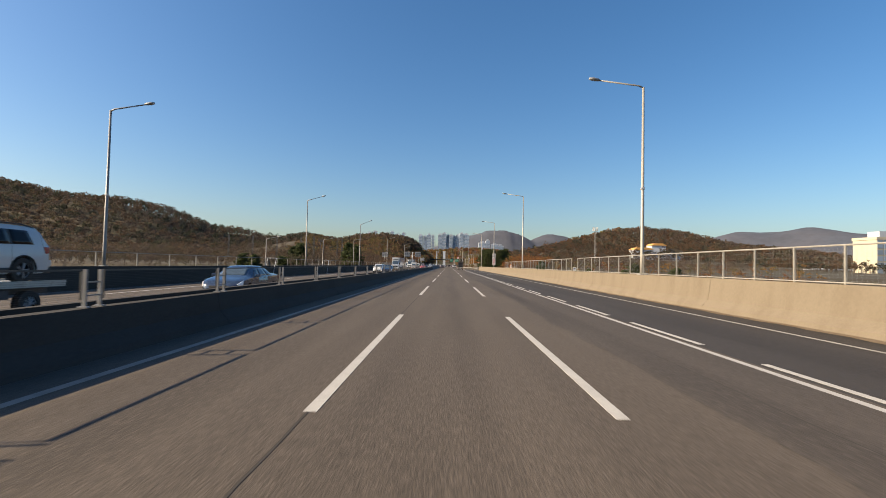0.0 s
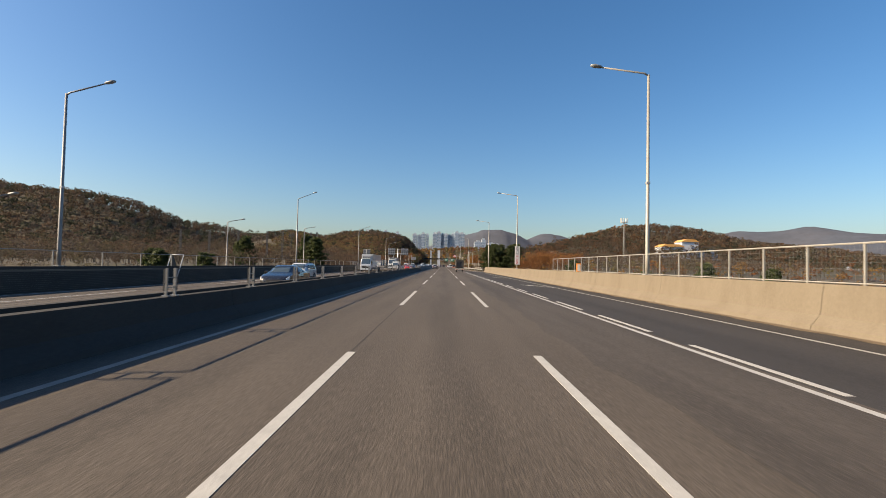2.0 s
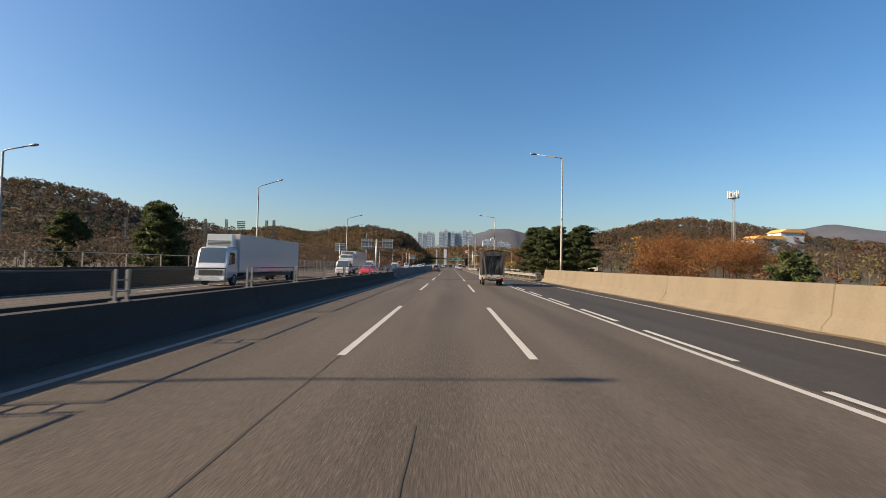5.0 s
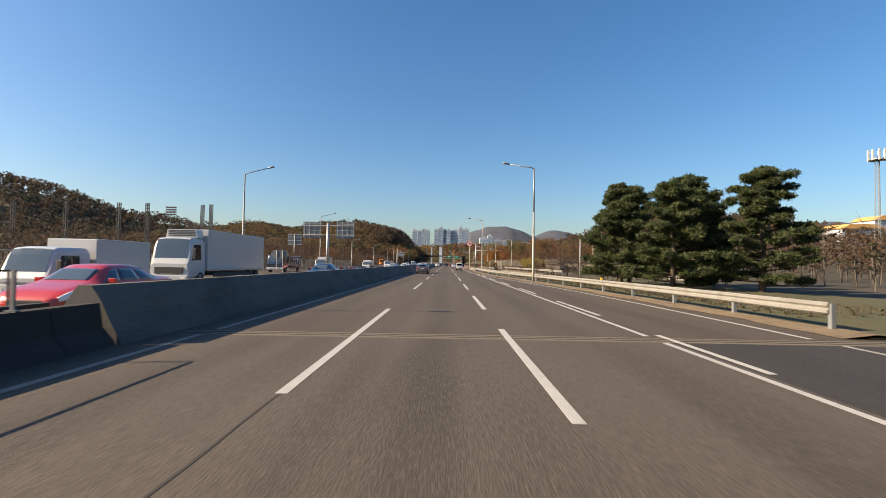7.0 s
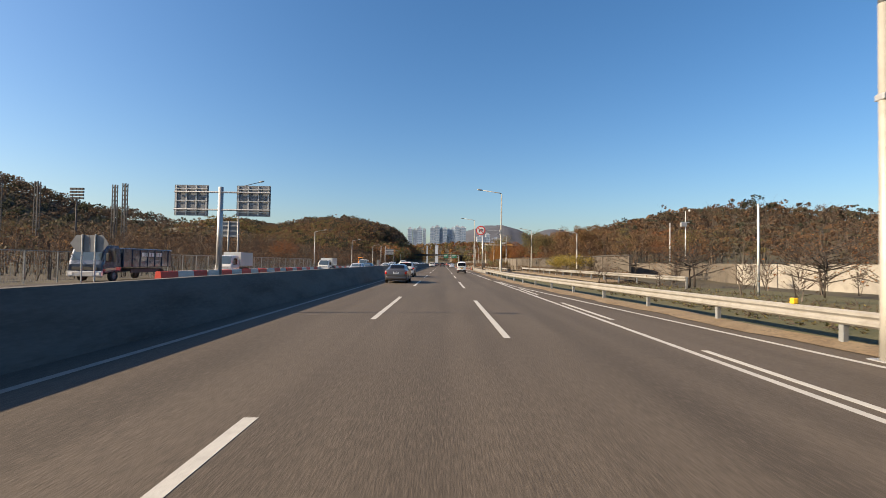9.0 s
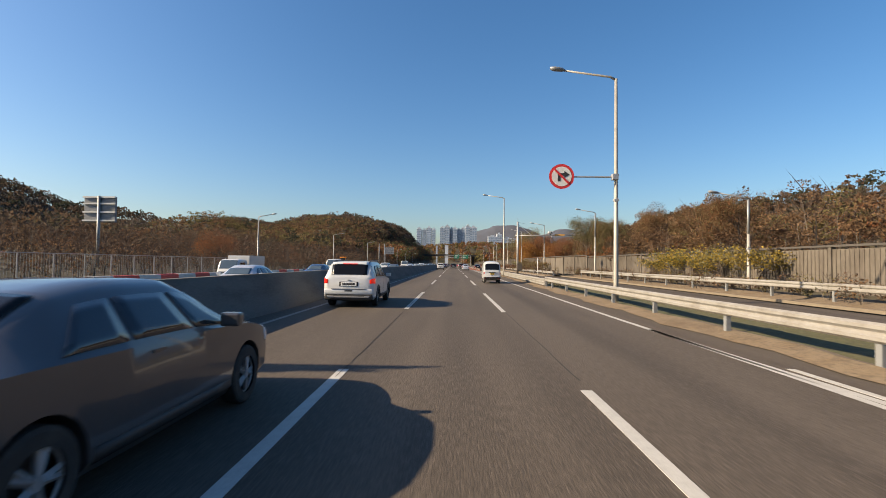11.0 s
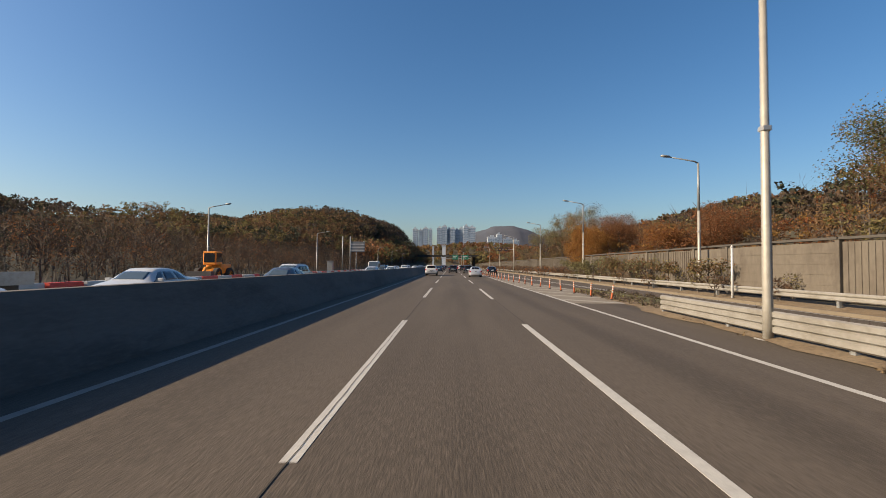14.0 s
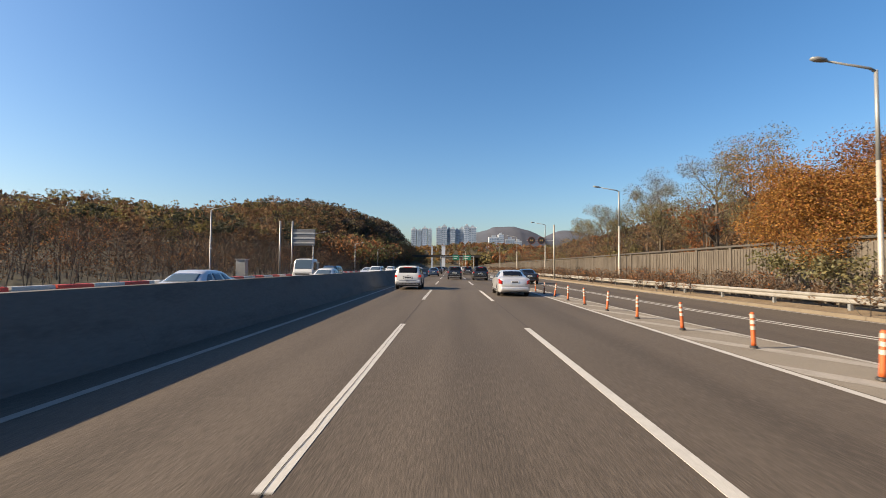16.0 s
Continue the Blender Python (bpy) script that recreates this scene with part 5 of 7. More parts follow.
def build_far():
    Y = 1426
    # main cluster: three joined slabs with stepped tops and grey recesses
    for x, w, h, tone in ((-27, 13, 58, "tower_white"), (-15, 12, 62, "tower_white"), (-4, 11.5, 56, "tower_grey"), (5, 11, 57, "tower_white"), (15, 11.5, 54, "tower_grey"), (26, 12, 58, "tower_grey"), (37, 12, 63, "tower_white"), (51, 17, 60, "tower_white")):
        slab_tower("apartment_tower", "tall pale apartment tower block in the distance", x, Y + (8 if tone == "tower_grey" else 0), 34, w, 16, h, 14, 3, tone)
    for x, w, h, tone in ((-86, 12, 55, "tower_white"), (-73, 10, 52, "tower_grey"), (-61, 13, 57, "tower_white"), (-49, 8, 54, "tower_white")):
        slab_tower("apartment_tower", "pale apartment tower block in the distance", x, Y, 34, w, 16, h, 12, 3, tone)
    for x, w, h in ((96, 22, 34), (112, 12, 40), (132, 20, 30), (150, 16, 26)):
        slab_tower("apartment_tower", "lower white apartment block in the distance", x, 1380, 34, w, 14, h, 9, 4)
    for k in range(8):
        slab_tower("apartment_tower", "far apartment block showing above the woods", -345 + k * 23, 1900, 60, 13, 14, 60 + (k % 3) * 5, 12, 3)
    slab_tower("factory_building", "cream industrial tower with a stepped roof", 281, 306, -7, 17, 18, 32, 8, 4, "building_cream", True)
    slab_tower("factory_building", "cream lower wing of the industrial tower", 299, 310, -7, 18, 18, 26, 7, 4, "building_cream", False)
    for x, w, h in ((312, 14, 11), (328, 15, 12.5), (345, 14, 11)):
        slab_tower("apartment_block", "low white apartment block beyond the fields", x, 405, -7, w, 10, h, 4, 5)
    # pale pylons and overpass far ahead
    for x, y, w, tone in ((-9, 905, 4.5, "tower_white"), (-24, 930, 2.2, "tower_grey")):
        p = thing("bridge_pylon", "pale concrete pylon of a crossing far ahead", "pylon", at=(x, y, 0))
        part("column", boxes((-w / 2, w / 2, 0, 4, 0, 27)), M[tone], p)
        part("cap", boxes((-w * .55, w * .55, -.3, 4.3, 27, 27.8)), M[tone], p)
    o = thing("overpass", "dark road bridge crossing far ahead", "bridge", kind="structure")
    part("deck", boxes((-90, 40, 650, 660, 8.2, 9.8)), M["concrete_grey"], o)
    for x in (-80, -30, 18, 38):
        part("pier", boxes((x - 1, x + 1, 653, 657, -1, 8.2)), M["concrete_grey"], o)
    g = thing("sign_gantry", "overhead gantry with green direction signs far ahead", "gantry", at=(0, 632, 0))
    part("beam", boxes((-7, 15, -.2, .2, 6.6, 6.9), (-7, 15, -.2, .2, 8.4, 8.7)), M["steel_galv"], g)
    for x in (-6.8, 14.8):
        part("leg", tube(bmesh.new(), [(x, 0, 0), (x, 0, 8)], .2, 8), M["steel_galv"], g)
    for x, w in ((3.2, 4.2), (10.5, 4.8)):
        s = part("sign_face", boxes((x - w / 2, x + w / 2, -.32, -.24, 6.0, 9.4), bevel=.04), M["sign_green"], g)
        part("print_bar", boxes((x - w * .35, x + w * .3, -.33, -.32, 8.2, 8.6), (x - w * .35, x + w * .1, -.33, -.32, 7.0, 7.4)), M["sign_white"], s, "white bar of lettering")
    # white house with an orange roof on the rise
    hx, hy = 122, 300
    hz = float(terrain(hx, hy)) - 1
    for dx, w, h, rt in ((0, 12, 5.5, "roof_orange"), (11, 9, 8.5, "roof_orange"), (22, 12, 5.0, "wall_panel")):
        h_ = thing("house", "white house with a low orange roof on the wooded rise", "house", "houses on the rise", at=(hx + dx, hy + dx * .3, hz))
        part("wall", boxes((-w / 2, w / 2, 0, 8, 0, h + 1)), M["tower_white"], h_)
        bm = bmesh.new()
        prism(bm, [(-w / 2 - .5, h + 1), (w / 2 + .5, h + 1), (w / 2 - 2, h + 2.4), (-w / 2 + 2, h + 2.4)], -.5, 8.5)
        part("roof", bm, M[rt], h_)
        for k in range(3):
            part("window", boxes((-w * .35 + k * w * .28, -w * .35 + k * w * .28 + 1.4, -.06, .02, 2.2, 3.6)), M["tower_glass"], h_)


build_far()


# ---- signs and posts beside the road ----
def build_signs():
    # upright board on a lamp post of the bridge
    b = thing("message_board", "tall white board with black and red Korean lettering", "sign", at=(10.95, 117.62, 1.9))
    part("board", boxes((-.37, .37, -.03, .0, 0, 2.75), bevel=.012), M["sign_white"], b)
    part("bracket", boxes((-.16, .16, .0, .25, .4, .46), (-.16, .16, .0, .25, 2.3, 2.36)), M["steel_galv"], b)
    for k, ch in enumerate("정체시비상등"):
        me = text_mesh(ch, 0.46)
        me.materials.append(M["ink" if k < 3 else "ink_red"])
        shared("lettering", me, b, pose(0, -.036, 2.52 - k * .455, 90, 0, 0))
    # no-turn sign on an arm
    s = thing("no_right_turn_sign", "round red-bordered sign forbidding a turn on a post arm", "sign", at=(6.9, 249.85, 3.80))
    part("arm", tube(bmesh.new(), [(0, 0, 1.63), (-2.25, 0, 1.63)], .035, 8), M["steel_galv"], s)
    part("clamp", boxes((-.13, .13, -.13, .13, 1.5, 1.76), bevel=.02), M["steel_galv"], s)

    part("border", tube(bmesh.new(), [(-2.300, -.05, 1.63), (-2.300, -.062, 1.63)], .54, 40), M["ink_red"], s)
    part("face", tube(bmesh.new(), [(-2.300, -.0625, 1.63), (-2.300, -.068, 1.63)], .425, 40), M["sign_white"], s)
    part("arrow", boxes((-2.470, -2.350, -.075, -.066, 1.42, 1.70), (-2.470, -2.170, -.075, -.066, 1.66, 1.77)), M["ink"], s)
    bm = bmesh.new()
    prism(bm, [(-2.190, 1.56), (-1.970, 1.715), (-2.190, 1.87)], -.077, -.069)
    part("arrow_head", bm, M["ink"], s)
    bm = bmesh.new()
    q = .30
    prism(bm, [(-2.300 - q - .03, 1.63 + q - .03), (-2.300 - q + .03, 1.63 + q + .03), (-2.300 + q + .03, 1.63 - q + .03), (-2.300 + q - .03, 1.63 - q - .03)], -.086, -.079)
    part("slash", bm, M["ink_red"], s)
    # enforcement camera on a cantilever
    c = thing("camera_post", "grey post with a cantilever arm and a white traffic camera", "camera post", at=(8.25, 290.5, 0.1))
    part("pole", tube(bmesh.new(), [(0, 0, 0), (0, 0, 7.0)], [.14, .12], 12), M["steel_galv"], c, smooth=True)
    part("pole_foot", tube(bmesh.new(), [(0, 0, 0), (0, 0, 1.5)], .15, 12), M["bark"], c, "rusty brown lower post", smooth=True)
    part("arm", tube(bmesh.new(), [(-0.3, 0, 5.25), (7.0, 0, 5.32)], [.06, .045], 8), M["steel_galv"], c, smooth=True)
    part("brace", tube(bmesh.new(), [(0.1, 0, 6.6), (1.8, 0, 5.3)], .035, 6), M["steel_galv"], c)
    part("stay_wire", tube(bmesh.new(), [(0.1, 0, 6.9), (0.9, 0, 6.75)], .012, 5), M["steel_dark"], c)
    part("control_box", boxes((-.1, .55, -.45, -.12, .75, 1.65), bevel=.02), M["bark_grey"], c, "brown steel control box")
    cam_ = part("camera_housing", boxes((3.9, 4.5, -.45, .35, 5.52, 5.78), bevel=.03), M["paint_white"], c)
    part("camera_lens", tube(bmesh.new(), [(4.2, -.46, 5.65), (4.2, -.5, 5.65)], .08, 12), M["glass_dark"], cam_)
    part("camera_bracket", boxes((4.15, 4.25, -.05, .05, 5.32, 5.54)), M["steel_dark"], cam_)
    part("lower_camera", tube(bmesh.new(), [(4.4, 0, 5.2), (4.4, 0, 5.02)], [.1, .05], 10), M["paint_white"], c)
    part("name_board", boxes((4.75, 6.0, -.05, -.02, 5.22, 5.46)), M["roof_orange"], c, "small orange-brown board")
    part("antenna", tube(bmesh.new(), [(0, 0, 7), (0, 0, 7.5)], .012, 5), M["steel_dark"], c)
    # speed limit pair
    s = thing("speed_limit_sign", "pair of round speed limit signs on a cantilever post", "sign", at=(13.4, 386, 0.1))
    part("pole", tube(bmesh.new(), [(0, 0, 0), (0, 0, 7.2)], .1, 10), M["pole_paint"], s, smooth=True)
    part("arm", tube(bmesh.new(), [(0, 0, 5.1), (-3.6, 0, 5.1)], .05, 8), M["steel_galv"], s)
    for x in (-1.7, -3.0):
        d = part("disc", tube(bmesh.new(), [(x, -.06, 5.1), (x, -.09, 5.1)], .5, 28), M["rim_dull"], s)
        part("face", tube(bmesh.new(), [(x, -.091, 5.1), (x, -.096, 5.1)], .44, 28), M["ink"], d)
        part("number_bar", boxes((x - .22, x - .04, -.102, -.097, 5.0, 5.22), (x + .04, x + .22, -.102, -.097, 5.0, 5.22)), M["amber_dim"], d, "amber bar of figures")
    # double sign seen from behind over the opposite carriageway
    g = thing("cantilever_sign", "grey steel post carrying two large sign boards seen from behind", "sign", at=(-18.2, 234, 0))
    part("pole", tube(bmesh.new(), [(0, 0, -.1), (0, 0, 7.6)], [.24, .2], 14), M["steel_galv"], g, smooth=True)
    for z in (5.7, 7.15):
        part("arm", tube(bmesh.new(), [(-3.8, -.1, z), (4.1, -.1, z)], .07, 8), M["steel_galv"], g)
    for x0, x1 in ((-3.85, -1.05), (1.3, 4.1)):
        p = part("sign_board", boxes((x0, x1, .06, .1, 5.2, 7.75)), M["sign_back"], g, "grey back of a sign board")
        for k in range(4):
            part("stiffener", boxes((x0 + .1 + k * .83, x0 + .2 + k * .83, .0, .06, 5.25, 7.7)), M["steel_galv"], p)
        for z in (5.5, 6.4, 7.4):
            part("rail", boxes((x0 + .04, x1 - .04, -.03, .0, z, z + .07)), M["steel_galv"], p)
    g = thing("cantilever_sign", "grey message board on two posts beside the opposite carriageway", "sign", at=(-24.5, 392, 0))
    for x in (-.9, .9):
        part("pole", tube(bmesh.new(), [(x, 0, -.1), (x, 0, 8.2)], .13, 10), M["pole_grey"], g, smooth=True)
    p = part("sign_board", boxes((.9, 4.2, .0, .3, 4.6, 7.0), bevel=.03), M["sign_back"], g)
    for z in (4.9, 5.6, 6.3):
        part("rail", boxes((.9, 4.2, -.06, .0, z, z + .2)), M["steel_galv"], p)
    g = thing("message_sign", "grey louvred message sign on a post seen from behind", "sign", at=(-37.8, 279, 1.0))
    part("pole", tube(bmesh.new(), [(0, 0, -1), (0, 0, 7.4)], .16, 10), M["pole_grey"], g, smooth=True)
    p = part("sign_board", boxes((-1.7, 1.7, .1, .35, 4.6, 7.3), bevel=.03), M["sign_back"], g)
    for z in (4.7, 5.6, 6.5, 7.2):
        part("rail", boxes((-1.75, 1.75, -.05, .08, z, z + .16)), M["steel_galv"], p)
    g = thing("roadside_cabinet", "grey roadside equipment cabinet", "cabinet", at=(-24.5, 377, 0))
    part("cabinet_body", boxes((-.55, .55, 0, .8, 0, 2.3), bevel=.04), M["pole_grey"], g)
    part("cabinet_roof", boxes((-.65, .65, -.1, .9, 2.3, 2.38)), M["steel_galv"], g)
    # octagon sign back
    g = thing("chevron_sign", "grey six-sided chevron boards on two posts seen from behind", "sign", at=(-22.6, 225.5, 0))
    for x in (-.42, .42):
        part("post", tube(bmesh.new(), [(x, -.05, -.1), (x, -.05, 3.1)], .05, 8), M["steel_galv"], g)
    for sg in (-1, 1):
        bm = prism(bmesh.new(), [(sg * .02, 1.95), (sg * .85, 1.95), (sg * 1.25, 2.5), (sg * .85, 3.05), (sg * .02, 3.05)], 0, .03)
        part("board", bm, M["sign_back"], g)
    # antenna mast beyond the fence
    m = thing("antenna_mast", "slender lattice telecom mast with antenna panels", "mast", at=(74, 242, -1))
    bm = bmesh.new()
    for a in range(3):
        ang = a * math.tau / 3
        tube(bm, [(.55 * math.cos(ang), .55 * math.sin(ang), -2), (.32 * math.cos(ang), .32 * math.sin(ang), 22.5)], .06, 5)
    for k in range(22):
        for a in range(3):
            u, v = a * math.tau / 3, (a + 1) * math.tau / 3
            r0, r1 = .55 - .23 * k / 22, .55 - .23 * (k + 1) / 22
            tube(bm, [(r0 * math.cos(u), r0 * math.sin(u), k), (r1 * math.cos(v), r1 * math.sin(v), k + 1)], .03, 4, False)
    part("lattice", bm, M["pole_grey"], m)
    part("platform", tube(bmesh.new(), [(0, 0, 21.6), (0, 0, 21.75)], 1.3, 12), M["pole_grey"], m)
    for a in range(9):
        u = a * math.tau / 9
        part("antenna_panel", boxes((1.25 * math.cos(u) - .13, 1.25 * math.cos(u) + .13, 1.25 * math.sin(u) - .1, 1.25 * math.sin(u) + .1, 21.5, 23.4)), M["sign_white"], m)
    # floodlight mast and net poles of the sports ground
    f = thing("floodlight_mast", "tall floodlight mast of a sports ground", "mast", at=(-82, 301, 0))
    part("pole", tube(bmesh.new(), [(0, 0, -1), (0, 0, 15.0)], [.22, .14], 8), M["steel_dark"], f)
    for r in range(4):
        for k in range(4):
            part("floodlight", boxes((-1.5 + k * .8, -.9 + k * .8, -.2, .2, 14.6 + r * .7, 15.05 + r * .7)), M["steel_dark"], f)
    rnd = random.Random(8)
    for x, y in ((-92, 293), (-107, 293), (-122, 293), (-84, 293), (-70, 296), (-66.5, 294), (-137, 293)):
        t = thing("lattice_pole", "dark lattice pole of a sports ground net", "mast", "lattice poles of the sports ground", at=(x, y, 0))
        bm = bmesh.new()
        for sx in (-.35, .35):
            for sy in (-.35, .35):
                tube(bm, [(sx, sy, -1), (sx * .9, sy * .9, 17.2)], .11, 4)
        for k in range(18):
            for s in (-1, 1):
                tube(bm, [(-.35, s * .35, k * .95), (.35, s * .35, k * .95 + .95)], .05, 4, False)
                tube(bm, [(s * .35, -.35, k * .95), (s * .35, .35, k * .95 + .95)], .05, 4, False)
        part("lattice", bm, M["steel_dark"], t)
    # slim white posts and camera pole on the right
    for x, y, h, nm, lb in ((17.0, 220, 4.9, "utility_post", "slim white post in the grass"), (31, 255, 8.6, "camera_pole", "white camera pole with a dome camera"), (30, 257, 7.2, "utility_post", "slim white post behind the thicket"), (13.6, 306, 2.6, "utility_post", "slim white post on the verge")):
        p = thing(nm, lb, "post", at=(x, y, 0))
        part("pole", tube(bmesh.new(), [(0, 0, -.2), (0, 0, h)], [.07, .05], 8), M["paint_white"], p, smooth=True)
        part("post_cap", tube(bmesh.new(), [(0, 0, h), (0, 0, h + .12)], [.08, .03], 8), M["steel_galv"], p)
        if nm == "camera_pole":
            part("bracket", boxes((-.5, .5, -.03, .03, h - 1.4, h - 1.3), (-.6, .1, -.2, .2, h - 1.9, h - 1.4)), M["steel_galv"], p)
            part("dome", tube(bmesh.new(), [(.5, 0, h + .3), (.5, 0, h + .1), (.5, 0, h)], [.06, .14, .05], 10), M["paint_white"], p)
    # yellow delineator blocks on the guard rail, small traffic lamp posts on the left verge
    for y in (189, 206):
        p = thing("rail_marker", "small yellow marker on the guard rail", "marker", at=(float(rail_x(y)) + .02, y, .8))
        part("block", boxes((-.06, .06, -.06, .06, -.02, .12), bevel=.02), M["plate_yellow"], p)
    # boundary wall and netting
    w = thing("boundary_wall", "low white-painted wall beyond the grass", "wall", kind="structure")
    for k in range(9):
        y = 218 + k * 4
        x0, x1 = np.interp([y, y + 4], [218, 254], [31.5, 23.5])
        turn = math.degrees(math.atan2(x0 - x1, 4.0))
        o = part("wall_panel", boxes((-.1, .1, 0.02, 4.06, -.2, 2.0)), M["wall_white" if k < 5 else "wall_panel"], w)
        o.matrix_basis = pose(x0, y, -.05, 0, 0, turn)
    # chain-link fence beside the opposite carriageway
    f = thing("chain_link_fence", "grey chain-link fence beside the opposite carriageway", "fence", at=(-25.0, 176, 0))
    pm = bpy.data.meshes.new("post")
    b = boxes((-.03, .03, -.03, .03, -.1, 2.0))
    b.to_mesh(pm), b.free()
    pm.materials.append(M["pole_grey"])
    for k in range(45):
        shared("post", pm, f, pose(0, k * 2.5, 0))
    part("top_rail", boxes((-.02, .02, 0, 110, 1.95, 2.0)), M["pole_grey"], f)
    wires = bmesh.new()
    for k in range(550):
        box(wires, -.004, .004, k * .2, k * .2 + .012, .05, 1.95)
    part("wire_mesh", wires, M["pole_grey"], f)
    f = thing("chain_link_fence", "pale fence posts along the far bridge edge", "fence", at=(-22.7, -50, 1.05))
    pm2 = bpy.data.meshes.new("post")
    b = boxes((-.03, .03, -.03, .03, -.05, .95))
    b.to_mesh(pm2), b.free()
    pm2.materials.append(M["pole_paint"])
    for k in range(55):
        shared("post", pm2, f, pose(0, k * 4.0, 0))
    part("top_rail", boxes((-.02, .02, 0, 218, .9, .94)), M["pole_grey"], f)


build_signs()


def access_ladder(y):
    """A white tube frame leaning over the far parapet, with a dark side plate."""
    f = thing("access_ladder", "leaning white tubular frame straddling the far bridge parapet", "ladder", "ladders over the parapet", at=(-22.3, y, 0))
    for x, z in ((0.08, -.34), (-1.0, -.9)):
        part("leg", tube(bmesh.new(), [(x, -1.1 * (2.0 - z) / 2.3, z), (x, 0, 2.0)], .035, 8), M["paint_white"], f, smooth=True)
    part("top_bar", tube(bmesh.new(), [(.08, 0, 2.0), (-1.0, 0, 2.0)], .035, 8), M["paint_white"], f, smooth=True)
    bm = prism(bmesh.new(), [(-.95, 1.05), (-.9, 1.05), (-.9, 1.95), (-.95, 1.95)], .02, .75)
    for v in bm.verts:
        if v.co.z > 1.5 and v.co.y > .5:
            v.co.y = .12
    part("side_plate", bm, M["plastic_black"], f, "dark triangular side plate")


for y in (60.4, 87.0):
    access_ladder(y)


# ---- roadworks barriers across the median ----
def build_roadworks():
    prof = [(-.24, 0), (.24, 0), (.22, .3), (.17, .74), (.13, .78), (-.13, .78), (-.17, .74), (-.22, .3)]
    meshes = {}
    for tone in ("barrier_red", "barrier_white"):
        bm = bmesh.new()
        prism(bm, prof, .02, 1.98)
        me = bpy.data.meshes.new("segment")
        bm.to_mesh(me), bm.free()
        me.materials.append(M[tone])
        meshes[tone] = me
    rnd = random.Random(4)
    for k in range(96):
        y = 226 + k * 2.0
        tone = "barrier_red" if k % 2 == 0 else "barrier_white"
        x = -18.4 + .35 * math.sin(k * .13) + (1.4 if k > 20 else 0) * min(1, (k - 20) / 20 if k > 20 else 0) + rnd.uniform(-.04, .04)
        o = new("water_barrier", meshes[tone])
        o.matrix_basis = pose(x, y, -.02, 0, 0, rnd.uniform(-2, 2))
        tagged(o, "red plastic water-filled road barrier" if k % 2 == 0 else "white plastic water-filled road barrier", "road barrier", "roadworks barriers", "")


build_roadworks()


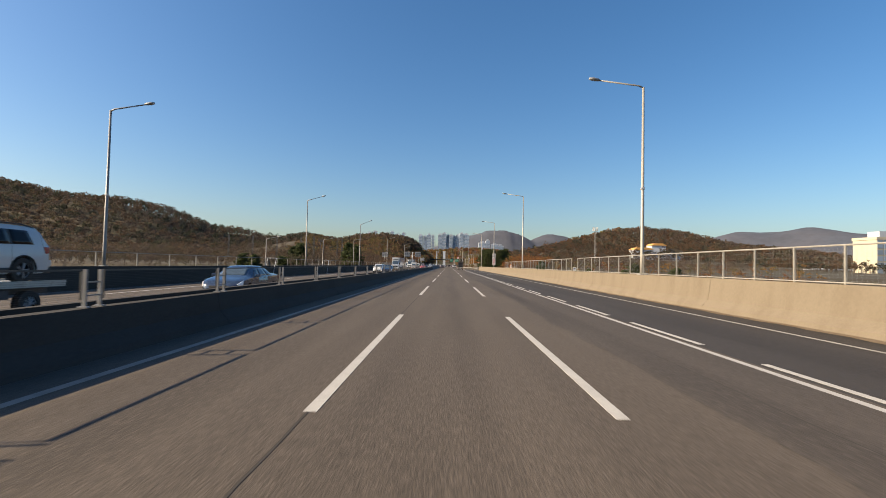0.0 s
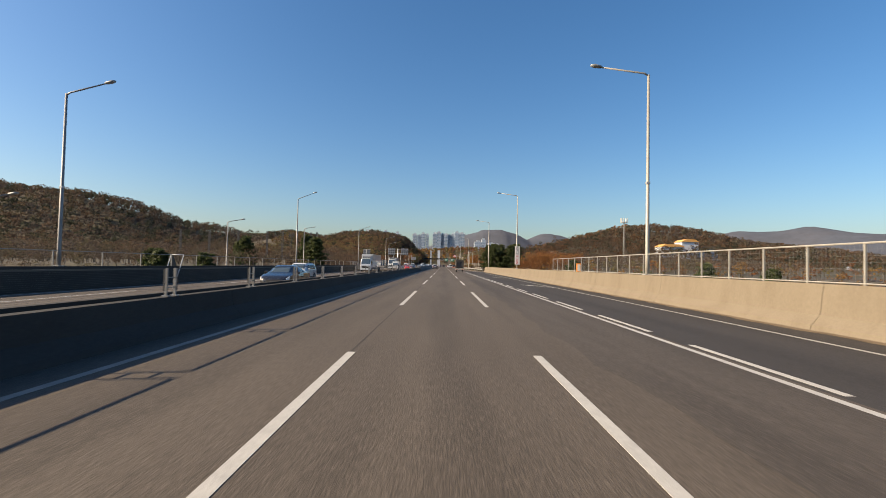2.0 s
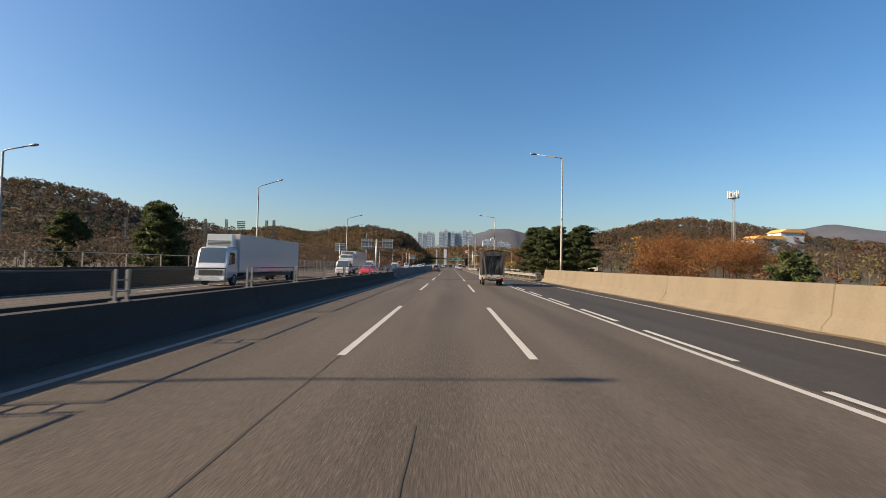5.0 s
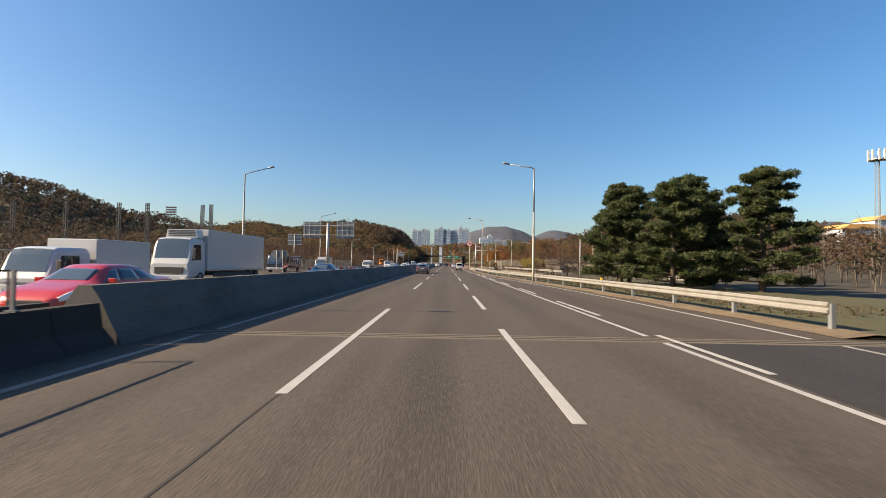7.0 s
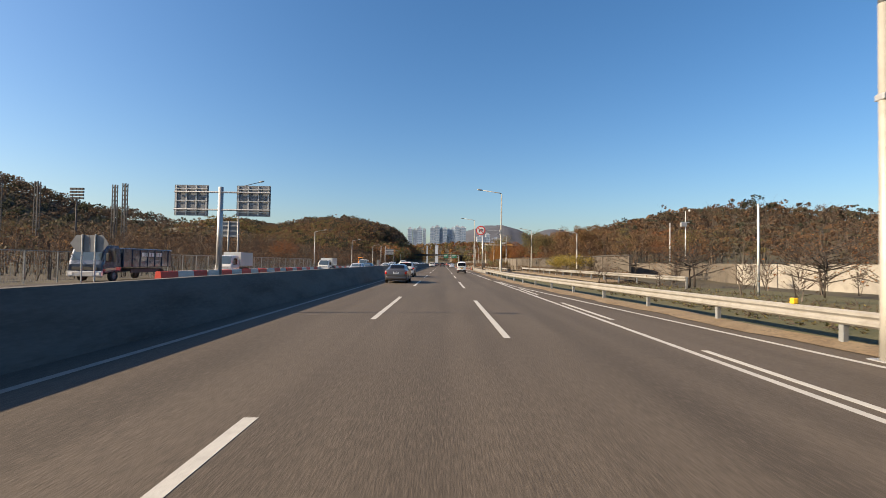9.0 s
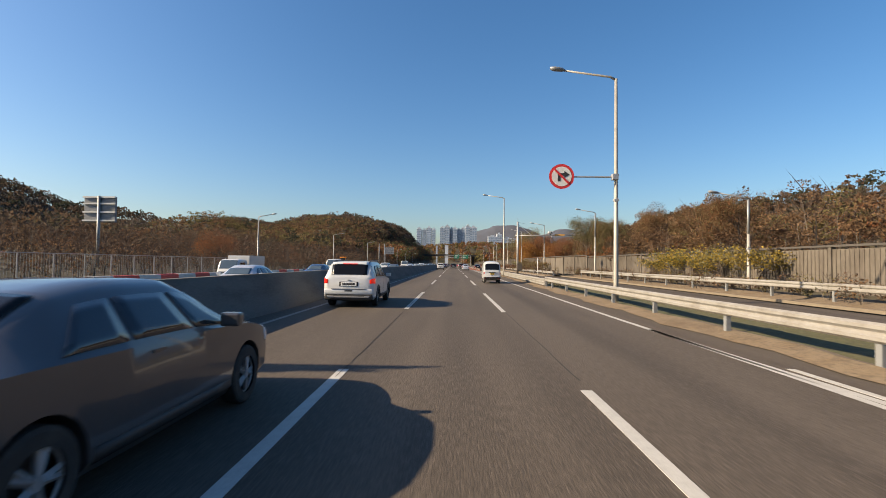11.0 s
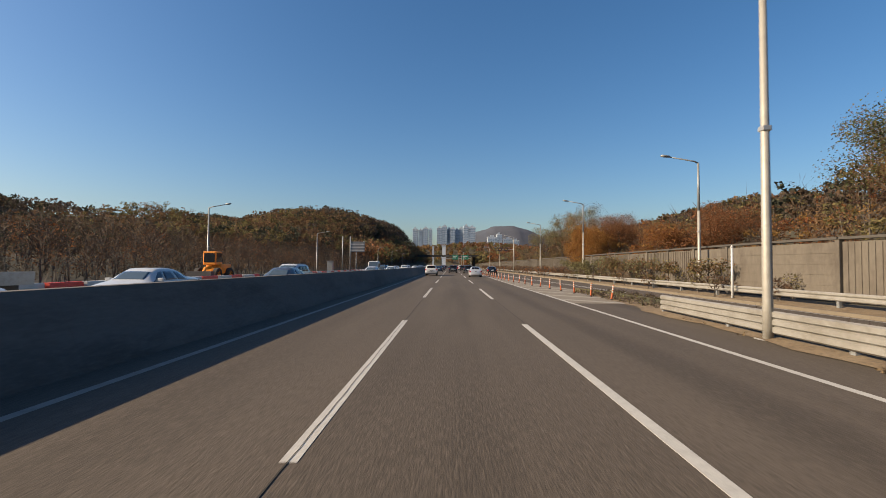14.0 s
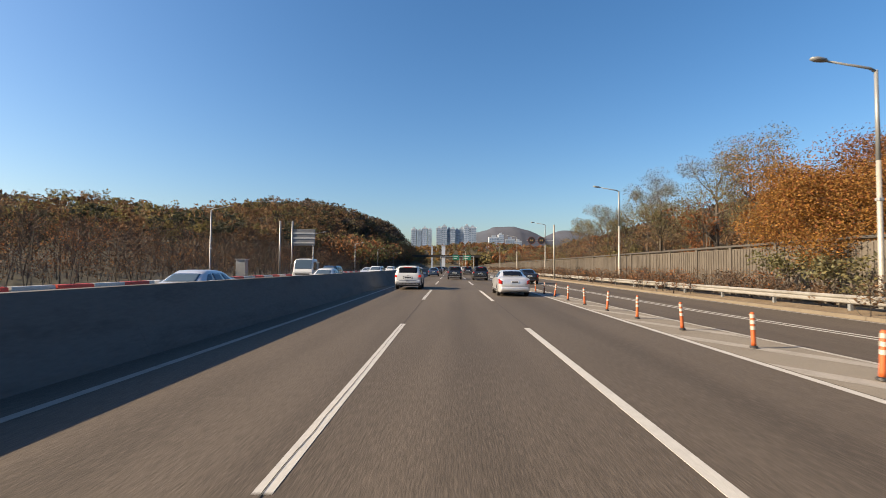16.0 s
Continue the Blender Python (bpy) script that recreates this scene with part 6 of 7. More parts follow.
# ---- vehicles ----
class Hull:
    """A vehicle body drawn from stations along its length (rear at y = 0):
    rows of (y, half width, half width of roof, bottom, belt, top)."""

    def __init__(self, rows, n=56, roof=(0.82, 0.965, 0.12, 0.88)):
        self.roof = roof
        rows = np.array(rows, float)
        y = rows[:, 0]
        t = np.unique(np.concatenate([np.linspace(y[0], y[-1], n), y]))
        self.y = t
        self.p = np.stack([self.curve(t, y, rows[:, c]) for c in range(1, 6)], 1)

    @staticmethod
    def curve(t, x, v):
        """Monotone cubic through the stations."""
        d = np.diff(v) / np.diff(x)
        m = np.concatenate([[d[0]], np.where(d[:-1] * d[1:] > 0, 2 * d[:-1] * d[1:] / (d[:-1] + d[1:] + 1e-12), 0), [d[-1]]])
        i = np.clip(np.searchsorted(x, t) - 1, 0, len(x) - 2)
        h = (x[i + 1] - x[i])
        s = (t - x[i]) / h
        return (2 * s ** 3 - 3 * s ** 2 + 1) * v[i] + (s ** 3 - 2 * s ** 2 + s) * h * m[i] + (-2 * s ** 3 + 3 * s ** 2) * v[i + 1] + (s ** 3 - s ** 2) * h * m[i + 1]

    def ring(self, y):
        w, wt, zb, zl, zt = (float(np.interp(y, self.y, self.p[:, c])) for c in range(5))
        zl = min(zl, zt - 0.05)
        up = zt - zl
        half = [(w * 0.90, zb), (w * 0.985, zb + 0.10), (w, zb + (zl - zb) * 0.55), (w * 0.985, zl), (wt + (w - wt) * self.roof[2], zl + up * self.roof[0]), (wt * self.roof[3], zl + up * self.roof[1]), (wt * 0.45, zt)]
        return [(-a, b) for a, b in half] + [(a, b) for a, b in half[::-1]]

    def at(self, y, k):
        r = self.ring(y)
        i = min(int(k), 12)
        f = k - i
        return Vector((r[i][0] * (1 - f) + r[i + 1][0] * f, y, r[i][1] * (1 - f) + r[i + 1][1] * f))

    def normal(self, y, k):
        a = self.at(y, min(k + 0.02, 13)) - self.at(y, max(k - 0.02, 0))
        b = self.at(min(y + 0.01, self.y[-1]), k) - self.at(max(y - 0.01, self.y[0]), k)
        return a.cross(b).normalized()

    def body(self):
        bm = bmesh.new()
        prev = None
        for y in self.y:
            r = [bm.verts.new((x, y, z)) for x, z in self.ring(y)]
            if prev:
                for k in range(14):
                    bm.faces.new((prev[k], prev[(k + 1) % 14], r[(k + 1) % 14], r[k]))
            else:
                bm.faces.new(r)
            prev = r
        bm.faces.new(prev[::-1])
        bmesh.ops.recalc_face_normals(bm, faces=bm.faces)
        return bm

    def patch(self, low, high, k0, k1, off=0.012, nu=10, nv=6):
        """A panel lying on the hull: from y range low at k0 to y range high at k1."""
        bm = bmesh.new()
        g, lip, ends = [], [], []
        for j in range(nv + 1):
            v = j / nv
            row = []
            for i in range(nu + 1):
                u = i / nu
                y = (low[0] * (1 - u) + low[1] * u) * (1 - v) + (high[0] * (1 - u) + high[1] * u) * v
                k = k0 * (1 - v) + k1 * v
                row.append((self.at(y, k), self.normal(y, k)))
            g.append([bm.verts.new(p + q * off) for p, q in row])
            if j in (0, nv):
                lip.append([bm.verts.new(p - q * 0.004) for p, q in row])
            ends.append((bm.verts.new(row[0][0] - row[0][1] * 0.004), bm.verts.new(row[-1][0] - row[-1][1] * 0.004)))
        for j in range(nv):
            for i in range(nu):
                bm.faces.new((g[j][i], g[j][i + 1], g[j + 1][i + 1], g[j + 1][i]))
        for edge, low_ in ((g[0], lip[0]), (g[-1], lip[1])):
            for i in range(nu):
                bm.faces.new((edge[i], edge[i + 1], low_[i + 1], low_[i]))
        for j in range(nv):
            bm.faces.new((g[j][0], g[j + 1][0], ends[j + 1][0], ends[j][0]))
            bm.faces.new((g[j][-1], g[j + 1][-1], ends[j + 1][1], ends[j][1]))
        bmesh.ops.recalc_face_normals(bm, faces=bm.faces)
        return bm


def cut(ob, cutters):
    """Takes cylinders across the body out of it, for the wheel arches."""
    bm = bmesh.new()
    for y, z, r, half in cutters:
        bmesh.ops.create_cone(bm, cap_ends=True, segments=28, radius1=r, radius2=r, depth=half * 2, matrix=pose(0, y, z, 0, 90, 0))
    me = bpy.data.meshes.new("cutter")
    bm.to_mesh(me)
    bm.free()
    c = new("cutter", me)
    mod = ob.modifiers.new("arch", 'BOOLEAN')
    mod.object, mod.operation, mod.solver = c, 'DIFFERENCE', 'EXACT'
    dg = bpy.context.evaluated_depsgraph_get()
    done = bpy.data.meshes.new_from_object(ob.evaluated_get(dg))
    ob.modifiers.clear()
    old = ob.data
    ob.data = done
    done.name = ob.name
    bpy.data.objects.remove(c)
    bpy.data.meshes.remove(old)
    # soft shading on the gentle faces only
    bm = bmesh.new()
    bm.from_mesh(done)
    for f in bm.faces:
        f.smooth = True
    for e in bm.edges:
        if len(e.link_faces) == 2 and e.calc_face_angle(0) > 0.6:
            e.smooth = False
    bm.to_mesh(done)
    bm.free()


WHEELS = {}


def wheel(parent, x, y, r, width=0.19, spokes=5, rim_tone="alloy"):
    """A wheel > tyre, rim, hub. The outer face looks away from the car's middle."""
    key = (r, width, spokes, rim_tone)
    if key not in WHEELS:
        bm = bmesh.new()
        prof = [(-width / 2, r * 0.62), (-width / 2, r * 0.9), (-width * 0.42, r * 0.985), (-width * 0.3, r), (width * 0.3, r), (width * 0.42, r * 0.985), (width / 2, r * 0.9), (width / 2, r * 0.62)]
        seg = 24
        rows = [[bm.verts.new((a, b * math.cos(k * math.tau / seg), b * math.sin(k * math.tau / seg))) for a, b in prof] for k in range(seg)]
        for k in range(seg):
            for j in range(len(prof) - 1):
                bm.faces.new((rows[k][j], rows[k][j + 1], rows[(k + 1) % seg][j + 1], rows[(k + 1) % seg][j]))
        bmesh.ops.recalc_face_normals(bm, faces=bm.faces)
        tyre = bpy.data.meshes.new("tyre")
        bm.to_mesh(tyre), bm.free()
        tyre.materials.append(M["rubber"])
        bm = bmesh.new()
        rr = r * 0.64
        bmesh.ops.create_cone(bm, cap_ends=True, segments=28, radius1=rr, radius2=rr, depth=width * 0.35, matrix=pose(-width * 0.2, 0, 0, 0, 90, 0))
        dish = bpy.data.meshes.new("rim_dish")
        bm.to_mesh(dish), bm.free()
        dish.materials.append(M["plastic_black"])
        bm = bmesh.new()
        tube(bm, [(width * 0.30, rr * math.cos(a), rr * math.sin(a)) for a in np.linspace(0, math.tau, 19)], 0.014, 4, False)
        for s in range(spokes):
            a = s * math.tau / spokes
            for da in (-0.16, 0.16):
                tube(bm, [(width * 0.38, rr * 0.2 * math.cos(a), rr * 0.2 * math.sin(a)), (width * 0.31, rr * 0.98 * math.cos(a + da), rr * 0.98 * math.sin(a + da))], [0.028, 0.02], 4)
        bmesh.ops.create_cone(bm, cap_ends=True, segments=12, radius1=rr * 0.26, radius2=rr * 0.22, depth=0.03, matrix=pose(width * 0.4, 0, 0, 0, 90, 0))
        rim = bpy.data.meshes.new("rim")
        bm.to_mesh(rim), bm.free()
        rim.materials.append(M[rim_tone])
        WHEELS[key] = (tyre, dish, rim)
    tyre, dish, rim = WHEELS[key]
    w = shared("wheel", tyre, parent, pose(x, y, r, 0, 0, 0 if x > 0 else 180))
    shared("rim_dish", dish, w)
    shared("rim", rim, w)
    return w


def plate(parent, y, z, tone, w=0.42, h=0.13, x=0.0, back=True):
    """A number plate whose characters are plain bars."""
    s = -1 if back else 1
    a, b = sorted((y, y + s * 0.012))
    p = part("number_plate", boxes((x - w / 2, x + w / 2, a, b, z - h / 2, z + h / 2)), M[tone], parent)
    a, b = sorted((y + s * 0.0125, y + s * 0.016))
    part("plate_bar", boxes((x - w * 0.40, x + w * 0.40, a, b, z - h * 0.28, z + h * 0.28)), M["ink"], p, "dark bar of characters")


def mirrors(parent, x, y, z, tone, w=0.2, h=0.14):
    for s in (-1, 1):
        bm = boxes((s * x, s * (x + w), y - 0.05, y + 0.06, z - h / 2, z + h / 2) if s > 0 else (-(x + w), -x, y - 0.05, y + 0.06, z - h / 2, z + h / 2), bevel=0.025)
        part("wing_mirror", bm, M[tone], parent)


KINDS = {
    "sedan": dict(L=4.7, rows=[(0, .62, .50, .42, .80, .86), (.06, .80, .60, .30, .92, .98), (.16, .86, .66, .24, .96, 1.06), (.55, .90, .66, .20, .98, 1.09), (.80, .905, .62, .19, .98, 1.12), (1.45, .91, .56, .19, .97, 1.40),
                               (2.1, .915, .57, .19, .96, 1.46), (2.6, .915, .57, .19, .95, 1.45), (3.0, .91, .58, .19, .94, 1.33), (3.55, .905, .66, .19, .92, 1.02), (3.9, .90, .68, .20, .88, .94), (4.4, .85, .66, .22, .76, .82), (4.62, .72, .56, .28, .64, .68), (4.7, .55, .42, .36, .56, .58)],
                  axles=(1.0, 3.75), r=0.325, rear=(.86, 1.36), front=(3.50, 3.02), side=[((1.18, 1.78), (1.52, 1.82)), ((1.84, 2.62), (1.88, 2.50)), ((2.68, 3.36), (2.56, 2.80))], tail=((.02, .30, 3.0, 2.2), 0.86), plate_z=0.80, bump=(.30, .52)),
    "suv": dict(L=4.7, rows=[(0, .74, .60, .48, .99, 1.04), (.04, .86, .70, .36, 1.05, 1.13), (.10, .905, .72, .30, 1.06, 1.24), (.26, .92, .73, .27, 1.06, 1.54), (.46, .925, .73, .26, 1.05, 1.64), (1.6, .93, .72, .26, 1.03, 1.68), (2.5, .93, .71, .26, 1.01, 1.66),
                             (2.85, .93, .66, .26, 1.0, 1.56), (3.5, .92, .74, .26, .98, 1.14), (3.75, .92, .76, .27, .96, 1.05), (4.35, .88, .74, .30, .86, .94), (4.6, .78, .64, .34, .74, .80), (4.7, .62, .5, .42, .62, .66)],
                axles=(.95, 3.72), r=0.36, rear=(.065, .268), front=(3.48, 2.88), side=[((.62, 1.30), (.74, 1.32)), ((1.36, 2.16), (1.38, 2.14)), ((2.22, 3.18), (2.20, 2.72))], tail=((.006, .30, 2.97, 2.42), 0.95), plate_z=0.86, bump=(.36, .60)),
}


def car(name, label, kind, paint, at, turn=0, tail="lamp_red", plate_tone="plate_white", glass="glass_dark", group="traffic"):
    """A saloon car or SUV with windows, lamps, wheels, plates, mirrors and bumpers."""
    K = KINDS[kind]
    c = thing(name, label, "car", group, at=at, turn=turn)
    key = ("body", kind)
    if key not in WHEELS:
        hull = Hull(K["rows"])
        b = part("body", hull.body(), None)
        cut(b, [(a, K["r"], K["r"] + 0.055, 1.2) for a in K["axles"]])
        me = b.data
        bpy.data.objects.remove(b)
        pieces = [("rear_window", hull.patch(K["rear"], (K["rear"][0], K["rear"][1]), 4.95, 8.05, 0.014, nu=10, nv=8), "glass_tint"),
                  ("windscreen", hull.patch(K["front"], K["front"], 5.0, 8.0, nu=8, nv=8), "glass")]
        for low, high in K["side"]:
            pieces.append(("side_window", hull.patch(low, high, 3.12, 3.9, 0.012, 5, 4), "glass"))
            pieces.append(("side_window", hull.patch(low, high, 9.88, 9.1, 0.012, 5, 4), "glass"))
        (t0, t1, ka, kb), tz = K["tail"]
        for k0, k1 in ((ka, kb), (13 - ka, 13 - kb)):
            pieces.append(("tail_lamp", hull.patch((t0, t1), (t0, t1 - 0.06), k0, k1, 0.012), "tail"))
        L = K["L"]
        for k0, k1 in ((3.2, 2.4), (9.8, 10.6)):
            pieces.append(("head_lamp", hull.patch((L - 0.42, L - 0.10), (L - 0.35, L - 0.12), k0, k1, 0.010), "lamp_clear"))
        for k in (1.0, 12.0):
            pieces.append(("sill_trim", hull.patch((K["axles"][0] + .42, K["axles"][1] - .42), (K["axles"][0] + .42, K["axles"][1] - .42), k - 0.25, k + 0.25, 0.010, 6, 2), "plastic_black"))
        store = []
        for nm, bm, tone in pieces:
            m_ = bpy.data.meshes.new(nm)
            bm.to_mesh(m_), bm.free()
            for p in m_.polygons:
                p.use_smooth = True
            store.append((nm, m_, tone))
        WHEELS[key] = (me, store, hull)
    me, store, hull = WHEELS[key]
    body = shared("body", me.copy(), c)
    body.data.materials.clear()
    body.data.materials.append(M[paint])
    for nm, m_, tone in store:
        tone = {"glass": "glass_tint" if kind == "suv" and nm == "side_window" else glass, "tail": tail}.get(tone, tone)
        o = shared(nm, m_.copy(), c)
        o.data.materials.append(M[tone])
    b0, b1 = K["bump"]
    w0 = K["rows"][1][1]
    if kind == "suv":
        part("rear_bumper", boxes((-w0 - .02, w0 + .02, -0.05, 0.16, .46, .66), bevel=0.045), M[paint], c, smooth=True)
        part("rear_valance", boxes((-w0 - .0, w0 + .0, -0.04, 0.2, .27, .46), bevel=0.04), M["plastic_black"], c, "black lower bumper", smooth=True)
        part("bumper_strip", boxes((-w0 + .12, w0 - .12, -0.062, -0.04, .36, .40), bevel=0.008), M["alloy"], c, "dull silver bumper strip")
        part("tailgate_trim", boxes((-.62, .62, -.062, .01, .655, .685), bevel=0.008), M["alloy"], c, "silver strip below the plate")
        part("bumper_vent", boxes((-.14, .14, -.054, -.03, .575, .625), bevel=0.006), M["plastic_black"], c)
        for s in (-1, 1):
            part("reflector", boxes((s * .66 - .10, s * .66 + .10, -.066, -.038, .40, .425), bevel=0.004), M["alloy"], c, "dull silver bumper insert")
            for a in K["axles"]:  # black lips round the wheel openings
                ring = [(s * .918, a + .425 * math.cos(q), K["r"] + .425 * math.sin(q)) for q in np.linspace(-.15, math.pi + .15, 17)]
                part("wheel_arch_trim", tube(bmesh.new(), ring, .022, 6), M["plastic_black"], c, "black wheel arch lip", smooth=True)
        for kk in (lambda k: k, lambda k: 13 - k):
            for low, high in (((1.28, 1.38), (1.30, 1.40)), ((2.14, 2.24), (2.12, 2.22))):
                part("door_pillar", hull.patch(low, high, kk(3.12), kk(3.9), 0.010, 2, 4), M["plastic_black"], c, "gloss black door pillar")
            for y in (1.33, 2.19):
                part("door_gap", hull.patch((y, y + .011), (y, y + .011), kk(1.3), kk(3.05), 0.004, 1, 10), M["panel_gap"], c)
            part("tailgate_gap", hull.patch((.30, .312), (.30, .312), kk(3.0), kk(4.6), 0.004, 1, 8), M["panel_gap"], c)
        part("high_brake_lamp", hull.patch((.262, .285), (.262, .285), 6.1, 6.9, 0.03, 2, 4), M[tail], c)
        part("roof_spoiler", hull.patch((.27, .42), (.27, .42), 4.9, 8.1, 0.022, 4, 8), M[paint], c, smooth=True)
    else:
        part("rear_bumper", boxes((-w0 + .04, w0 - .04, -0.03, 0.16, b0, b1), bevel=0.05), M[paint], c, smooth=True)
    part("front_grille", boxes((-0.42, 0.42, K["L"] - 0.05, K["L"] + 0.01, .46, .60), bevel=0.02), M["plastic_black"], c)
    if kind == "sedan":
        plate(c, -0.002, K["plate_z"], plate_tone)
    else:
        part("plate_recess", boxes((-.34, .34, -.006, .02, .755, .925), bevel=0.004), M["plastic_black"], c, "dark recess round the plate")
        plate(c, -0.008, .84, plate_tone, 0.56, 0.13)
        part("badge", boxes((-.055, .055, -.018, .01, .975, 1.0), bevel=0.008), M["alloy"], c, "small metal badge")
    plate(c, K["L"] + 0.01, 0.42, plate_tone, back=False)
    mirrors(c, K["rows"][7][1] - 0.02, K["axles"][1] - 0.62, 1.02 if kind == "sedan" else 1.12, paint)
    for a in K["axles"]:
        for s in (-1, 1):
            wheel(c, s * (K["rows"][5][1] - 0.115), a, K["r"], 0.21)
    part("floor_pan", boxes((-0.62, 0.62, 0.35, K["L"] - 0.4, 0.22, 0.32)), M["plastic_black"], c)
    for s in (-1, 1):
        part("door_handle", boxes((s * 0.905 - .012, s * 0.905 + .012, 2.0, 2.16, .885, .91)), M[paint], c)
    if kind == "suv":
        for s in (-1, 1):
            part("roof_rail", tube(bmesh.new(), [(s * .66, .34, 1.53), (s * .655, .46, 1.62), (s * .64, .80, 1.682), (s * .63, 2.4, 1.70), (s * .62, 2.62, 1.63)], 0.021, 6), M["plastic_black"], c)
    return c


def micro_van(at):
    """A small high-roofed panel van."""
    c = thing("micro_van", "white high-roofed micro panel van with a yellow plate", "van", "traffic", at=at)
    hull = Hull([(0, .63, .57, .40, .98, 1.05), (.025, .68, .61, .36, 1.0, 1.14), (.06, .695, .62, .34, 1.0, 1.38), (.11, .70, .62, .33, 1.0, 1.64), (.18, .70, .61, .33, 1.0, 1.75), (.34, .70, .60, .33, 1.0, 1.81), (.60, .70, .60, .33, 1.0, 1.84), (1.4, .70, .60, .33, 1.0, 1.87),
                 (2.2, .70, .59, .33, 1.0, 1.86), (2.55, .70, .59, .33, 1.0, 1.78), (2.75, .70, .57, .33, 1.0, 1.62), (3.12, .69, .60, .33, .96, 1.08), (3.26, .68, .60, .34, .90, .96), (3.40, .64, .56, .36, .80, .84), (3.48, .56, .48, .40, .68, .72)], 64, (0.60, 0.90, 0.62, 0.93))
    body = part("body", hull.body(), M["paint_white"], c, smooth=True)
    cut(body, [(.62, .27, .33, 1.0), (2.46, .27, .33, 1.0)])
    body.name = "body"
    part("rear_window", hull.patch((.027, .118), (.027, .118), 4.92, 8.08, 0.016, nu=18, nv=12), M["glass_tint"], c, "dark tinted rear window", smooth=True)
    part("windscreen", hull.patch((3.10, 2.68), (3.10, 2.68), 5.0, 8.0, nu=8, nv=8), M["glass_dark"], c, smooth=True)
    for k0, k1 in ((3.1, 3.88), (9.9, 9.12)):
        part("cab_window", hull.patch((2.20, 2.98), (2.26, 2.70), k0, k1), M["glass_dark"], c, smooth=True)
    # blank pressed panels, door lines, handles and the dark rubbing strip
    for s in (0, 1):
        kk = (lambda k: k) if s == 0 else (lambda k: 13 - k)
        for y0, y1 in ((0.42, 1.22), (1.34, 2.06)):
            part("side_panel", hull.patch((y0, y1), (y0 + .05, y1 - .02), kk(3.08), kk(3.86), 0.013, 12, 4), M["paint_white"], c, "blank white pressed panel", smooth=False)
        for y in (1.28, 2.13, 3.02):
            part("door_gap", hull.patch((y, y + 0.012), (y, y + 0.012), kk(1.3), kk(3.9 if y < 3 else 2.9), 0.005, 1, 12), M["panel_gap"], c)
        part("gutter_line", hull.patch((.30, 2.35), (.30, 2.35), kk(3.985), kk(4.02), 0.012, 24, 1), M["panel_gap"], c, "dark roof gutter")
        part("rubbing_strip", hull.patch((.10, 1.26), (.10, 1.26), kk(2.22), kk(2.34), 0.008, 10, 1), M["plastic_black"], c)
        part("door_handle", hull.patch((2.18, 2.27), (2.18, 2.27), kk(2.62), kk(2.74), 0.022, 2, 1), M["plastic_black"], c)
        part("door_handle", hull.patch((1.98, 2.02), (1.98, 2.02), kk(2.3), kk(2.55), 0.022, 1, 2), M["plastic_black"], c)
        part("side_repeater", hull.patch((2.10, 2.15), (2.10, 2.15), kk(3.0), kk(3.1), 0.012, 1, 1), M["plastic_black"], c)
        part("tail_lamp", hull.patch((.003, .07), (.003, .07), kk(2.82), kk(2.24), 0.014, 2, 5), M["lamp_red"], c, "red tail lamp cluster")
        part("reverse_lamp", hull.patch((.003, .04), (.003, .04), kk(2.36), kk(2.29), 0.018, 2, 1), M["lamp_clear"], c)
        part("mud_flap", boxes((((-.66, -.46), (.46, .66))[s]) + (.28, .30, .10, .34)), M["rubber"], c)
        part("front_corner_trim", hull.patch((3.10, 3.47), (3.12, 3.46), kk(.3), kk(1.5), 0.012, 5, 3), M["plastic_black"], c)
    # lettering on the side in Hangul and its blue backing
    sign = part("side_sign", hull.patch((.50, .90), (.50, .90), 2.14, 2.46, 0.016, 6, 1), M["ink_blue"], c, "blue strip with white lettering")
    me = text_mesh("개인화물", 0.078)
    me.materials.append(M["sign_white"])
    o = shared("lettering", me, sign, pose(-0.738, .72, float(hull.at(.72, 2.30).z), 90, 0, -90))
    # rear door furniture
    part("plate_hood", boxes((-.30, .30, -.045, .03, .90, .955), bevel=0.012), M["plastic_black"], c)
    plate(c, -0.012, .80, "plate_yellow", 0.335, 0.15)
    part("rear_handle", boxes((-.08, .08, -.03, 0.0, .675, .71), bevel=0.008), M["plastic_black"], c)
    for s in (-1, 1):
        part("badge", boxes((s * .46 - .09, s * .46 + .09, -0.012, -0.004, .895, .93)), M["steel_galv"], c, "small grey badge")
        part("wing_mirror", boxes((s * .80 - .075, s * .80 + .075, 2.80, 2.88, 1.02, 1.26), bevel=0.03), M["plastic_black"], c, smooth=True)
        part("mirror_arm", tube(bmesh.new(), [(s * .66, 2.90, 1.06), (s * .76, 2.86, 1.10)], 0.014, 6), M["plastic_black"], c)
        part("wiper_jet", boxes((s * .02 - .01, s * .02 + .01, 3.0, 3.02, 1.1, 1.11)), M["plastic_black"], c)
    part("rear_bumper", boxes((-.70, .70, -.075, .18, .37, .545), bevel=0.035), M["plastic_black"], c, smooth=True)
    part("bumper_step", boxes((-.60, .60, -.085, .02, .545, .59), bevel=0.015), M["paint_white"], c, smooth=True)
    for s in (-1, 1):
        part("reflector", boxes((s * .55 - .06, s * .55 + .06, -.083, -.075, .43, .46)), M["lamp_red"], c)
    part("floor_pan", boxes((-.5, .5, .2, 3.2, .26, .36)), M["plastic_black"], c)
    part("exhaust", tube(bmesh.new(), [(-.34, -.05, .25), (-.34, .6, .25)], .025, 8), M["steel_dark"], c)
    for a in (.62, 2.46):
        for s in (-1, 1):
            wheel(c, s * .615, a, .27, .155, 6)
    return c


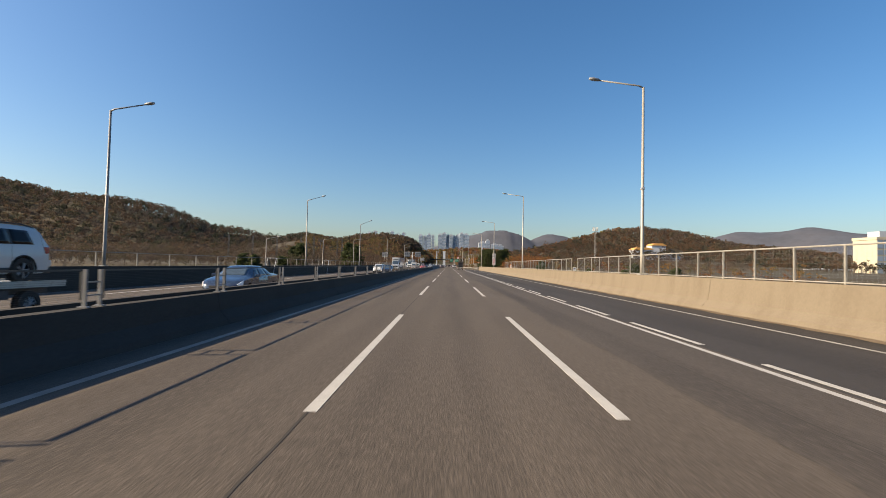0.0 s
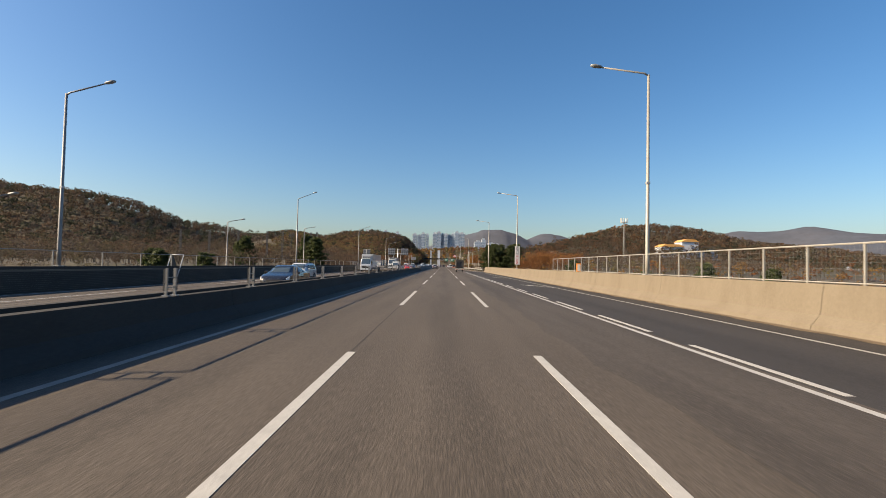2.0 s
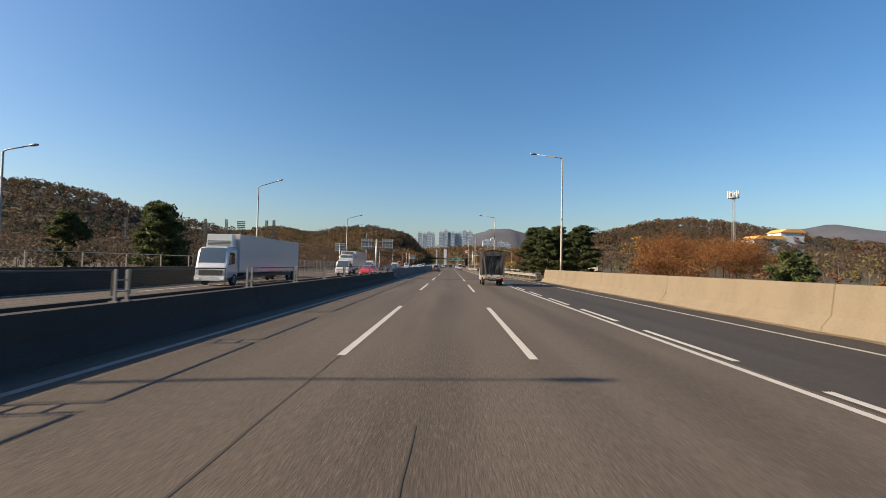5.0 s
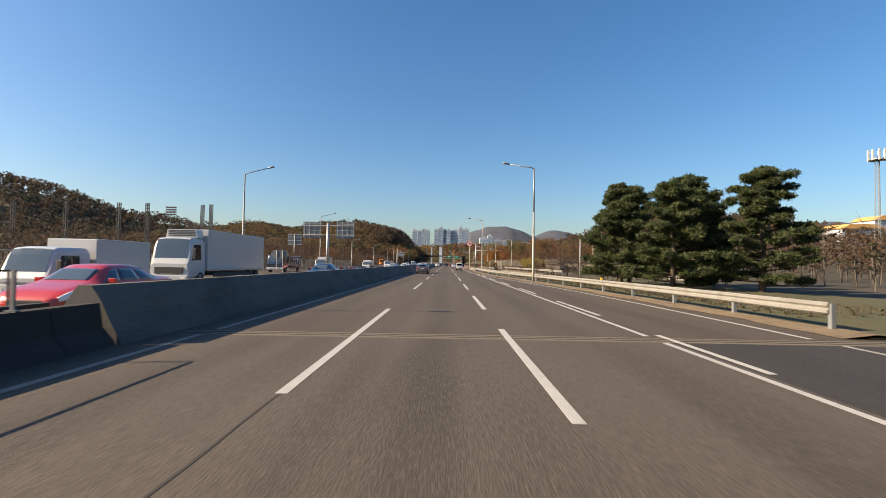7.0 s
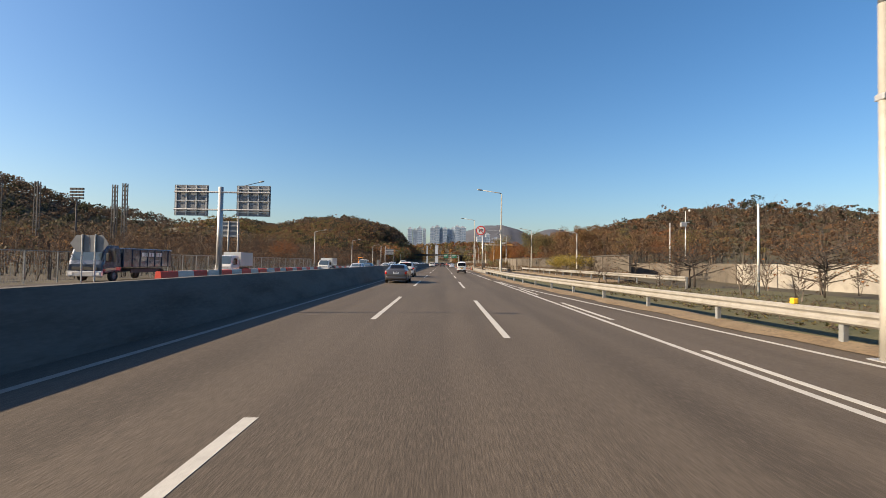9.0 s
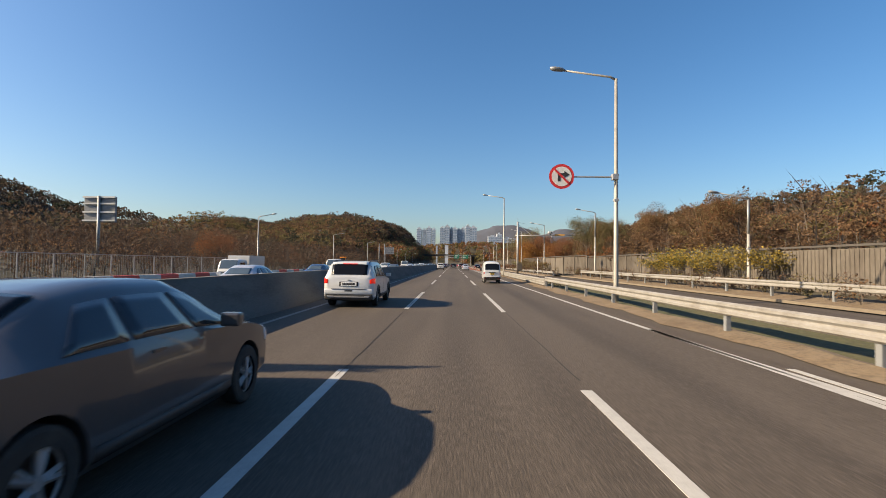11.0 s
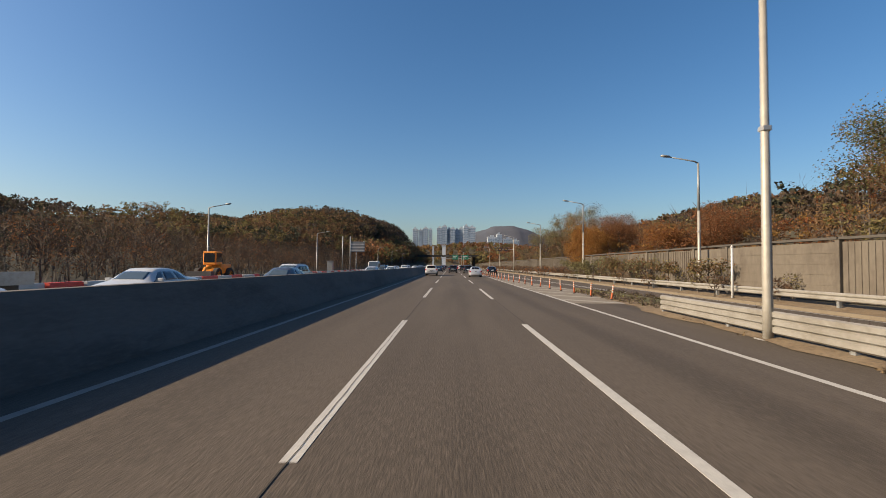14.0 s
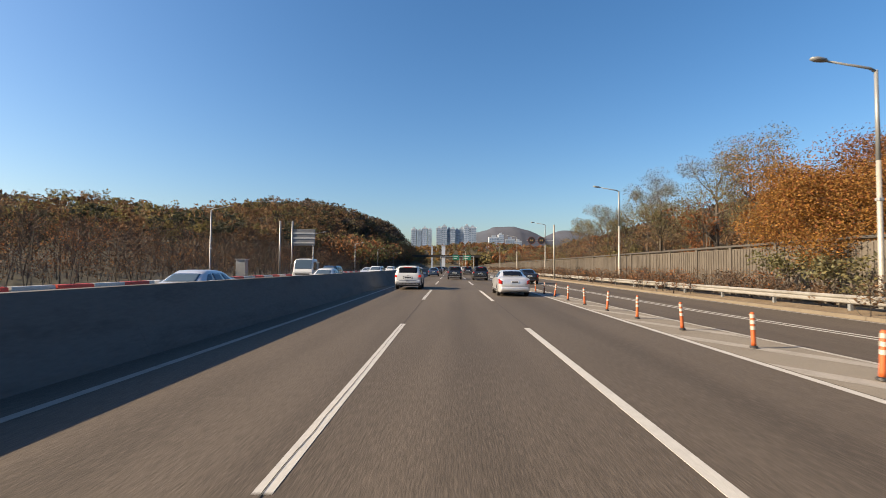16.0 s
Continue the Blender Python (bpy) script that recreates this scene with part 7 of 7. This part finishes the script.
def tarp_truck(at):
    """A light cab-over truck with a dark tarpaulin over its bed."""
    c = thing("tarpaulin_truck", "white light truck with a dark grey tarpaulin over the bed", "truck", "traffic", at=at)
    cab = Hull([(3.42, .84, .74, .50, 1.20, 1.88), (3.5, .86, .75, .42, 1.20, 1.92), (3.9, .87, .75, .36, 1.19, 1.95), (4.30, .87, .73, .34, 1.18, 1.91), (4.42, .87, .73, .34, 1.17, 1.84), (4.80, .87, .78, .34, 1.12, 1.32), (4.93, .865, .77, .34, 1.04, 1.17), (5.04, .84, .75, .35, .90, 1.0), (5.10, .80, .72, .37, .72, .80), (5.13, .74, .66, .42, .58, .64)], 48)
    b = part("cab", cab.body(), M["paint_white"], c, smooth=True)
    cut(b, [(4.28, .33, .40, 1.2)])
    b.name = "cab"
    part("windscreen", cab.patch((4.79, 4.44), (4.79, 4.44), 5.0, 8.0, nu=8, nv=8), M["glass_dark"], c, smooth=True)
    for s in (0, 1):
        kk = (lambda k: k) if s == 0 else (lambda k: 13 - k)
        part("door_window", cab.patch((3.60, 4.80), (3.64, 4.44), kk(3.04), kk(3.88), 0.012, 10, 6), M["glass_dark"], c, smooth=True)
        for y in (3.56, 4.80):
            part("door_gap", cab.patch((y, y + 0.014), (y, y + 0.014), kk(.9), kk(3.9 if y < 4 else 2.95), 0.003, 1, 10), M["ink"], c)
        part("door_handle", cab.patch((3.64, 3.78), (3.64, 3.78), kk(2.62), kk(2.78), 0.022, 2, 1), M["plastic_black"], c)
        part("side_lamp", cab.patch((4.80, 4.90), (4.80, 4.90), kk(2.5), kk(2.66), 0.014, 1, 1), M["lamp_amber"], c)
        part("reflector", cab.patch((4.78, 4.94), (4.78, 4.94), kk(2.82), kk(2.92), 0.014, 1, 1), M["ink_red"], c)
        part("waist_crease", cab.patch((3.6, 4.78), (3.6, 4.78), kk(2.70), kk(2.74), 0.006, 6, 1), M["paint_silver"], c)
        part("head_lamp", cab.patch((4.90, 5.05), (4.92, 5.04), kk(2.25), kk(2.85), 0.006, 3, 3), M["lamp_clear"], c)
    for s in (-1, 1):
        part("wing_mirror", boxes((s * .975 - .085, s * .975 + .085, 4.52, 4.62, 1.10, 1.35), bevel=0.045), M["plastic_black"], c, smooth=True)
        part("mirror_arm", tube(bmesh.new(), [(s * .84, 4.60, 1.16), (s * .93, 4.57, 1.16)], .018, 6), M["plastic_black"], c)
        part("fuel_cap" if s < 0 else "air_intake", tube(bmesh.new(), [(s * .87, 3.50, 1.02), (s * .90, 3.50, 1.02)], [.085, .08], 14), M["plastic_black"], c)
    part("front_bumper", boxes((-.82, .82, 4.96, 5.16, .36, .56), bevel=0.05), M["paint_white"], c, smooth=True)
    # chassis, bed and rear lamps
    for s in (-1, 1):
        part("chassis_rail", boxes((s * .38 - .04, s * .38 + .04, .1, 4.6, .46, .60)), M["steel_dark"], c)
        part("mudguard", boxes((s * .74 - .11, s * .74 + .11, 1.02, 1.05, .28, .66), (s * .74 - .11, s * .74 + .11, 1.05, 2.0, .66, .68)), M["rubber"], c)
    part("bed_floor", boxes((-.84, .84, 0, 3.34, .74, .80)), M["bed_paint"], c)
    for s in (-1, 1):
        bd = part("side_board", boxes((s * .855 - .02, s * .855 + .02, 0.0, 3.34, .75, .86), bevel=0.008), M["bed_paint"], c, "cream bed rail with chipped paint")
        for y in np.arange(.25, 3.3, .5):
            part("lash_hook", boxes((s * .881 - .006, s * .881 + .006, y - .010, y + .010, .765, .805)), M["bed_paint"], bd)
    for s in (-1, 1):  # rope laced between the hooks and the tarpaulin's hem
        rope = [(s * .899, .25 + .125 * k, .80 if k % 2 == 0 else .875) for k in range(25)]
        part("lashing_rope", tube(bmesh.new(), rope, .0035, 5), M["steel_dark"], c, "thin dark lashing rope")
    part("tailboard", boxes((-.86, .86, -.04, .0, .72, .90), bevel=0.008), M["bed_paint"], c, "cream tailboard with chipped paint")
    part("rear_beam", boxes((-.84, .84, -.02, .08, .56, .71)), M["bed_paint"], c)
    for s in (-1, 1):
        part("rear_lamp_box", boxes((s * .63 - .20, s * .63 + .20, -.06, .04, .56, .70), bevel=0.012), M["paint_white"], c)
        part("tail_lamp", boxes((s * .63 - .04, s * .63 + .15, -.075, -.06, .58, .68), bevel=0.008), M["lamp_red"], c)
        part("indicator", boxes((s * .63 - .16, s * .63 - .05, -.075, -.06, .58, .68), bevel=0.008), M["lamp_amber"], c)
    plate(c, -.025, .63, "plate_white", .42, .15)
    part("spare_carrier", boxes((-.35, .35, .1, .5, .40, .46)), M["steel_dark"], c)
    part("fuel_tank", boxes((-.66, -.42, 2.65, 3.0, .44, .60), bevel=0.04), M["steel_dark"], c)
    part("tool_box", boxes((.42, .80, 2.4, 3.0, .38, .66), bevel=0.03), M["steel_dark"], c)
    # tarpaulin: a taut skin with sag, folds at the rear and a rolled opening
    bm = bmesh.new()
    rng = random.Random(17)

    def skin(y, u):
        """u from 0 (left hem) over the roof to 1 (right hem)."""
        a = u * 6.0
        pts = [(-.885, .84), (-.89, 1.7), (-.885, 2.64), (-.80, 2.81), (0.0, 2.91), (.80, 2.81), (.885, 2.64), (.89, 1.7), (.885, .84)]
        i = min(int(u * 8), 7)
        f = u * 8 - i
        x, z = (pts[i][0] * (1 - f) + pts[i + 1][0] * f, pts[i][1] * (1 - f) + pts[i + 1][1] * f)
        n = noise.fractal((y * 1.3, u * 9, 0.0), 1.0, 2.0, 3) * 0.014 + 0.008 * math.sin(y * 7.5) * (1 if z < 2.62 else 0)
        s = -1 if x < 0 else 1
        return Vector((x + s * n * (1 if z < 2.72 else 0), y, z + (n - 0.012 * math.cos(y * 5.7)) * (1 if z > 2.62 else 0)))
    prev = None
    for j in range(41):
        y = -.02 + 3.40 * j / 40
        r = [bm.verts.new(skin(y, k / 48)) for k in range(49)]
        if prev:
            for k in range(48):
                bm.faces.new((prev[k], prev[k + 1], r[k + 1], r[k]))
        prev = r
    bmesh.ops.solidify(bm, geom=bm.faces[:], thickness=0.012)
    canopy = part("tarpaulin", bm, M["tarp"], c, "dark grey faded tarpaulin", smooth=True)
    bm = bmesh.new()
    prof = [(-.86, .86), (-.87, 1.7), (-.86, 2.62), (-.78, 2.79), (0, 2.88), (.78, 2.79), (.86, 2.62), (.87, 1.7), (.86, .86)]
    bm.faces.new([bm.verts.new((x, 3.36, z)) for x, z in prof])
    part("front_curtain", bm, M["tarp"], canopy)
    bm = bmesh.new()
    rows = []
    for x in np.linspace(-.80, .80, 9):  # the sloping flap over the cab roof
        rows.append([bm.verts.new((x, 3.36 + d, z + .012 * math.sin(x * 9 + d * 5))) for d, z in ((0, 2.50), (.16, 2.30), (.30, 2.14), (.42, 2.04), (.40, 2.01), (0, 2.02))])
    for r0, r1 in zip(rows, rows[1:]):
        for k in range(6):
            bm.faces.new((r0[k], r0[(k + 1) % 6], r1[(k + 1) % 6], r1[k]))
    bm.faces.new(rows[0]), bm.faces.new(rows[-1][::-1])
    bmesh.ops.recalc_face_normals(bm, faces=bm.faces)
    part("cab_flap", bm, M["tarp"], canopy, "sloping tarpaulin flap over the cab roof")
    # rear curtain frame of folded cloth round a dark opening
    for s in (-1, 1):
        bm = bmesh.new()
        prev = None
        for j in range(25):
            z = .80 + 1.87 * j / 24
            r = []
            for k in range(9):
                x = s * (.56 + .32 * k / 8)
                y = -.03 - .02 * math.sin(k * 0.9 + 1.6 * math.sin(z * 2.1)) * (0.5 + 0.5 * math.sin(z * 1.4 + s))
                r.append(bm.verts.new((x, y, z)))
            if prev:
                for k in range(8):
                    bm.faces.new((prev[k], prev[k + 1], r[k + 1], r[k]))
            prev = r
        part("side_curtain", bm, M["tarp"], canopy, smooth=True)
    bm = bmesh.new()
    prev = None
    for j in range(7):
        z = 2.42 + .41 * j / 6
        r = [bm.verts.new((-.86 + 1.72 * k / 30, -.05 - .008 * math.sin(k * 0.6 + z * 3), z - (0.12 * abs(k - 15) / 15 if j == 6 else 0))) for k in range(31)]
        if prev:
            for k in range(30):
                bm.faces.new((prev[k], prev[k + 1], r[k + 1], r[k]))
        prev = r
    part("top_curtain", bm, M["tarp"], canopy, smooth=True)
    bm = bmesh.new()
    prev = None
    for j in range(25):
        z = .78 + 1.74 * j / 24
        r = []
        for k in range(31):
            x = -.62 + 1.24 * k / 30
            fold = .10 * noise.fractal((x * 2.2, z * 1.1, 3.0), 1.0, 2.0, 3)
            r.append(bm.verts.new((x, .02 + fold, z)))
        if prev:
            for k in range(30):
                bm.faces.new((prev[k], prev[k + 1], r[k + 1], r[k]))
        prev = r
    part("rear_sheet", bm, M["tarp_dark"], canopy, "crumpled black rear sheet", smooth=True)
    part("hem_strap", tube(bmesh.new(), [(-.86, -.06, .90), (-.6, -.07, .86), (-.45, -.08, .70), (-.2, -.08, .64), (.2, -.08, .64), (.45, -.08, .70), (.6, -.07, .86), (.86, -.06, .90)], .012, 6), M["plastic_black"], canopy)
    part("scuff", boxes((-.905, -.897, 1.50, 1.56, 2.52, 2.57)), M["pole_grey"], canopy, "small pale scuff")
    for s in (-1, 1):
        wheel(c, s * .74, 4.28, .33, .19, 8)
        wheel(c, s * .72, 1.62, .33, .22, 8)
    return c


M["tarp_dark"] = mat("tarp_dark", (0.012, 0.012, 0.013), 0.38, bump=0.3, bump_scale=3.0)


def box_truck(name, label, at, turn, L=7.5, H=3.2, W=2.2, cab_tone="paint_white", box_tone="paint_white", deflector=False, flat=False, dump=False, boards=0.34):
    """A lorry: cab with windscreen, chassis, box or open bed."""
    c = thing(name, label, "truck", "traffic", at=at, turn=turn)
    w = W / 2
    ch = min(H * 0.86, 2.9)
    cl = 1.9
    hull = Hull([(L - cl, w - .06, w - .14, .7, ch * .52, ch - .08), (L - cl + .1, w - .03, w - .12, .6, ch * .52, ch), (L - .75, w - .02, w - .10, .55, ch * .5, ch), (L - .45, w - .02, w - .12, .5, ch * .5, ch - .06), (L - .10, w - .03, w - .10, .45, ch * .46, ch * .56), (L, w - .10, w - .16, .42, ch * .40, ch * .47)], 30)
    part("cab", hull.body(), M[cab_tone], c, smooth=False)
    part("windscreen", hull.patch((L - .12, L - .42), (L - .12, L - .42), 5.0, 8.0, nu=6, nv=6), M["glass_blue"], c)
    for k0, k1 in ((3.1, 3.85), (9.9, 9.15)):
        part("door_window", hull.patch((L - 1.35, L - .35), (L - 1.35, L - .6), k0, k1), M["glass_dark"], c)
    part("front_bumper", boxes((-w + .04, w - .04, L - .1, L + .08, .36, .72), bevel=.04), M["paint_white" if cab_tone != "paint_blue" else "paint_silver"], c)
    part("grille", boxes((-w * .7, w * .7, L + .0, L + .05, .80, ch * .40)), M["plastic_black"], c)
    for s in (-1, 1):
        part("head_lamp", boxes((s * w * .74 - .14, s * w * .74 + .14, L + .06, L + .1, .46, .62)), M["lamp_clear"], c)
        part("wing_mirror", boxes((s * (w + .16) - .09, s * (w + .16) + .09, L - .3, L - .2, ch * .55, ch * .78), bevel=.03), M["plastic_black"], c)
        part("chassis_rail", boxes((s * .42 - .06, s * .42 + .06, .1, L - .6, .62, .84)), M["steel_dark"], c)
        part("side_guard", boxes((s * (w - .05) - .02, s * (w - .05) + .02, 1.9, L - cl - 1.0, .55, .80)), M["steel_dark"], c)
    if dump:
        part("tipper_body", boxes((-w, w, 0, L - cl - .15, .95, H * .80), bevel=.05), M["paint_blue"], c)
        for y in np.arange(.4, L - cl - .3, .9):
            part("rib", boxes((-w - .05, -w, y, y + .12, 1.0, H * .78)), M["paint_blue"], c)
        for k, (a, b) in enumerate(((1.3, 1.7), (1.8, 2.3), (2.4, 2.7), (2.8, 3.3), (3.4, 3.5), (3.6, 4.1))):
            part("letter_bar", boxes((w, w + .012, a, b, 1.75, 2.05), (-w - .012, -w, a, b, 1.75, 2.05)), M["sign_white"], c, "pale bar of lettering")
    elif flat:
        part("bed", boxes((-w, w, 0, L - cl - .1, .85, .98)), M["bed_paint"], c)
        for s in (-1, 1):
            part("side_board", boxes((s * w - .02, s * w + .02, 0, L - cl - .1, .98, .98 + boards)), M["bed_paint"], c)
        part("headboard", boxes((-w, w, L - cl - .16, L - cl - .1, .98, 2.0)), M["bed_paint"], c)
    else:
        bx = part("cargo_box", boxes((-w - .03, w + .03, 0, L - cl - .12, .95, H), bevel=.03), M[box_tone], c)
        for s in (-1, 1):
            for z in (1.0, H - .06):
                part("edge_trim", boxes((s * (w + .035) - .008, s * (w + .035) + .008, .02, L - cl - .14, z, z + .05)), M["steel_galv"], bx)
        part("door_bar", boxes((-.3, -.26, -.03, 0, 1.1, H - .2), (.26, .3, -.03, 0, 1.1, H - .2)), M["steel_galv"], bx)
    if deflector:
        bm = bmesh.new()
        prism(bm, [(-w + .2, ch), (w - .2, ch), (w - .3, H - .05), (-w + .3, H - .05)], L - cl, L - cl + .7)
        part("roof_deflector", bm, M[cab_tone], c)
        for k in range(4):
            part("cooler_grille", boxes((-w + .35, w - .35, L - cl + .71, L - cl + .73, ch + .1 + k * .1, ch + .15 + k * .1)), M["plastic_black"], c)
    for a in ((1.2, L - 1.2) if L < 9 else (1.2, 2.5, L - 1.3)):
        for s in (-1, 1):
            wheel(c, s * (w - .16), a, .45 if H > 3 else .38, .26, 8)
    return c


def wheel_loader(at):
    c = thing("wheel_loader", "orange-yellow wheel loader parked at the roadworks", "loader", "roadworks plant", at=at, turn=180)
    part("rear_body", boxes((-.75, .75, 0, 1.9, .7, 1.6), bevel=.12), M["paint_orange"], c, smooth=True)
    cab = part("cab", boxes((-.6, .6, 1.5, 2.7, 1.5, 2.75), bevel=.08), M["paint_orange"], c)
    for s in (-1, 1):
        part("cab_window", boxes((s * .605 - .008, s * .605 + .008, 1.6, 2.6, 1.75, 2.6)), M["glass_dark"], cab)
    part("front_window", boxes((-.5, .5, 2.702, 2.716, 1.75, 2.6)), M["glass_dark"], cab)
    part("boom", tube(bmesh.new(), [(0, 2.4, 1.3), (0, 3.4, 1.2), (0, 4.0, .6)], .16, 6), M["paint_orange"], c)
    bm = bmesh.new()
    prism(bm, [(-1.1, 0.12), (1.1, 0.12), (1.1, .95), (-1.1, .95)], 3.9, 4.5)
    part("bucket", bm, M["steel_dark"], c)
    for y in (.6, 2.9):
        for s in (-1, 1):
            wheel(c, s * .85, y, .62, .42, 6, "paint_orange")
    return c


# ---- traffic on the own carriageway ----
tarp_truck((3.66, 155.05, 0))
micro_van((3.24, 269.05, 0))
car("saloon_car", "dark grey saloon car with red tail lamps", "sedan", "paint_grey", (-3.3, 231, 0))
car("saloon_car", "silver saloon car in the outer lane", "sedan", "paint_silver", (3.2, 349, 0))
car("sport_utility_car", "white sport utility car with roof rails, braking", "suv", "paint_white", (-3.35, 356, 0), tail="brake_glow")
car("sport_utility_car", "black sport utility car ahead in the middle lane", "suv", "paint_black", (0.2, 384, 0))
car("sport_utility_car", "dark sport utility car in the outer lane", "suv", "paint_black", (3.3, 380, 0))
car("saloon_car", "dark blue saloon car far ahead", "sedan", "paint_blue", (-3.2, 402, 0))
car("saloon_car", "black saloon car on the slip road", "sedan", "paint_black", (7.2, 368, 0))
car("sport_utility_car", "white sport utility car in the inner lane beside the barrier", "suv", "paint_white", (-3.78, 246.3, 0), tail="brake_glow")
# queue far ahead
for i, (x, y, kind, tone) in enumerate(((0.3, 418, "sedan", "paint_white"), (3.4, 424, "suv", "paint_black"), (-3.2, 432, "suv", "paint_grey"), (0.1, 446, "sedan", "paint_black"), (-3.3, 460, "sedan", "paint_silver"), (3.4, 452, "suv", "paint_white"),
                                        (0.2, 474, "suv", "paint_grey"), (3.2, 482, "sedan", "paint_red"), (-3.2, 492, "suv", "paint_black"), (0.0, 520, "sedan", "paint_white"), (3.3, 540, "suv", "paint_black"))):
    car("saloon_car" if kind == "sedan" else "sport_utility_car", "%s car in the traffic far ahead" % {"paint_white": "white", "paint_black": "black", "paint_grey": "dark grey", "paint_silver": "silver", "paint_red": "dark red"}[tone], kind, tone, (x, y, 0))

# ---- traffic on the opposite carriageway, facing the camera ----
WORD = {"paint_white": "white", "paint_black": "black", "paint_grey": "dark grey", "paint_silver": "silver", "paint_red": "red", "paint_blue": "dark blue"}
for x, y, kind, tone in ((-9.8, 24.5, "sedan", "paint_blue"), (-10.0, 79, "sedan", "paint_black"), (-13.6, 94.0, "suv", "paint_white"), (-9.6, 176.2, "sedan", "paint_red"), (-9.8, 202, "sedan", "paint_blue"),
                         (-10, 254.5, "sedan", "paint_silver"), (-11.5, 272, "sedan", "paint_blue"), (-11.2, 293, "sedan", "paint_white"), (-12.2, 303, "sedan", "paint_white"), (-10.0, 312, "sedan", "paint_grey"), (-10.0, 343, "sedan", "paint_silver"),
                         (-13, 322, "suv", "paint_white"), (-10, 362, "sedan", "paint_white"), (-13.5, 377, "suv", "paint_black"), (-10.5, 390, "suv", "paint_white"), (-13.8, 402, "sedan", "paint_silver"),
                         (-10.2, 418, "sedan", "paint_white"), (-13.6, 430, "suv", "paint_white"), (-10.4, 446, "suv", "paint_grey"), (-13.8, 462, "sedan", "paint_white"), (-10.2, 480, "sedan", "paint_silver")):
    car("saloon_car" if kind == "sedan" else "sport_utility_car", "%s car coming on the opposite carriageway" % WORD[tone], kind, tone, (x, y, opp_z(x) if y < 169 else -.02), 180, glass="glass_blue")
box_truck("lorry", "white lorry with a blue windscreen and a long pale box", (-17.2, 167, -.24), 180, 16.0, 3.9, 2.4, deflector=True, cab_tone="paint_silver")
box_truck("lorry", "white refrigerated lorry with a roof deflector", (-15.4, 198, -.02), 180, 10.8, 3.45, 2.3, deflector=True)
box_truck("pickup_truck", "white light truck with a covered bed", (-13.2, 180.5, -.02), 180, 5.1, 2.3, 1.75)
box_truck("tipper_lorry", "dark blue tipper lorry with a light cab front", (-23.6, 234.5, -.02), 180, 8.0, 2.9, 2.4, "paint_blue", dump=True)
box_truck("pickup_truck", "white light box truck at the roadworks", (-21.5, 247, -.02), 180, 5.1, 2.4, 1.75)
box_truck("pickup_truck", "white light box truck on the opposite carriageway", (-17.6, 271, -.02), 180, 5.1, 2.1, 1.75)
box_truck("pickup_truck", "white flatbed truck on the opposite carriageway", (-16.2, 299, -.02), 180, 6.4, 2.4, 1.9, flat=True)
box_truck("pickup_truck", "white truck coming on the opposite carriageway", (-14.2, 373, -.02), 180, 6.0, 2.7, 2.0, flat=True)
# a recovery truck with a white car on its bed
box_truck("recovery_truck", "white flatbed recovery truck on the opposite carriageway", (-13.2, 14.8, opp_z(-13.2)), 180, 7.8, 2.2, 1.95, flat=True, boards=.06)
car("sport_utility_car", "white car carried on the bed of a recovery truck", "suv", "paint_white", (-13.2, 14.3, opp_z(-13.2) + .985), 180)
wheel_loader((-22.4, 328, 0))
